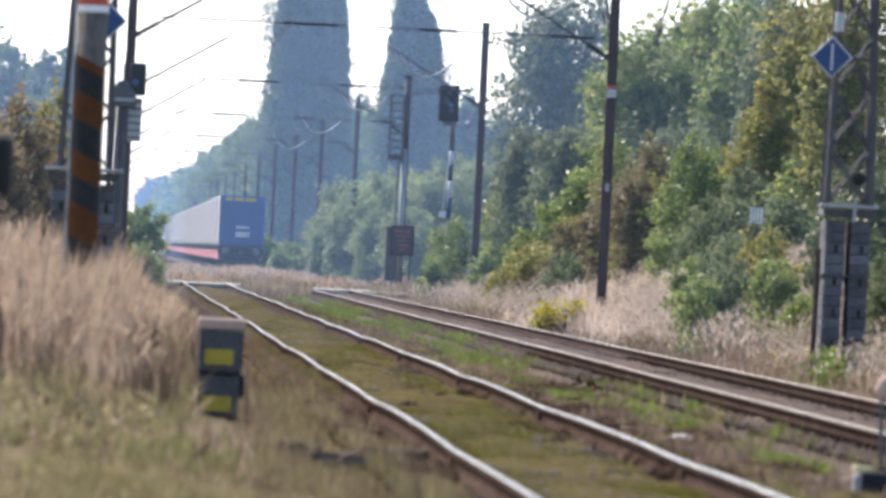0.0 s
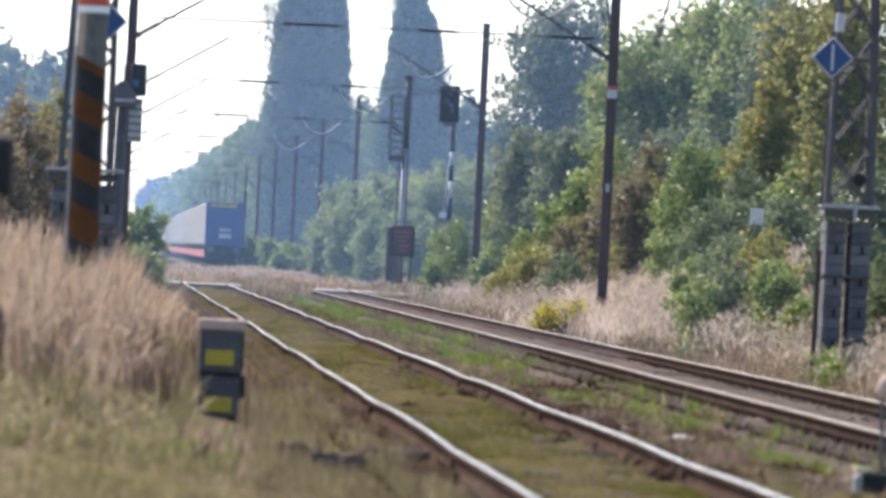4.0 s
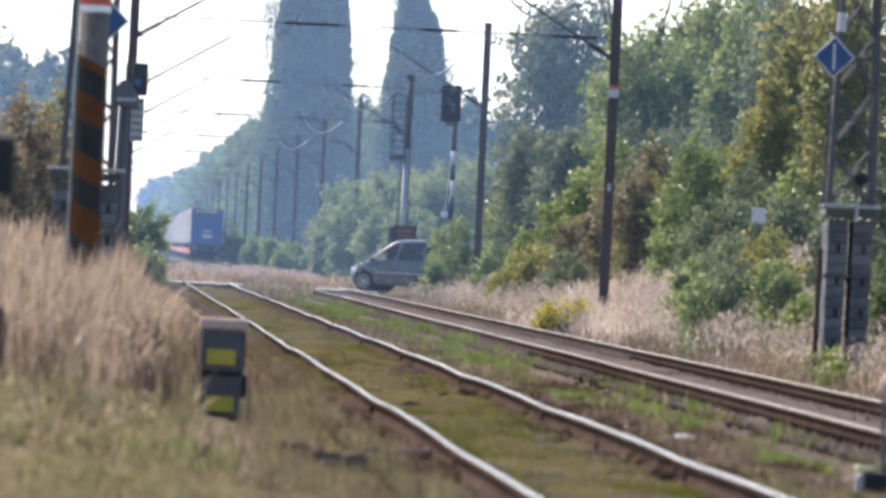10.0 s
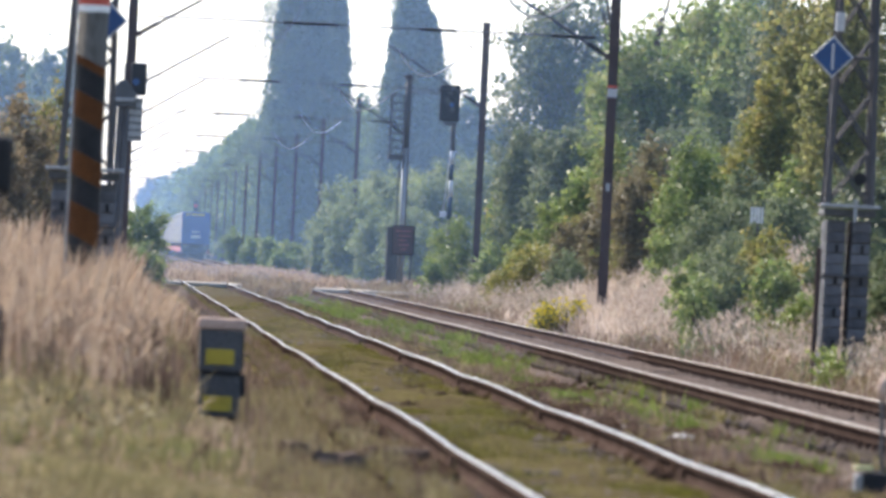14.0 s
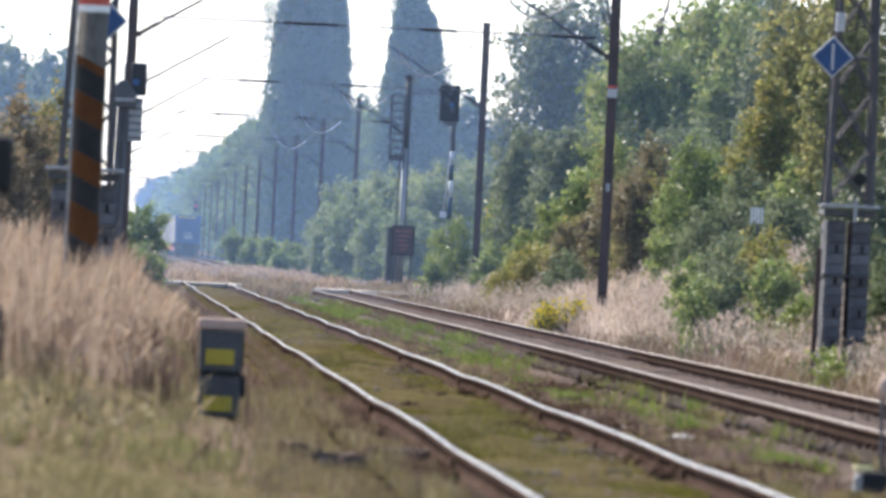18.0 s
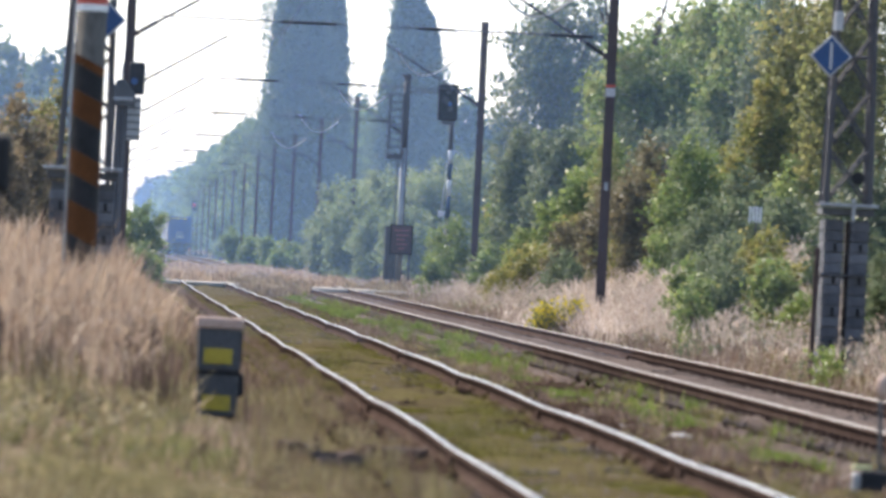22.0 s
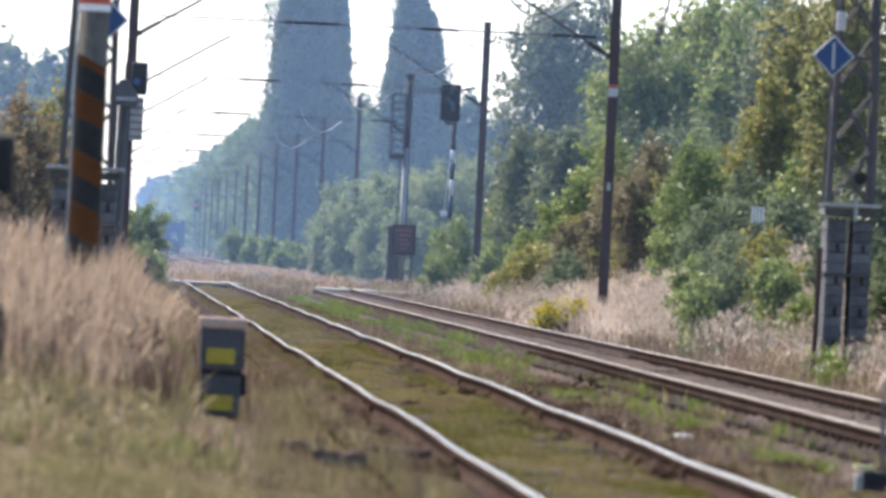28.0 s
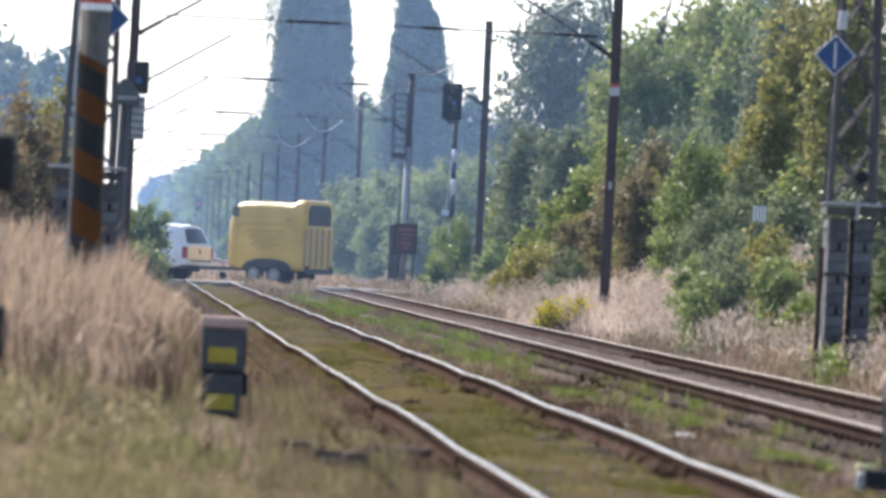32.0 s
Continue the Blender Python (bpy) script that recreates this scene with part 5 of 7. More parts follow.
blades("meadow_grass", "leafy weeds among the foreground grass", 9000, area(-2.4, 0.9, 48, 74, 1.0, lambda x, y, rng: (x < 0.0078 * y) & patchy(5.2, -0.1)(x, y, rng)), 0.05, 0.13, 0.022, L_GREENGRASS, 34, 0.9, lift=0.5)
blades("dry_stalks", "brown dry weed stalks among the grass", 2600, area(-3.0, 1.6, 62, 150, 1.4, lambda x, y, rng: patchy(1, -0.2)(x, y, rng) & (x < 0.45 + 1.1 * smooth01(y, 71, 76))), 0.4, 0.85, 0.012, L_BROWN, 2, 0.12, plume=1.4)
blades("meadow_grass", "short green and yellow grass in the foreground", 85000, area(-2.6, 1.9, 41, 74, 1.0, lambda x, y, rng: ((x < 1.15) | (rng.random(len(x)) < 0.25)) & (x < 0.4) | (y > 71) | (rng.random(len(x)) < 0.7)), 0.12, 0.36, 0.01, L_GREENGRASS, 3, 0.4)
blades("dry_grass", "short bleached grass among green blades", 4000, area(-2.4, 1.0, 50, 74, 1.0), 0.2, 0.5, 0.009, L_DRY, 16, 0.35, plume=1.3)
blades("dry_stalks", "thin brown weed stalks before the dry stand", 900, area(-2.2, 0.9, 56, 74, 1.0, patchy(1.7, 0.0)), 0.45, 0.9, 0.009, L_LITTER, 31, 0.12, plume=1.6)
blades("meadow_grass", "upright yellow-green tufts in the foreground", 20000, tufts(-2.2, 1.0, 46, 70, 34, 0.035, 1.0, lambda x, y, rng: x < 0.0095 * y), 0.12, 0.42, 0.013, L_YELLOWGRASS, 40, 0.3)
blades("meadow_grass", "darker green tufts in the foreground", 9000, tufts(-2.2, 1.2, 46, 72, 40, 0.04, 1.0, lambda x, y, rng: x < 0.0105 * y), 0.12, 0.38, 0.014, L_GREENGRASS, 41, 0.3)
blades("dry_stalks", "dark brown weed stalks in loose stands", 2600, tufts(-2.4, 1.0, 56, 78, 12, 0.05, 1.0, lambda x, y, rng: x < 0.008 * y), 0.4, 0.95, 0.014, L_LITTER, 42, 0.08, plume=1.5)
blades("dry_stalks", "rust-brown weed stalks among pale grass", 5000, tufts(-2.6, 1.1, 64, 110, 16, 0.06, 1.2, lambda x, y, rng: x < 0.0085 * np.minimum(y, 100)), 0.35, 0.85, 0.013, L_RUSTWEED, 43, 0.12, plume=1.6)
blades("meadow_grass", "pale straw tufts in the foreground grass", 11000, tufts(-2.3, 0.9, 53, 72, 50, 0.03), 0.22, 0.52, 0.013, L_DRY, 61, 0.2)
blades("meadow_grass", "dark brown dead tufts in the foreground grass", 8000, tufts(-2.2, 0.95, 53, 74, 34, 0.025), 0.22, 0.52, 0.013, L_LITTER, 62, 0.16)
blades("meadow_grass", "fresh green tufts in the foreground grass", 20000, tufts(-2.2, 0.9, 52, 68, 50, 0.032), 0.22, 0.5, 0.014, L_FRESHGRASS, 69, 0.2)
blades("dry_grass", "leaning dry grass at the meadow's near edge", 14000, tufts(-2.3, -0.55, 44, 66, 45, 0.06), 0.25, 0.6, 0.012, L_DRY, 63, 0.3)
blades("verge_weeds", "olive weeds and moss over the edge of the bed", 26000, tufts(1.25, 1.95, 45, 120, 90, 0.09, 1.2), 0.04, 0.16, 0.018, L_MOSS, 64, 0.5)
blades("verge_weeds", "brown dead grass over the edge of the bed", 16000, tufts(1.2, 1.95, 46, 110, 70, 0.07, 1.2), 0.04, 0.18, 0.016, L_BROWN, 65, 0.45)
blades("moss_grass", "moss and low weeds between the two tracks", 44000, tufts(3.95, 5.75, 45, 110, 170, 0.12, 1.0), 0.04, 0.13, 0.018, L_MOSS, 66, 0.5)
blades("moss_grass", "yellow-green grass tufts between the two tracks", 9000, tufts(4.0, 5.75, 46, 120, 60, 0.06, 1.0), 0.06, 0.2, 0.015, L_YELLOWGRASS, 67, 0.4)
blades("verge_weeds", "rust-brown dying weeds beside the rail", 16000, tufts(1.05, 2.12, 55, 120, 40, 0.05, 1.2), 0.05, 0.24, 0.014, L_RUSTWEED, 44, 0.4)
blades("verge_weeds", "dark withered weeds beside the rail", 7000, tufts(0.95, 2.1, 50, 100, 40, 0.05, 1.0), 0.05, 0.2, 0.016, L_LITTER, 45, 0.45)
blades("verge_weeds", "green weeds beside the rail", 7000, tufts(1.0, 2.05, 46, 100, 50, 0.06, 1.0), 0.05, 0.2, 0.016, L_YELLOWGRASS, 46, 0.45)
blades("moss_grass", "moss heaped against the worn rail", 26000, area(2.08, 2.235, 74, 258, 1.3), 0.1, 0.17, 0.02, L_MOSS, 47, 0.25)
blades("leaf_litter", "dead grass heaped against the worn rail", 12000, area(2.02, 2.235, 70, 258, 1.3), 0.08, 0.18, 0.018, L_BROWN, 48, 0.3)
blades("moss_grass", "olive moss cushions between the rails", 40000, tufts(2.4, 3.72, 45, 200, 160, 0.1, 1.3), 0.03, 0.09, 0.018, L_OLIVEMOSS, 49, 0.5, sink=0.01)
blades("moss_grass", "olive moss cushions between the two tracks", 36000, tufts(4.0, 5.6, 46, 200, 160, 0.12, 1.3), 0.04, 0.12, 0.018, L_OLIVEMOSS, 50, 0.5)
blades("bright_weeds", "bright leafy weeds at the edge of the second track", 6500, tufts(4.95, 5.72, 60, 120, 150, 0.08, 1.0), 0.08, 0.26, 0.024, L_BRIGHTWEED, 51, 0.5)
blades("bright_weeds", "bright leafy weeds in a broken line", 6500, tufts(5.2, 5.75, 110, 250, 150, 0.12, 1.0), 0.1, 0.3, 0.03, L_BRIGHTWEED, 52, 0.5)
blades("dry_stalks", "brown dry herbs between the two tracks", 4000, tufts(4.1, 5.7, 50, 160, 26, 0.06, 1.3), 0.08, 0.26, 0.013, L_BROWN, 53, 0.25, plume=1.4)
blades("dry_grass", "short sparse dry grass along the ballast shoulder", 14000, tufts(8.75, 9.9, 74, 250, 30, 0.08, 1.2), 0.08, 0.3, 0.013, L_PALE, 54, 0.4)
blades("dry_grass", "soft pale seed heads in drifts over the bank", 34000, tufts(9.5, 13.4, 88, 230, 60, 0.16, 1.2), 0.04, 0.12, 0.03, L_PALE, 55, 0.9, lift=0.7)
# brighter tufts only where the open bank looks sunlit
blades("dry_grass", "bleached grass coloured brighter as sunlit on the open bank", 16000, tufts(9.0, 11.6, 142, 182, 40, 0.14, 1.0), 0.3, 0.75, 0.013, L_SUNLITGRASS, 68, 0.3, plume=1.4)
blades("bank_herbs", "grey-green herbs on the dry bank", 16000, tufts(9.3, 12.8, 84, 220, 80, 0.14, 1.2), 0.05, 0.16, 0.03, L_GREYGREEN, 56, 0.7, lift=0.3)
blades("bank_herbs", "rust-brown dead herbs on the bank", 9000, tufts(9.1, 12.6, 84, 220, 60, 0.12, 1.2), 0.08, 0.26, 0.02, L_RUSTWEED, 57, 0.4, lift=0.3)
# dark twigs that also imitate the shadow at the foot of the shrubs
blades("bank_herbs", "dark dead twigs deepening the shade under the shrubs", 9000, tufts(9.2, 11.2, 122, 165, 120, 0.12, 1.0), 0.1, 0.4, 0.016, L_LITTER, 58, 0.4)
blades("dry_grass", "brown scrub over the far verge of the crossing", 30000, area(0.3, 11.0, 270, 318, 1.0, lambda x, y, rng: (y > ROAD_Y + (x - 5) * ROAD_K + 4.6) & ((x < 1.9) | ((x > 4.15) & (x < 5.95)) | (x > 8.2))), 0.25, 0.56, 0.035, L_SCRUB, 59, 0.35, plume=1.3)
blades("dry_grass", "brown tufts before the crossing", 9000, tufts(4.4, 5.85, 240, 259, 60, 0.1, 0.7), 0.3, 0.52, 0.03, L_SCRUB, 60, 0.35, plume=1.3)
blades("verge_grass", "grass tufts along the crossing edge", 9000, area(4.3, 5.9, 244, 260.5, 0.8), 0.2, 0.38, 0.03, L_GREENGRASS, 17, 0.4)
blades("meadow_grass", "taller yellow-green grass before the dry stand", 40000, area(-2.8, 0.75, 57, 84, 1.0), 0.3, 0.7, 0.012, L_GREENGRASS, 20, 0.35)
blades("dry_stalks", "single brown stalks in the foreground grass", 260, area(-1.2, 1.2, 50, 64, 1.0), 0.35, 0.7, 0.01, L_BROWN, 15, 0.1, plume=1.8)
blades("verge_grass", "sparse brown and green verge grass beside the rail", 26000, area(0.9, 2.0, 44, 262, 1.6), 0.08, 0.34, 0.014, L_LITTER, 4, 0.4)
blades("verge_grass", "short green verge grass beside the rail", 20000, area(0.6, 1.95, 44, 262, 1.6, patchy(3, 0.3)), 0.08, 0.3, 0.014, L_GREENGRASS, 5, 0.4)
blades("moss_grass", "low olive moss and grass between the rails", 85000, area(2.35, 3.73, 44, 266, 1.5, patchy(2, -0.2)), 0.02, 0.07, 0.014, L_MOSS, 6, 0.5, sink=0.01)
blades("moss_grass", "low olive grass between the two tracks", 75000, area(3.88, 5.9, 44, 262, 1.5, patchy(5, -0.3)), 0.03, 0.13, 0.012, L_MOSS, 7, 0.4)
blades("leaf_litter", "short dead brown litter over the track beds", 70000, area(1.3, 8.5, 44, 262, 1.5), 0.015, 0.05, 0.016, L_LITTER, 18, 0.6, sink=0.01)
blades("moss_grass", "small grass tufts in the moss", 16000, area(2.4, 3.7, 44, 150, 1.3, patchy(2.4, 0.25)), 0.05, 0.15, 0.014, L_MOSS, 29, 0.5)
blades("moss_grass", "short moss and grass on the bed's edge", 14000, area(1.3, 2.18, 44, 130, 1.3, patchy(4.4, -0.1)), 0.04, 0.1, 0.016, L_MOSS, 38, 0.6)
blades("leaf_litter", "dead brown grass on the bed's edge", 9000, area(1.3, 2.18, 44, 130, 1.3, patchy(7.4, -0.1)), 0.04, 0.1, 0.016, L_BROWN, 39, 0.6)
blades("moss_grass", "small grass tufts beside the rail", 16000, area(3.95, 5.75, 44, 150, 1.3, patchy(6.4, 0.2)), 0.06, 0.2, 0.012, L_GREENGRASS, 30, 0.5)
blades("leaf_litter", "thin dark moss over the worn track", 60000, area(2.3, 6.0, 44, 266, 1.5), 0.012, 0.04, 0.016, L_MOSS, 19, 0.6, sink=0.01)
blades("bright_weeds", "bright green weeds between the two tracks", 5000, area(4.3, 5.3, 58, 250, 1.2, patchy(4, 0.85)), 0.08, 0.22, 0.018, L_WEED, 8, 0.5)
blades("bright_weeds", "bright green weeds along the second track", 9000, area(5.3, 5.85, 84, 250, 1.0, lambda x, y, rng: np.sin(y * 0.24) + 0.7 * np.sin(y * 0.093 + 1) + rng.normal(0, 0.35, len(x)) > -0.15), 0.08, 0.27, 0.02, L_WEED, 28, 0.5)
blades("verge_grass", "brown dry stalks between the two tracks", 9000, area(3.9, 5.9, 44, 262, 1.6, patchy(7, 0.2)), 0.1, 0.3, 0.012, L_BROWN, 9, 0.3)
blades("dry_grass", "pale bleached grass over the sunny bank", 46000, area(9.55, 14.0, 84, 258, 1.2, lambda x, y, rng: patchy(2.7, -0.55)(x, y, rng) & (rng.random(len(x)) < np.where(y < 140, 0.5, 1.0))), 0.25, 0.72, 0.011, L_PALE, 10, 0.42, plume=1.3)
blades("dry_grass", "pale seed heads over the sunny bank", 14000, area(9.0, 13.6, 84, 240, 1.2), 0.07, 0.2, 0.028, L_PALE, 35, 0.9, lift=0.65)
blades("dry_stalks", "brown dead herbs over the bank", 6000, area(8.7, 13.0, 80, 220, 1.2, patchy(3.3, 0.1)), 0.06, 0.18, 0.028, L_BROWN, 36, 0.9, lift=0.5)
blades("bright_weeds", "green herbs in the bank grass", 5000, area(8.8, 12.6, 80, 240, 1.2, patchy(8.3, 0.4)), 0.06, 0.18, 0.03, L_GREENGRASS, 37, 0.9, lift=0.4)
blades("dry_stalks", "brown dry stalks along the foot of the bank", 15000, area(8.5, 12.5, 70, 258, 1.3), 0.15, 0.5, 0.01, L_BROWN, 11, 0.25, plume=1.3)
blades("bright_weeds", "green weeds at the foot of the bank", 24000, area(8.6, 13, 60, 250, 1.3, patchy(9, 0.3)), 0.15, 0.5, 0.014, L_GREENGRASS, 12, 0.4)
blades("dry_grass", "brownish dry grass beyond the crossing", 22000, area(-2, 10.5, 280, 440, 1.3), 0.3, 0.58, 0.035, L_DRY, 13, 0.2, plume=1.4)
blades("dry_grass", "pale grass tips beyond the crossing", 22000, area(-2, 11, 280, 400, 1.2, patchy(6, -0.3)), 0.25, 0.55, 0.03, L_DRY, 14, 0.2, plume=1.4)


# ---- loose stones ----
def stones(name, label, n, place, s0, s1, mat, seed):
    rng = np.random.default_rng(seed)
    x, y = place(rng, n)
    n = len(x)
    z = np.maximum(ground_z(x, y), np.where(((x > 1.75) & (x < 4.35)) | ((x > 5.75) & (x < 8.35)), -0.16, -9))
    base = np.array([(1, 0, 0), (-0.5, 0.87, 0), (-0.5, -0.87, 0), (0.1, 0.1, 0.9), (0, 0, -0.8)])
    V = base[None] * rng.uniform(0.6, 1.3, (n, 5, 1)) * rng.uniform(s0, s1, (n, 1, 1)) + np.stack([x, y, z], 1)[:, None, :]
    T = np.array([(0, 1, 3), (1, 2, 3), (2, 0, 3), (1, 0, 4), (2, 1, 4), (0, 2, 4)])
    F = (np.arange(n)[:, None, None] * 5 + T[None]).reshape(-1, 3)
    return tagged(raw(name, V.reshape(-1, 3), F, mat), label, "stones", kind="stuff")


stones("ballast_stones", "angular brown ballast stones", 22000, area(5.2, 8.6, 44, 262, 1.6), 0.02, 0.045, M_STONE, 21)
stones("ballast_stones", "dark stones between the two tracks", 10000, area(4.0, 5.9, 44, 110, 1.2), 0.02, 0.055, M_BALLAST, 23)
stones("ballast_stones", "paler stones between the two tracks", 2500, area(4.0, 5.9, 44, 200, 1.4), 0.015, 0.045, M_STONE, 24)
stones("ballast_stones", "scattered ballast stones in moss", 14000, area(1.4, 5.4, 44, 262, 1.6, patchy(8, 0.3)), 0.02, 0.05, M_STONE, 22)

# dark clods laid along the rail in place of the shadow beneath it
stones("earth_clods", "dark earth clods set as shade beside the worn rail", 1500, tufts(3.88, 4.3, 50, 84, 40, 0.1), 0.05, 0.12, M_CLOD, 25)
stones("earth_clods", "dark earth clods between the two tracks", 1600, tufts(4.4, 5.5, 58, 110, 60, 0.14), 0.05, 0.12, M_CLOD, 26)
stones("earth_clods", "dark earth clods along the track's edge", 900, tufts(1.4, 2.15, 50, 76, 30, 0.09), 0.04, 0.1, M_CLOD, 27)
stones("earth_clods", "dark earth clods in the moss", 260, tufts(2.4, 3.7, 52, 100, 12, 0.08), 0.02, 0.06, M_CLOD, 28)
stones("ballast_stones", "pinkish stones heaped between the two tracks", 2400, tufts(4.6, 5.4, 60, 120, 60, 0.14), 0.03, 0.08, M_STONE, 29)
stones("ballast_stones", "dark stones on the ballast shoulder", 6000, area(8.2, 9.1, 62, 240, 1.4), 0.03, 0.07, M_BALLAST, 30)
for x, y, r in ((4.36, 80.0, 0.07), (4.72, 72.6, 0.07), (5.03, 69.6, 0.09)):
    bm = bmesh.new()
    bmesh.ops.create_icosphere(bm, subdivisions=2, radius=1)
    for v in bm.verts:
        v.co = Vector((v.co.x * r * 1.5, v.co.y * r, v.co.z * r * 0.6)) * (1 + 0.25 * noise.noise(v.co * 2.1 + Vector((x, y, 0))))
    st = part("stone", bm, M_PALESTONE, None)
    st.location = (x, y, float(ground_z(x, y)) + 0.05)
    tagged(st, "single pale stone lying in the moss", "stone", "pale stones")


# ---- vehicles (built along +x, left side towards +y, wheels on z = 0) ----
def paint(name, c, rough=0.22, metal=0.0, coat=0.4):
    return surf(name, tuple(v * 0.92 for v in c), c, 2.0, rough, 0.0, metal, fine=60, coat=coat, spec=0.25)


def pane(name, tint):
    """Thin tinted window glass: it lets light through and mirrors at a glance."""
    m = bpy.data.materials.new(name)
    m.use_nodes = True
    nt = m.node_tree
    nt.nodes.remove(nt.nodes["Principled BSDF"])
    tb, gl, mh, fr = nt.nodes.new("ShaderNodeBsdfTransparent"), nt.nodes.new("ShaderNodeBsdfGlossy"), nt.nodes.new("ShaderNodeMixShader"), nt.nodes.new("ShaderNodeFresnel")
    tb.inputs[0].default_value = (*tint, 1)
    gl.inputs["Roughness"].default_value = 0.04
    fr.inputs[0].default_value = 1.55
    for a, b in ((fr.outputs[0], mh.inputs[0]), (tb.outputs[0], mh.inputs[1]), (gl.outputs[0], mh.inputs[2]), (mh.outputs[0], nt.nodes["Material Output"].inputs[0])):
        nt.links.new(a, b)
    return m


M_CLEARPANE = pane("clear_car_glass", (0.85, 0.9, 0.88))
M_DARKPANE = pane("tinted_car_glass", (0.22, 0.24, 0.26))
M_SEAT = surf("seat_cloth", (0.06, 0.062, 0.066), (0.1, 0.102, 0.105), 6, 0.9, 0.2)


def patch(fn, nu, nv, bm=None):
    """A curved sheet from a function of u and v in 0..1."""
    bm = bm or bmesh.new()
    g = [[bm.verts.new(fn(i / nu, j / nv)) for j in range(nv + 1)] for i in range(nu + 1)]
    for i in range(nu):
        for j in range(nv):
            bm.faces.new((g[i][j], g[i + 1][j], g[i + 1][j + 1], g[i][j + 1]))
    return bm


def wheel(parent, x, y, r, w=0.2, spokes=7, tone=None):
    s = 1 if y > 0 else -1
    wh = part("wheel", rod((0, -w * 0.42, 0), (0, w * 0.3, 0) if s > 0 else (0, w * 0.42, 0), r * 0.68, r * 0.68, 20), M_BLACK, parent)
    wh.matrix_basis = pose(x, y, r)
    bm = bmesh.new()
    prof = [(r * 0.66, -w / 2), (r * 0.93, -w / 2), (r, -w * 0.32), (r, w * 0.32), (r * 0.93, w / 2), (r * 0.66, w / 2)]
    n = 24
    rings = [[bm.verts.new((p * math.cos(a), v, p * math.sin(a))) for p, v in prof] for a in (2 * math.pi * q / n for q in range(n))]
    for q in range(n):
        for e in range(len(prof)):
            f = (e + 1) % len(prof)
            bm.faces.new((rings[q][e], rings[q][f], rings[(q + 1) % n][f], rings[(q + 1) % n][e]))
    part("tyre", bm, M_TYRE, wh, smooth=True)
    bm = rod((0, s * w * 0.34, 0), (0, s * w * 0.5, 0), r * 0.2, r * 0.15, 12)
    for q in range(spokes):
        a = 2 * math.pi * q / spokes
        rod((0, s * w * 0.45, 0), (r * 0.62 * math.cos(a), s * w * 0.43, r * 0.62 * math.sin(a)), r * 0.1, r * 0.075, 6, bm)
    P = [(r * 0.58, s * w * 0.36), (r * 0.6, s * w * 0.47), (r * 0.67, s * w * 0.49), (r * 0.67, s * w * 0.36)]
    rings = [[bm.verts.new((p * math.cos(a), v, p * math.sin(a))) for p, v in P] for a in (2 * math.pi * q / n for q in range(n))]
    for q in range(n):
        for e in range(4):
            f = (e + 1) % 4
            bm.faces.new((rings[q][e], rings[q][f], rings[(q + 1) % n][f], rings[(q + 1) % n][e]))
    part("rim", bm, tone or M_RIM, wh, "silver alloy rim")
    return wh


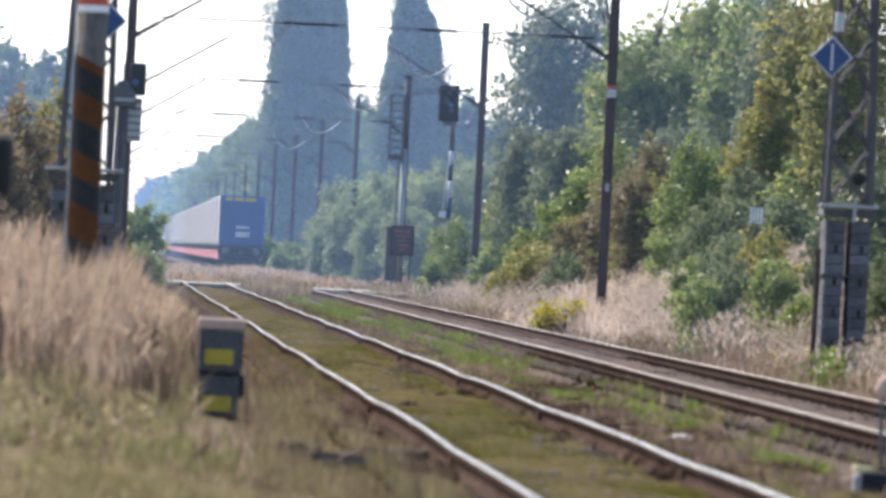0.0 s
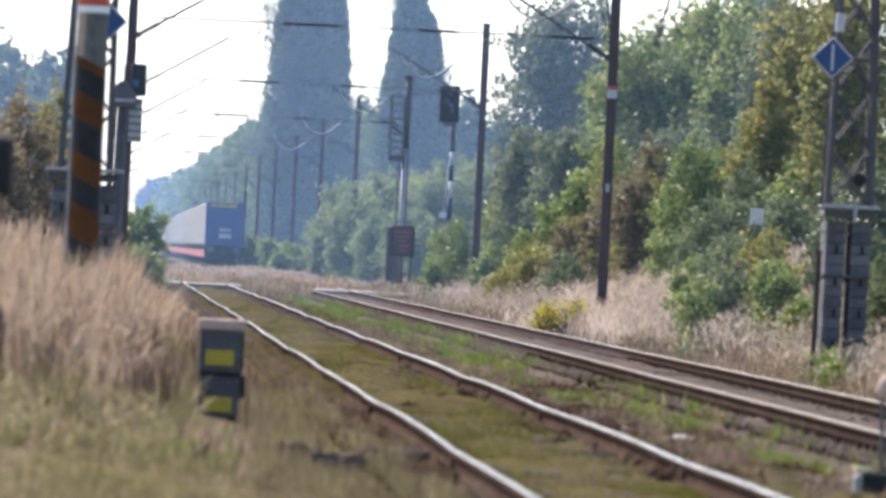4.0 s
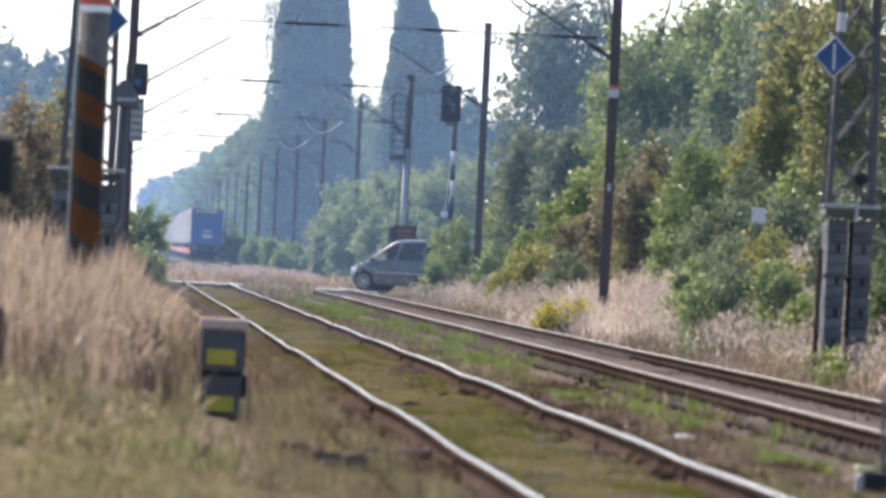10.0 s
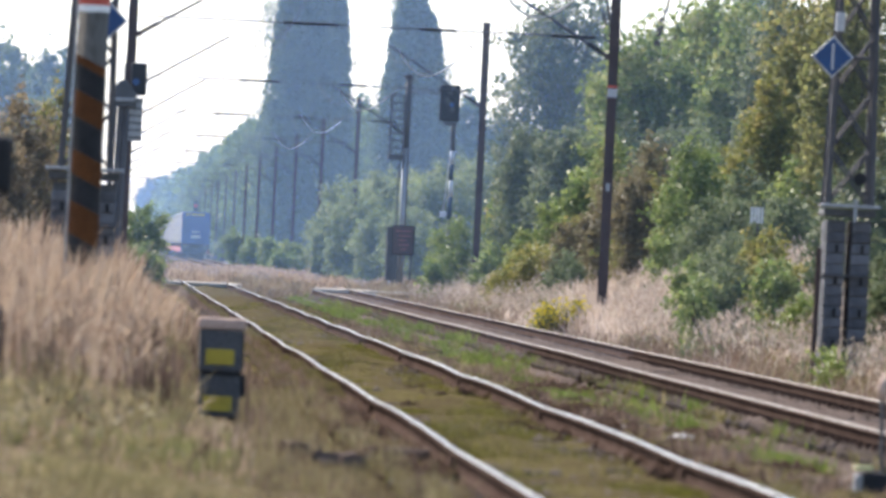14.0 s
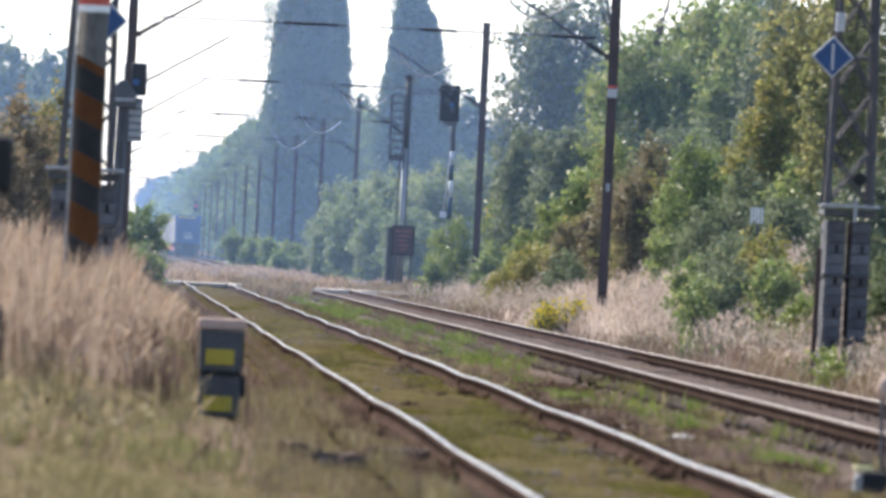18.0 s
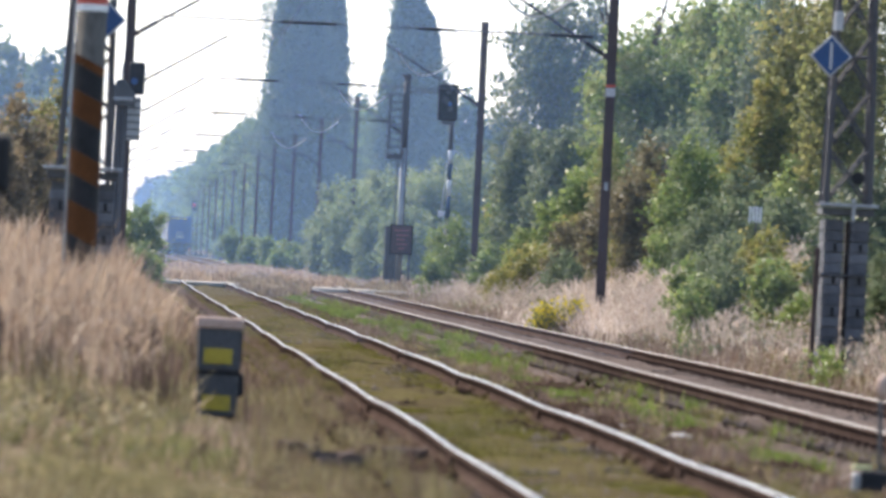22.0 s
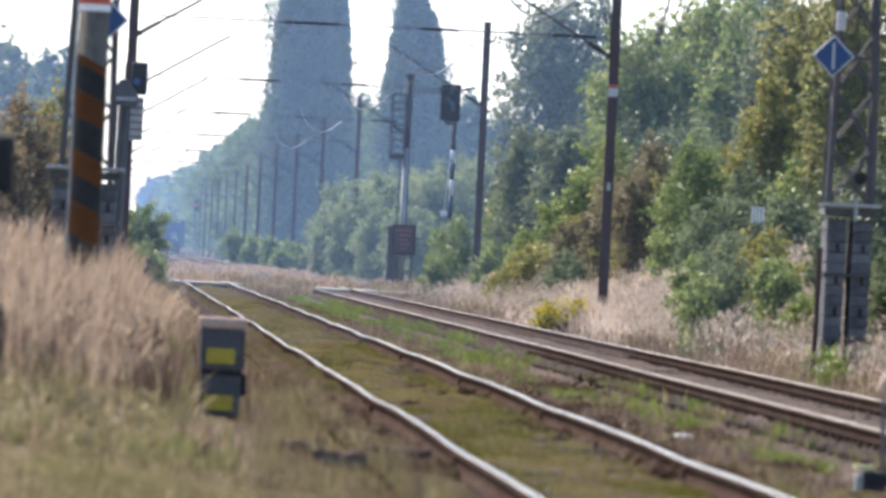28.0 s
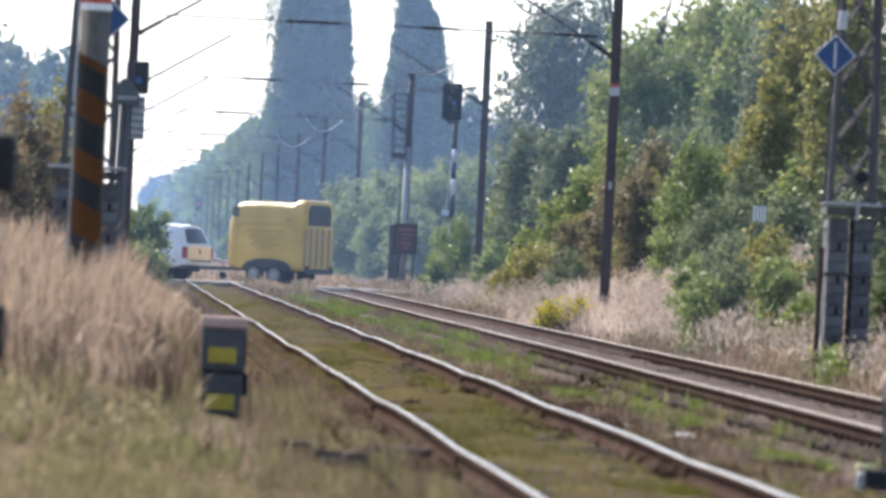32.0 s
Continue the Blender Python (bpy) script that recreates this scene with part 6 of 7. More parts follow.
def car(name, label, body, L, W, top, bottom, plan, lines, kinds, rail, roof_w, axles, r, tail, lamp, seats, seams, handles, glasses, rails=False, bulge=0.12, spokes=7, rim=None):
    """A shell drawn over cross-sections. top, bottom: (x, z) of the belt or bonnet and of the sill; plan: (x, share of the half width);
    lines: the cabin's pillar lines from front to rear, (x at the belt, x at the roof); kinds: what lies between them; rail: (x, z) of the roof's edge."""
    t = thing(name, (0, 0, 0), label, "car", "vehicles on the road")
    fit = lambda pts: (lambda x: float(np.interp(x, [q[0] for q in pts], [q[1] for q in pts])))
    topz, botz, share_w, railz = fit(top), fit(bottom), fit(plan), fit(rail)
    hw = lambda x: W / 2 * share_w(x)
    R = r + 0.065
    x0, x1 = top[0][0], top[-1][0]

    def low(x):
        z = botz(x)
        for a in axles:
            if abs(x - a) < R:
                z = max(z, r + math.sqrt(R * R - (x - a) ** 2))
        return z

    def side(x, z):
        p = min(1, max(0, (z - botz(x)) / max(0.05, topz(x) - botz(x))))
        return hw(x) * (1 - (0.06 * (1 - p / 0.5) ** 2 if p < 0.5 else 0.055 * ((p - 0.5) / 0.5) ** 2))

    xs = sorted(set([round(v, 4) for v in np.linspace(x0, x1, 64)] + [round(a + R * math.cos(q * math.pi / 14), 4) for a in axles for q in range(15)] + [q[0] for q in top] + [lines[0][0], lines[-1][0]]))
    bm = bmesh.new()
    K, D = 9, 8
    rows = []
    for x in xs:
        zl, zt = low(x), topz(x)
        half = []
        for k in range(K):
            z = zl + (zt - zl) * k / (K - 1)
            half.append((side(x, z), z))
        ys = half[-1][0]
        for k in range(1, D + 1):
            s = 1 - k / D
            half.append((ys * s, zt + 0.045 * min(1, (zt - zl) * 3) * (1 - s ** 3)))
        ring = [bm.verts.new((x, y, z)) for y, z in half] + [bm.verts.new((x, -y, z)) for y, z in half[-2::-1]]
        rows.append(ring)
    n = len(rows[0])
    for i in range(len(xs) - 1):
        open_top = lines[-1][0] - 0.001 <= xs[i] and xs[i + 1] <= lines[0][0] + 0.001
        for j in range(n - 1):
            if open_top and K - 1 <= j < n - K:
                continue
            bm.faces.new((rows[i][j], rows[i + 1][j], rows[i + 1][j + 1], rows[i][j + 1]))
    bm.faces.new(rows[0]), bm.faces.new(rows[-1][::-1])
    part("body", bm, body, t, smooth=True)
    # cabin
    wt = lambda x: roof_w * (1 - 0.06 * ((x - (lines[0][1] + lines[-1][1]) / 2) / 1.6) ** 2)

    def at(xb, xt, v):
        zb, zt = topz(xb), railz(xt)
        yb = side(xb, zb)
        return xb + (xt - xb) * v, yb + (wt(xt) - yb) * v + 0.035 * math.sin(math.pi * v), zb + (zt - zb) * v

    def skin(s, la, lb, v0=0.0, v1=1.0, out=0.0):
        def f(u, v):
            v = v0 + (v1 - v0) * v
            x, y, z = at(la[0] + (lb[0] - la[0]) * u, la[1] + (lb[1] - la[1]) * u, v)
            return (x, s * (y + out), z)
        return f

    def screen(line, b, s0, s1, v0, v1):
        def f(u, v):
            s, vv = s0 + (s1 - s0) * u, v0 + (v1 - v0) * v
            x, y, z = at(*line, vv)
            return (x + b * (1 - s * s), s * y, z + (0.05 * vv) * (1 - s * s))
        return f

    cab = bmesh.new()
    gi = 0
    for k, kind in enumerate(kinds):
        for s in (-1, 1):
            if kind == "window":
                part("side_window", patch(skin(s, lines[k], lines[k + 1], 0.06, 0.9), 5, 5), glasses[min(gi, len(glasses) - 1)], t, smooth=True)
                for a, b in ((0.0, 0.06), (0.9, 1.0)):
                    patch(skin(s, lines[k], lines[k + 1], a, b), 5, 1, cab)
            else:
                patch(skin(s, lines[k], lines[k + 1]), 4, 6, cab)
        gi += kind == "window"
    part("windscreen", patch(screen(lines[0], bulge, -0.95, 0.95, 0.0, 0.96), 10, 6), M_CLEARPANE, t, smooth=True)
    part("rear_window", patch(screen(lines[-1], -0.06, -0.86, 0.86, 0.1, 0.88), 10, 6), glasses[-1], t, smooth=True)
    for ln, b, e, v0, v1 in ((lines[0], bulge, 0.95, 0.0, 0.96), (lines[-1], -0.06, 0.86, 0.1, 0.88)):
        for s0, s1 in ((-1, -e), (e, 1)):
            patch(screen(ln, b, s0, s1, 0, 1), 1, 6, cab)
        for a, c in ((0, v0), (v1, 1)):
            if c > a:
                patch(screen(ln, b, -e, e, a, c), 10, 1, cab)
    xf, xr = lines[0][1], lines[-1][1]

    def roof(u, v):
        s = -1 + 2 * u
        x = xr + (xf - xr) * v
        return (x + (1 - s * s) * (bulge * v - 0.06 * (1 - v)), s * wt(x), railz(x) + 0.05 * (1 - s * s) ** 0.7)

    patch(roof, 14, 14, cab)
    bmesh.ops.remove_doubles(cab, verts=cab.verts, dist=0.002)
    part("cabin", cab, body, t, smooth=True)
    # inside and below
    xa, xb = lines[-1][0] + 0.1, lines[0][0] - 0.05
    mid = [x for x in np.linspace(xa, xb, 10)]
    part("interior_tub", prism([(xa, 0.42), (xb, 0.42)] + [(x, topz(x) - 0.06) for x in mid[::-1]], -W / 2 + 0.14, W / 2 - 0.14), M_SEAT, t, "dark cloth interior")
    for sx in seats:
        for s in (-0.36, 0.36):
            part("seat_back", box((sx, s, topz(sx) + 0.04), (0.14, 0.44, 0.4), 0.05), M_SEAT, t)
            part("headrest", box((sx - 0.03, s, topz(sx) + 0.33), (0.09, 0.24, 0.15), 0.035), M_SEAT, t)
    part("steering_wheel", chain([(lines[0][0] - 0.6 + 0.06 * math.sin(a), 0.36 + 0.18 * math.cos(a), topz(0.5) + 0.04 + 0.17 * math.sin(a)) for a in (2 * math.pi * q / 12 for q in range(13))], 0.014), M_TRIM, t)
    part("underbody", box(((axles[0] + axles[1]) / 2, 0, botz(0) + 0.12), (L * 0.86, W * 0.7, 0.24), 0.04), M_BLACK, t)
    for a in axles:
        for s in (-1, 1):
            wheel(t, a, s * (hw(a) - 0.125), r, 0.21, spokes, rim)
            part("wheel_well", rod((a, s * (W / 2 - 0.46), r), (a, s * (W / 2 - 0.27), r), R, R, 22), M_BLACK, t)
    for s in (-1, 1):
        part("tail_lamp", box((-L / 2 + tail[0], s * (hw(-L / 2 + 0.1) - 0.06), tail[1]), tail[2], 0.03), M_TAIL, t, "red tail lamp")
        part("headlamp", box((x1 - lamp[0], s * (hw(x1 - lamp[0]) - 0.1), lamp[1]), (0.3, 0.24, 0.14), 0.05), M_HEADLAMP, t, "clear headlamp")
        mx = lines[0][0] - 0.34
        part("mirror", box((mx, s * (W / 2 + 0.075), topz(mx) + 0.07), (0.11, 0.19, 0.14), 0.045), body, t)
        part("mirror_glass", box((mx - 0.06, s * (W / 2 + 0.08), topz(mx) + 0.07), (0.006, 0.15, 0.1), 0.002), M_GLASS, t)
        for hx in handles:
            zz_ = topz(hx) - 0.13
            part("door_handle", box((hx, s * (side(hx, zz_) + 0.008), zz_), (0.19, 0.03, 0.032), 0.01), body, t)
        for hx in seams:
            za, zc = max(botz(hx) + 0.03, low(hx) + 0.01), topz(hx)
            part("door_seam", patch(lambda u, v: (hx + 0.012 * (u - 0.5), s * (side(hx, za + (zc - za) * v) + 0.002), za + (zc - za) * v), 1, 6), M_TRIM, t)
        xa_, xb_ = axles[0] + R + 0.05, axles[1] - R - 0.05
        part("sill_trim", patch(lambda u, v: (xa_ + (xb_ - xa_) * u, s * (side(xa_ + (xb_ - xa_) * u, botz(0) + 0.09 * v) + 0.004), botz(0) + 0.09 * v), 8, 2), M_TRIM, t, "black sill strip")
        if rails:
            part("roof_rail", chain([(x, s * (wt(x) - 0.05), railz(x) + 0.045) for x in np.linspace(xr + 0.15, xf - 0.25, 8)], 0.018), M_TRIM, t)
    part("rear_bumper", box((-L / 2 + 0.05, 0, botz(-L / 2 + 0.2) + 0.16), (0.18, W * 0.92, 0.24), 0.06), body, t)
    part("bumper_strip", box((-L / 2 - 0.04, 0, botz(-L / 2 + 0.2) + 0.2), (0.03, W * 0.8, 0.05), 0.012), M_TRIM, t)
    part("number_plate", box((-L / 2 - 0.012, 0, tail[1] - 0.06), (0.02, 0.5, 0.11), 0.003), M_PLATE, t, "plain pale plate")
    rx_, ry_, rz_ = at(*lines[-1], 0.15)
    part("rear_wiper", rod((rx_ - 0.09, 0.0, rz_), (rx_ - 0.05, 0.4, rz_ + 0.08), 0.012), M_TRIM, t)
    part("antenna", rod((xr + 0.4, 0, railz(xr + 0.4) + 0.04), (xr + 0.25, 0, railz(xr + 0.4) + 0.2), 0.008), M_TRIM, t)
    return t, side, at


hatch, _, _ = car(
    "hatchback", "dark green-blue hatchback crossing the railway", paint("dark_teal_paint", (0.004, 0.013, 0.019), 0.3, coat=0.1), 3.7, 1.68,
    [(-1.84, 0.8), (-1.8, 0.92), (-1.0, 0.93), (0.6, 0.9), (0.95, 0.88), (1.35, 0.8), (1.6, 0.71), (1.75, 0.6), (1.8, 0.5)],
    [(-1.84, 0.38), (-1.7, 0.25), (-1.2, 0.2), (1.3, 0.2), (1.6, 0.22), (1.8, 0.34)],
    [(-1.84, 0.86), (-1.7, 0.94), (-1.3, 1.0), (1.0, 1.0), (1.4, 0.93), (1.65, 0.8), (1.8, 0.6)],
    [(0.92, 0.3), (0.8, 0.2), (-0.05, -0.1), (-0.13, -0.18), (-1.0, -0.92), (-1.12, -1.02), (-1.5, -1.28), (-1.78, -1.42)],
    ["pillar", "window", "pillar", "window", "pillar", "window", "pillar"],
    [(-1.42, 1.3), (-1.0, 1.37), (-0.3, 1.39), (0.1, 1.36), (0.3, 1.31)], 0.57, (-1.13, 1.12), 0.29, (0.1, 0.83, (0.2, 0.2, 0.3)), (0.2, 0.63),
    (0.1, -0.75), (0.72, -0.12, -1.0), (0.05, -0.82), [M_CLEARPANE, M_CLEARPANE, M_DARKPANE], rim=M_GREYRIM)
van, _, _ = car(
    "people_carrier", "silver-grey people carrier crossing the railway", paint("grey_metallic_paint", (0.07, 0.072, 0.092), 0.28, 0.2), 4.4, 1.81,
    [(-2.18, 0.82), (-2.14, 1.06), (-1.2, 1.06), (0.6, 1.02), (1.3, 0.98), (1.7, 0.88), (1.95, 0.76), (2.06, 0.62), (2.1, 0.52)],
    [(-2.18, 0.42), (-2.05, 0.27), (-1.5, 0.23), (1.6, 0.23), (1.9, 0.26), (2.1, 0.36)],
    [(-2.18, 0.88), (-2.0, 0.96), (-1.5, 1.0), (1.3, 1.0), (1.75, 0.92), (1.98, 0.78), (2.1, 0.6)],
    [(1.5, 0.6), (1.2, 0.46), (0.32, 0.22), (0.22, 0.12), (-0.72, -0.74), (-0.8, -0.82), (-1.68, -1.64), (-1.76, -1.72), (-1.98, -1.84), (-2.12, -1.93)],
    ["pillar", "window", "pillar", "window", "pillar", "window", "pillar", "window", "pillar"],
    [(-1.93, 1.64), (-1.6, 1.7), (-0.8, 1.75), (0.1, 1.73), (0.4, 1.68), (0.6, 1.61)], 0.62, (-1.36, 1.47), 0.335, (0.09, 0.96, (0.2, 0.2, 0.34)), (0.24, 0.7),
    (0.25, -0.6, -1.35), (1.2, 0.27, -0.76), (0.45, -0.55), [M_CLEARPANE, M_DARKPANE, M_DARKPANE, M_DARKPANE, M_DARKPANE], True, 0.16)
pick, pick_side, pick_at = car(
    "pickup_truck", "white double-cab pickup with canopy towing a trailer", paint("white_car_paint", (0.56, 0.57, 0.61)), 5.1, 1.94,
    [(-2.56, 0.98), (-2.53, 1.2), (0.0, 1.2), (1.1, 1.17), (1.6, 1.13), (1.95, 1.06), (2.12, 0.96), (2.2, 0.8), (2.22, 0.7)],
    [(-2.56, 0.62), (-2.4, 0.5), (-1.9, 0.42), (1.7, 0.4), (2.0, 0.43), (2.22, 0.52)],
    [(-2.56, 0.92), (-2.4, 0.97), (-1.9, 1.0), (1.6, 1.0), (1.9, 0.95), (2.1, 0.84), (2.22, 0.66)],
    [(1.3, 0.6), (1.08, 0.46), (0.12, 0.06), (0.04, -0.02), (-0.82, -0.72), (-0.92, -0.82), (-2.5, -2.22)],
    ["pillar", "window", "pillar", "window", "pillar", "canopy"],
    [(-2.22, 1.8), (-1.8, 1.84), (-0.6, 1.84), (0.3, 1.8), (0.6, 1.74)], 0.66, (-1.48, 1.52), 0.385, (0.05, 0.96, (0.14, 0.18, 0.4)), (0.2, 0.9),
    (0.1, -0.7), (1.1, 0.08, -0.86), (0.25, -0.66), [M_CLEARPANE, M_DARKPANE, M_DARKPANE], spokes=6)
horse = [(0.0, 0.0), (0.1, 0.02), (0.2, 0.06), (0.27, 0.16), (0.36, 0.14), (0.38, 0.18), (0.28, 0.27), (0.22, 0.26), (0.12, 0.15), (-0.1, 0.13), (-0.22, 0.14), (-0.4, 0.12), (-0.24, 0.09), (-0.2, 0.02), (-0.3, -0.06), (-0.28, -0.12), (-0.16, -0.02), (-0.08, 0.0)]
for s in (-1, 1):
    bm = bmesh.new()
    f = bm.faces.new([bm.verts.new((-1.62 + u * 0.95, s * (pick_at(-1.62, -1.5, (1.48 + v * 0.95 - 1.2) / 0.64)[1] + 0.012), 1.48 + v * 0.95)) for u, v in horse])
    for u, v in ((-0.12, -0.02), (0.16, 0.0)):
        box((-1.62 + u, s * (pick_at(-1.62, -1.5, 0.4)[1] + 0.01), 1.46), (0.035, 0.01, 0.16), bm=bm, m=None)
    part("side_emblem", bm, M_DARKGREY, pick, "plain dark emblem shape")
part("tailgate", box((-2.565, 0, 0.93), (0.05, 1.56, 0.46), 0.02), surf("cream_tailgate", (0.62, 0.5, 0.32), (0.7, 0.58, 0.4), 3, 0.5, 0.0), pick, "cream tailgate")
part("tailgate_latch", box((-2.6, 0, 1.0), (0.03, 0.1, 0.12), 0.01), M_TRIM, pick)
part("chassis", box((-0.3, 0, 0.42), (4.2, 0.9, 0.2), 0.02), M_BLACK, pick)
part("tow_hitch", rod((-2.5, 0, 0.45), (-2.95, 0, 0.45), 0.035), M_TRIM, pick)
part("reversing_lamp", box((-2.62, 0.72, 0.66), (0.05, 0.14, 0.08), 0.02), M_HEADLAMP, pick)
for s in (-1, 1):
    # flared wheel arches
    for a in (-1.48, 1.52):
        pts = [(a + 0.475 * math.cos(q * math.pi / 12), s * (pick_side(a, 0.7) - 0.006), 0.385 + 0.475 * math.sin(q * math.pi / 12)) for q in range(13)]
        part("arch_flare", chain(pts, 0.035), pick.children[0].data.materials[0], pick)
    # bright strip along the carrier's doors
    part("side_strip", box((0.05, s * 0.912, 0.64), (1.9, 0.018, 0.035), 0.006), M_RIM, van, "bright side strip")

Y_PAINT = surf("trailer_yellow", (0.43, 0.28, 0.062), (0.48, 0.315, 0.075), 0.5, 0.4, 0.02, fine=1.2, coat=0.2)
M_DARKYELLOW = surf("trailer_dark_yellow", (0.28, 0.18, 0.04), (0.34, 0.22, 0.05), 2, 0.6)
M_RAMPBROWN = surf("trailer_ramp_brown", (0.2, 0.14, 0.08), (0.27, 0.19, 0.11), 2, 0.6)
tr = thing("horse_trailer", (0, 0, 0), "yellow two-axle horse trailer with dark rear canopy", "trailer", "vehicles on the road")
bm = bmesh.new()
rows = []
for x, w, top_z, b in ((-1.48, 0.93, 2.86, 0.5), (-1.4, 0.95, 2.93, 0.5), (-1.12, 0.96, 2.92, 0.5), (-1.0, 0.96, 2.83, 0.5), (-0.85, 0.96, 2.81, 0.5), (0.0, 0.96, 2.83, 0.5), (0.9, 0.96, 2.81, 0.5), (1.15, 0.94, 2.76, 0.52), (1.32, 0.9, 2.64, 0.55), (1.43, 0.84, 2.44, 0.58), (1.49, 0.76, 2.16, 0.62), (1.52, 0.7, 1.8, 0.66)):
    top_z -= 0.06
    k = 0.34 if x < 1.2 else 0.5
    half = [(w * 0.97, b), (w, b + 0.12), (w, b + (top_z - k - b) * 0.4), (w, b + (top_z - k - b) * 0.75)] + [(w - k + k * math.cos(a), top_z - k * 0.8 + k * 0.8 * math.sin(a)) for a in (math.pi / 2 * q / 6 for q in range(7))]
    rows.append([bm.verts.new((x, y, z)) for y, z in half] + [bm.verts.new((x, -y, z)) for y, z in half[::-1]])
for A, B2 in zip(rows[:-1], rows[1:]):
    for q in range(len(A)):
        bm.faces.new((A[q], A[(q + 1) % len(A)], B2[(q + 1) % len(A)], B2[q]))
bm.faces.new(rows[0][::-1]), bm.faces.new(rows[-1])
part("body", bm, Y_PAINT, tr, smooth=True)
arched = lambda w, z0, z1, k: [(-w, z0), (w, z0), (w, z1 - k)] + [(w - k + k * math.cos(a), z1 - k + k * math.sin(a)) for a in (math.pi / 2 * q / 5 for q in range(1, 6))] + [(-w + k - k * math.sin(a), z1 - k + k * math.cos(a)) for a in (math.pi / 2 * q / 5 for q in range(0, 6))]
part("rear_frame", prism(arched(0.9, 1.96, 2.79, 0.3), -1.51, -1.46, axis="x"), Y_PAINT, tr, "yellow rear hood")
part("rear_curtain", prism(arched(0.78, 2.02, 2.71, 0.25), -1.53, -1.5, axis="x"), M_DARKGREY, tr, "dark grey canvas curtain")
part("ramp", box((-1.51, 0, 1.27), (0.08, 1.78, 1.42), 0.025), Y_PAINT, tr, "yellow rear ramp")
for q in range(4):
    part("ramp_panel", box((-1.556, -0.63 + q * 0.42, 1.27), (0.02, 0.2, 1.3), 0.006), M_RAMPBROWN, tr, "brown ribbed panel")
part("ramp_badge", box((-1.575, 0.0, 1.62), (0.02, 0.16, 0.1), 0.004), M_SIGNEDGE, tr, "small red and white badge")
part("badge_centre", box((-1.588, 0.0, 1.62), (0.01, 0.09, 0.05), 0.002), M_RED, tr)
for s in (-1, 1):
    part("front_window", box((1.17, s * 0.93, 2.38), (0.26, 0.05, 0.34), 0.02), M_GLASS, tr)
    part("trim_line", chain([(x, s * 0.966, z) for x, z in ((-1.05, 2.0), (0.0, 2.02), (0.8, 2.0), (1.1, 1.9), (1.38, 1.78))], 0.014), M_DARKYELLOW, tr)
    for w, z in ((1.4, 1.78), (1.2, 1.66), (1.3, 1.55), (0.9, 1.44), (1.1, 1.33), (0.6, 1.22)):
        part("lettering_bar", box((-0.02, s * 0.965, z), (w, 0.01, 0.05)), M_DARKYELLOW, tr, "plain dark bar of unreadable writing")
    part("fender", prism([(-1.06, 0.5)] + [(-0.13 + 0.9 * math.cos(a), 0.46 + 0.4 * math.sin(a) ** 0.7) for a in (math.pi * (1 - q / 12) for q in range(1, 12))] + [(0.8, 0.5)], s * 0.98 - 0.16, s * 0.98 + 0.1, bevel=0.015), M_TRIM, tr, "black arched mudguard")
    for x in (-0.5, 0.28):
        wheel(tr, x, s * 1.06, 0.33, 0.2, 9)
    part("tail_lamp", box((-1.56, s * 0.8, 0.62), (0.06, 0.24, 0.1), 0.01), M_TAIL, tr)
    part("side_marker", box((-0.85, s * 0.97, 2.2), (0.1, 0.02, 0.06), 0.006), M_TRIM, tr)
    part("hinge_post", box((-1.5, s * 0.93, 1.2), (0.07, 0.06, 1.3), 0.01), M_RAMPBROWN, tr)
part("bumper", box((-1.56, 0, 0.5), (0.12, 1.9, 0.18), 0.03), M_TRIM, tr)
part("drawbar", rod((1.35, 0, 0.48), (2.75, 0, 0.46), 0.06), M_TRIM, tr)
part("floor_frame", box((0, 0, 0.48), (2.8, 1.7, 0.12), 0.01), M_BLACK, tr)
part("jockey_wheel", rod((2.1, -0.05, 0.22), (2.1, 0.05, 0.22), 0.12), M_TYRE, tr)
part("jockey_post", rod((2.1, 0, 0.28), (2.1, 0, 0.8), 0.03), M_GALV, tr)

# ---- freight train: wagons with loaded road trailers (built along +y, tail at y = 0) ----
M_CURTAIN = surf("pale_curtain", (0.17, 0.165, 0.18), (0.25, 0.24, 0.255), 1.0, 0.7, 0.2, stretch=(1, 1, 0.2))
M_TBLUE = surf("trailer_blue", (0.006, 0.042, 0.17), (0.012, 0.06, 0.23), 1.5, 0.5, 0.05)
M_GOLD = surf("yellow_lettering", (0.45, 0.33, 0.05), (0.55, 0.42, 0.08), 4, 0.6, 0.0)
M_REDPINK = surf("faded_red_frame", (0.4, 0.1, 0.1), (0.5, 0.16, 0.16), 3, 0.7, 0.1)


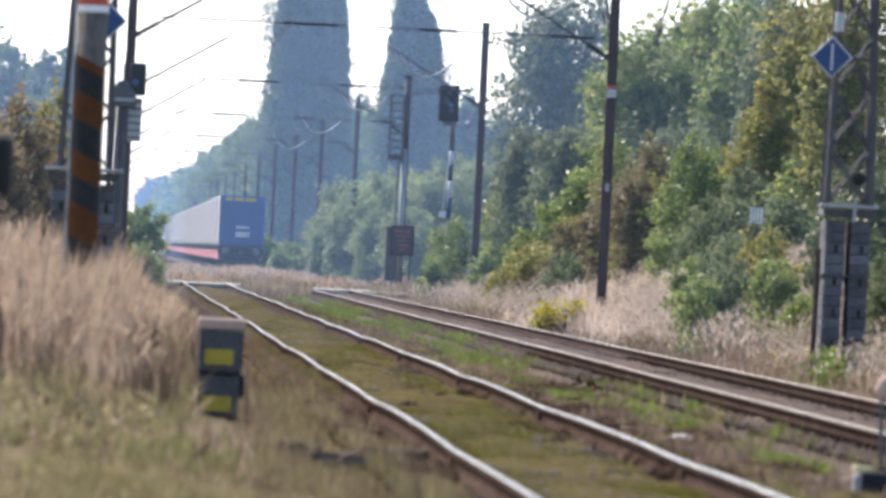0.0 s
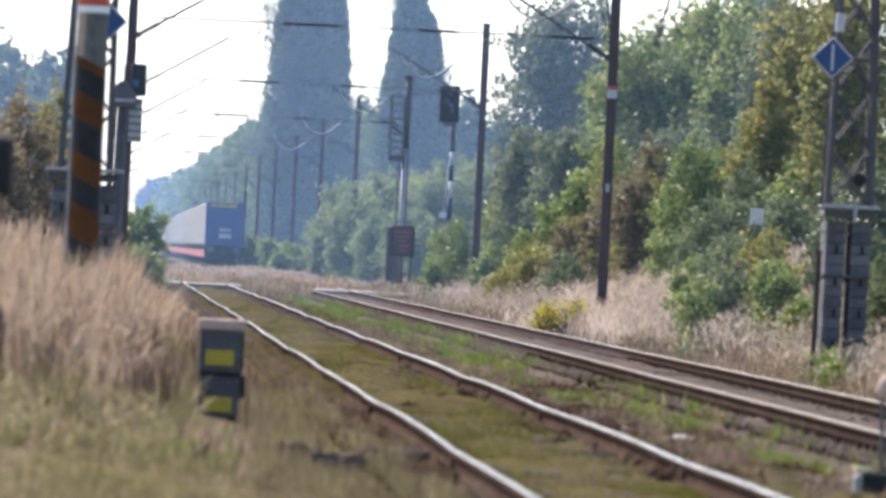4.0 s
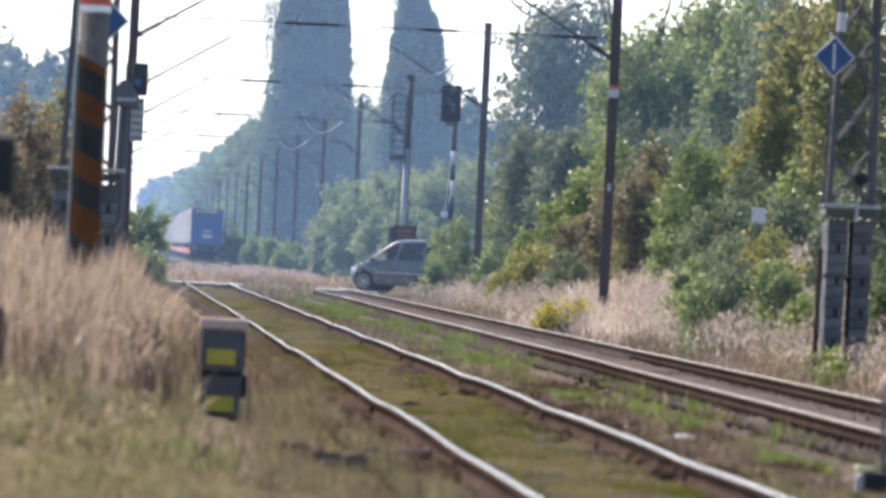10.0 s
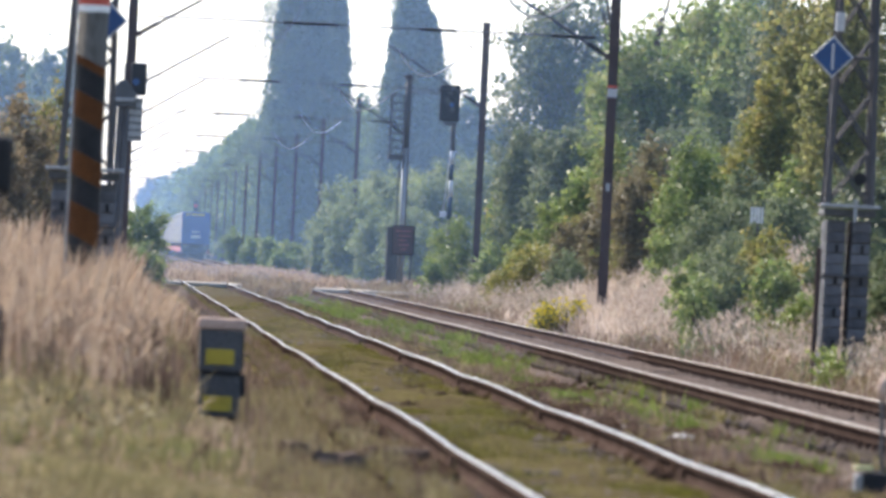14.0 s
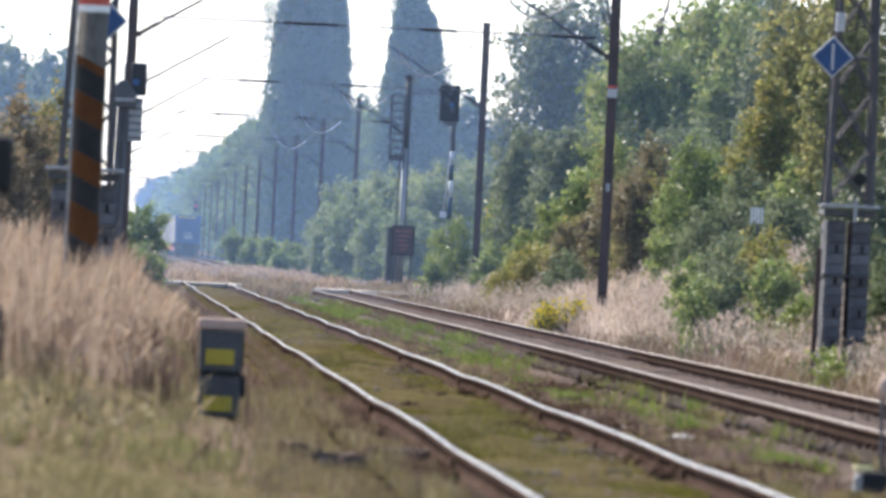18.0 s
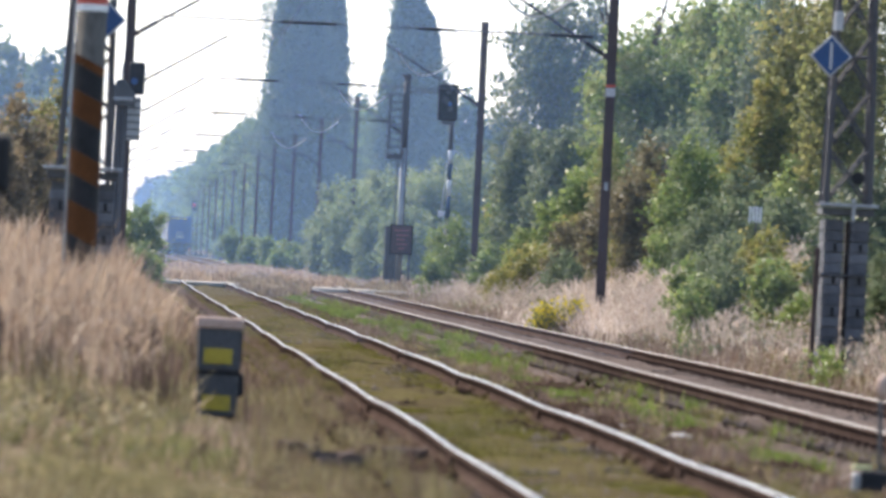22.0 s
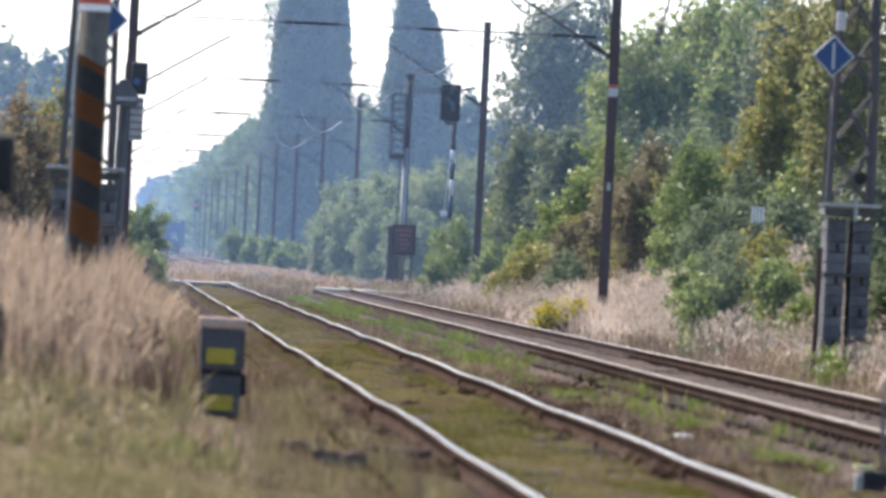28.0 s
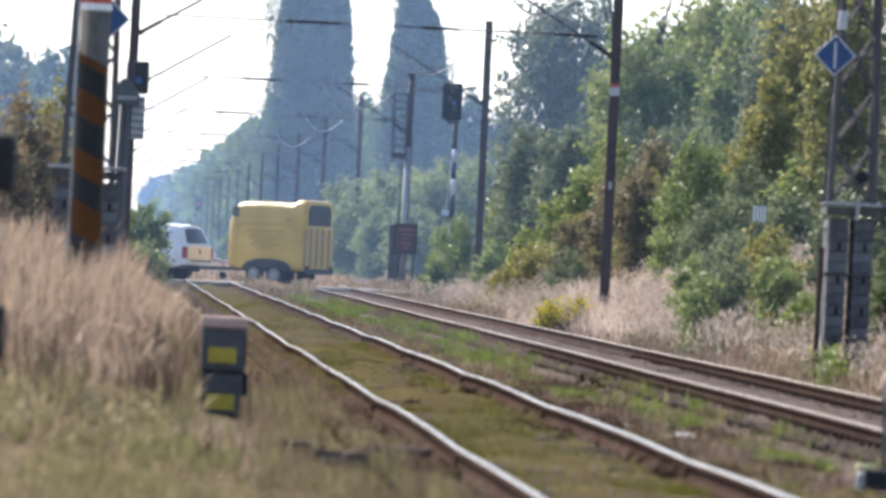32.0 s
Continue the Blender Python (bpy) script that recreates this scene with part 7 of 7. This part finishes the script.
def wagon():
    t = thing("flat_wagon", (0, 0, 0), "dark flat wagon with red side frames under a trailer", "railway wagon", "wagons of the train")
    part("floor", box((0, 8.4, 0.95), (2.3, 16.2, 0.18), 0.02), M_BLACK, t)
    for s in (-1, 1):
        part("side_frame", box((s * 1.25, 8.4, 0.75), (0.08, 9.0, 0.5), 0.02), M_REDPINK, t, "faded red side frame")
        part("buffer", rod((s * 0.88, -0.45, 1.02), (s * 0.88, 0.3, 1.02), 0.12, 0.1, 12), M_DARKGREY, t)
        part("buffer_plate", rod((s * 0.88, -0.5, 1.02), (s * 0.88, -0.44, 1.02), 0.23, 0.23, 16), M_DARKGREY, t)
    part("end_beam", box((0, 0.25, 1.0), (2.6, 0.16, 0.4), 0.02), M_BLACK, t)
    part("hook", box((0, -0.1, 0.95), (0.12, 0.4, 0.14), 0.02), M_DARKGREY, t)
    for yy in (1.6, 3.4, 13.4, 15.2):
        ax = part("wheelset", rod((-0.75, yy, 0.46), (0.75, yy, 0.46), 0.08), M_RUST, t)
        for s in (-1, 1):
            part("disc", rod((s * 0.7, yy, 0.46), (s * 0.82, yy, 0.46), 0.46, 0.44, 22), M_RUST, ax)
    for yy in (2.5, 14.3):
        part("bogie", box((0, yy, 0.6), (2.1, 3.0, 0.3), 0.03), M_BLACK, t)
    return t


def semi():
    t = thing("road_trailer", (0, 0, 0), "blue-backed road trailer with pale curtain sides", "trailer", "trailers on the train")
    part("body", box((0, 7.4, 2.72), (2.54, 13.5, 2.72), 0.01), M_CURTAIN, t, "pale grey curtain sides")
    part("front_bulkhead", box((0, 14.1, 2.7), (2.57, 0.9, 2.78), 0.01), M_DARKGREY, t, "dark front wall")
    part("rear_frame", box((0, 0.66, 2.72), (2.55, 0.12, 2.8), 0.004), M_TBLUE, t, "blue rear frame")
    for s in (-1, 1):
        d = part("rear_door", box((s * 0.6, 0.585, 2.6), (1.16, 0.04, 2.4), 0.01), M_TBLUE, t, "blue rear door")
        for dx in (-0.3, 0.25):
            part("lock_rod", rod((s * 0.6 + dx, 0.55, 1.5), (s * 0.6 + dx, 0.55, 3.75), 0.02), M_TBLUE, d)
        part("tail_lamp", box((s * 0.95, 0.55, 1.2), (0.3, 0.06, 0.12), 0.01), M_TAIL, t)
        part("roof_rail", box((s * 1.243, 7.4, 4.06), (0.06, 13.4, 0.1)), M_GALV, t)
        part("side_rail", box((s * 1.243, 7.4, 1.38), (0.06, 13.4, 0.16)), M_DARKGREY, t)
        for q in range(5):
            part("curtain_strap", box((s * 1.2695, 1.6 + q * 2.7, 2.7), (0.004, 0.3, 2.5)), M_MASTGREY, t)
        for yy in (2.6, 3.9, 5.2):
            part("road_wheel", rod((s * 0.85, yy, 1.15), (s * 1.15, yy, 1.15), 0.5, 0.5, 20), M_TYRE, t)
    for a, w in ((-0.75, 0.35), (-0.2, 0.5), (0.45, 0.6)):
        part("lettering_bar", box((a, 0.56, 3.92), (w, 0.02, 0.17)), M_GOLD, t, "plain yellow bar of unreadable writing")
    part("emblem", box((0.05, 0.555, 2.35), (0.75, 0.02, 0.14), 0.005), M_SIGNEDGE, t, "plain pale shape")
    part("number_plate", box((0.05, 0.55, 1.95), (0.8, 0.02, 0.3), 0.005), M_SIGNEDGE, t, "plain pale plate")
    part("underride_bar", box((0, 0.62, 1.05), (2.4, 0.12, 0.14), 0.02), M_DARKGREY, t)
    # black strip added for the shade below the rear doors
    part("rear_shade", box((0, 0.75, 1.2), (2.3, 0.1, 0.35), 0.01), M_BLACK, t)
    return t


UNIT = 17.4
w0, s0 = wagon(), semi()
train = [(w0, 0.0), (s0, 0.0)]
for k in range(1, 30):
    for o in (w0, s0):
        train.append((copy_thing(o, pose(0, 0, 0)), k * UNIT))

# ---- summer haze imitated by thin blue translucent sheets across the whole valley ----
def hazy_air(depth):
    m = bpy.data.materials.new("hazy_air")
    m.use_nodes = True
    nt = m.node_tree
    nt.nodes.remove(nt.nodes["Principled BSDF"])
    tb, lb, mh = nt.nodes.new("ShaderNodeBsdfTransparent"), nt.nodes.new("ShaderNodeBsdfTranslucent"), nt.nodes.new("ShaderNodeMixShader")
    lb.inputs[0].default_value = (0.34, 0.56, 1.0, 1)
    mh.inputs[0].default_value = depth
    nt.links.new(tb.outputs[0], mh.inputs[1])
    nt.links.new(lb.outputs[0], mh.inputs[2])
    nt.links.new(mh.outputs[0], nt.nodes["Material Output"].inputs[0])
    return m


# added sheets veil the distance; the two nearest lift the dark tones
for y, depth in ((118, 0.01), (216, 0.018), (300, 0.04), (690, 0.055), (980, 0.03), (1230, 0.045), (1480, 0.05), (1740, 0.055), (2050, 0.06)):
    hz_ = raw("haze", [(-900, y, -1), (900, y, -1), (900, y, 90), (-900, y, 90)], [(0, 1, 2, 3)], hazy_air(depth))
    tagged(hz_, "thin blue translucent sheet standing in for summer haze", "haze", kind="stuff")

# ---- sleepers, the nearest of each track ----
first = part("sleeper", box((0, 0, 0), (2.3, 0.25, 0.16), 0.015), M_SLEEPER, tracks[0])
first.matrix_basis = pose(3.04, 45, -0.245)
rng = np.random.default_rng(9)
for k in range(2):
    for i in range(290):
        if k or i:
            share(first, pose(3.04 + 4 * k + rng.normal(0, 0.03), 45 + i * 0.65, -0.25 + 0.01 * k + rng.normal(0, 0.008), 0, 0, rng.normal(0, 0.8)), tracks[k])


# rail fastenings of the second track, where the line is nearest
clip = part("rail_clip", box((0, 0, 0), (0.07, 0.11, 0.07), 0.012), M_RUST, tracks[1])
clip.matrix_basis = pose(6.287 - 0.08, 60.125, -0.125)
for i in range(90):
    for rx in RAILS[2:]:
        for e in (-1, 1):
            if i or rx > 7 or e > 0:
                share(clip, pose(rx + e * 0.08, 60.125 + i * 0.65, -0.125), tracks[1])


# ---- movement ----
def on_road(cx, back=0.0):
    """A pose on the road whose middle has that x; back: metres behind it."""
    u = (5 - cx * ROAD_Y / 273) / math.cos(radians(30)) - back
    p = Vector((5, ROAD_Y, 0)) + rd * u
    return pose(p.x, p.y, -0.02 + 0.08 * float(smooth01(u, 4.2, 7.5)), 0, -1.0 * math.exp(-((u - 5.8) / 2.0) ** 2), 150)


def roll_wheels(thing_, r, t0, t1, speed):
    """Wheels turn with the road under them while the vehicle is near the crossing."""
    for ob in thing_.children:
        if ob.name.startswith("wheel") and not ob.name.startswith("wheel_well"):
            p = ob.matrix_basis.translation.copy()
            turn = lambda t: pose(*p, 0, math.degrees(speed * (t - t0) / r), 0)
            n = int((t1 - t0) * 15)
            rows = [(0, turn(t0))] + [(t0 + k / 15, turn(t0 + k / 15)) for k in range(n + 1)]
            walk(ob, rows + ([(32, turn(t0 + n / 15))] if t0 + n / 15 < 31.99 else []))


def motions():
    for ob, ahead in train:
        walk(ob, [(t, pose(7.04, 446.4 + 18.44 * t + 0.0354 * t * t + ahead, 0.0)) for t in (0, 4, 8, 12, 16, 20, 24, 28, 32)])
    walk(hatch, [(t, on_road(4.72 - 4.3 * (t - 6))) for t in (0, 3, 5, 6, 7, 9, 15)] + [(32, on_road(-40))])
    walk(van, [(t, on_road(7.3 - 2.83 * (t - 11) - 0.06 * max(0, t - 11) ** 1.5)) for t in (0, 4, 8, 10, 11, 12, 13, 15)] + [(32, on_road(-34))])
    pull = [(0, 62), (16, 60), (20, 53), (24, 42.8), (27, 26.9), (29, 16.18), (30, 10.88), (31, 5.65), (32, 0.5)]
    walk(pick, [(t, on_road(c)) for t, c in pull])
    walk(tr, [(t, on_road(c, 5.63)) for t, c in pull])
    roll_wheels(hatch, 0.29, 4.0, 8.0, 4.97)
    roll_wheels(van, 0.335, 9.0, 14.0, 3.35)
    roll_wheels(pick, 0.385, 28.5, 32.0, 6.05)
    roll_wheels(tr, 0.33, 28.5, 32.0, 6.05)


motions()
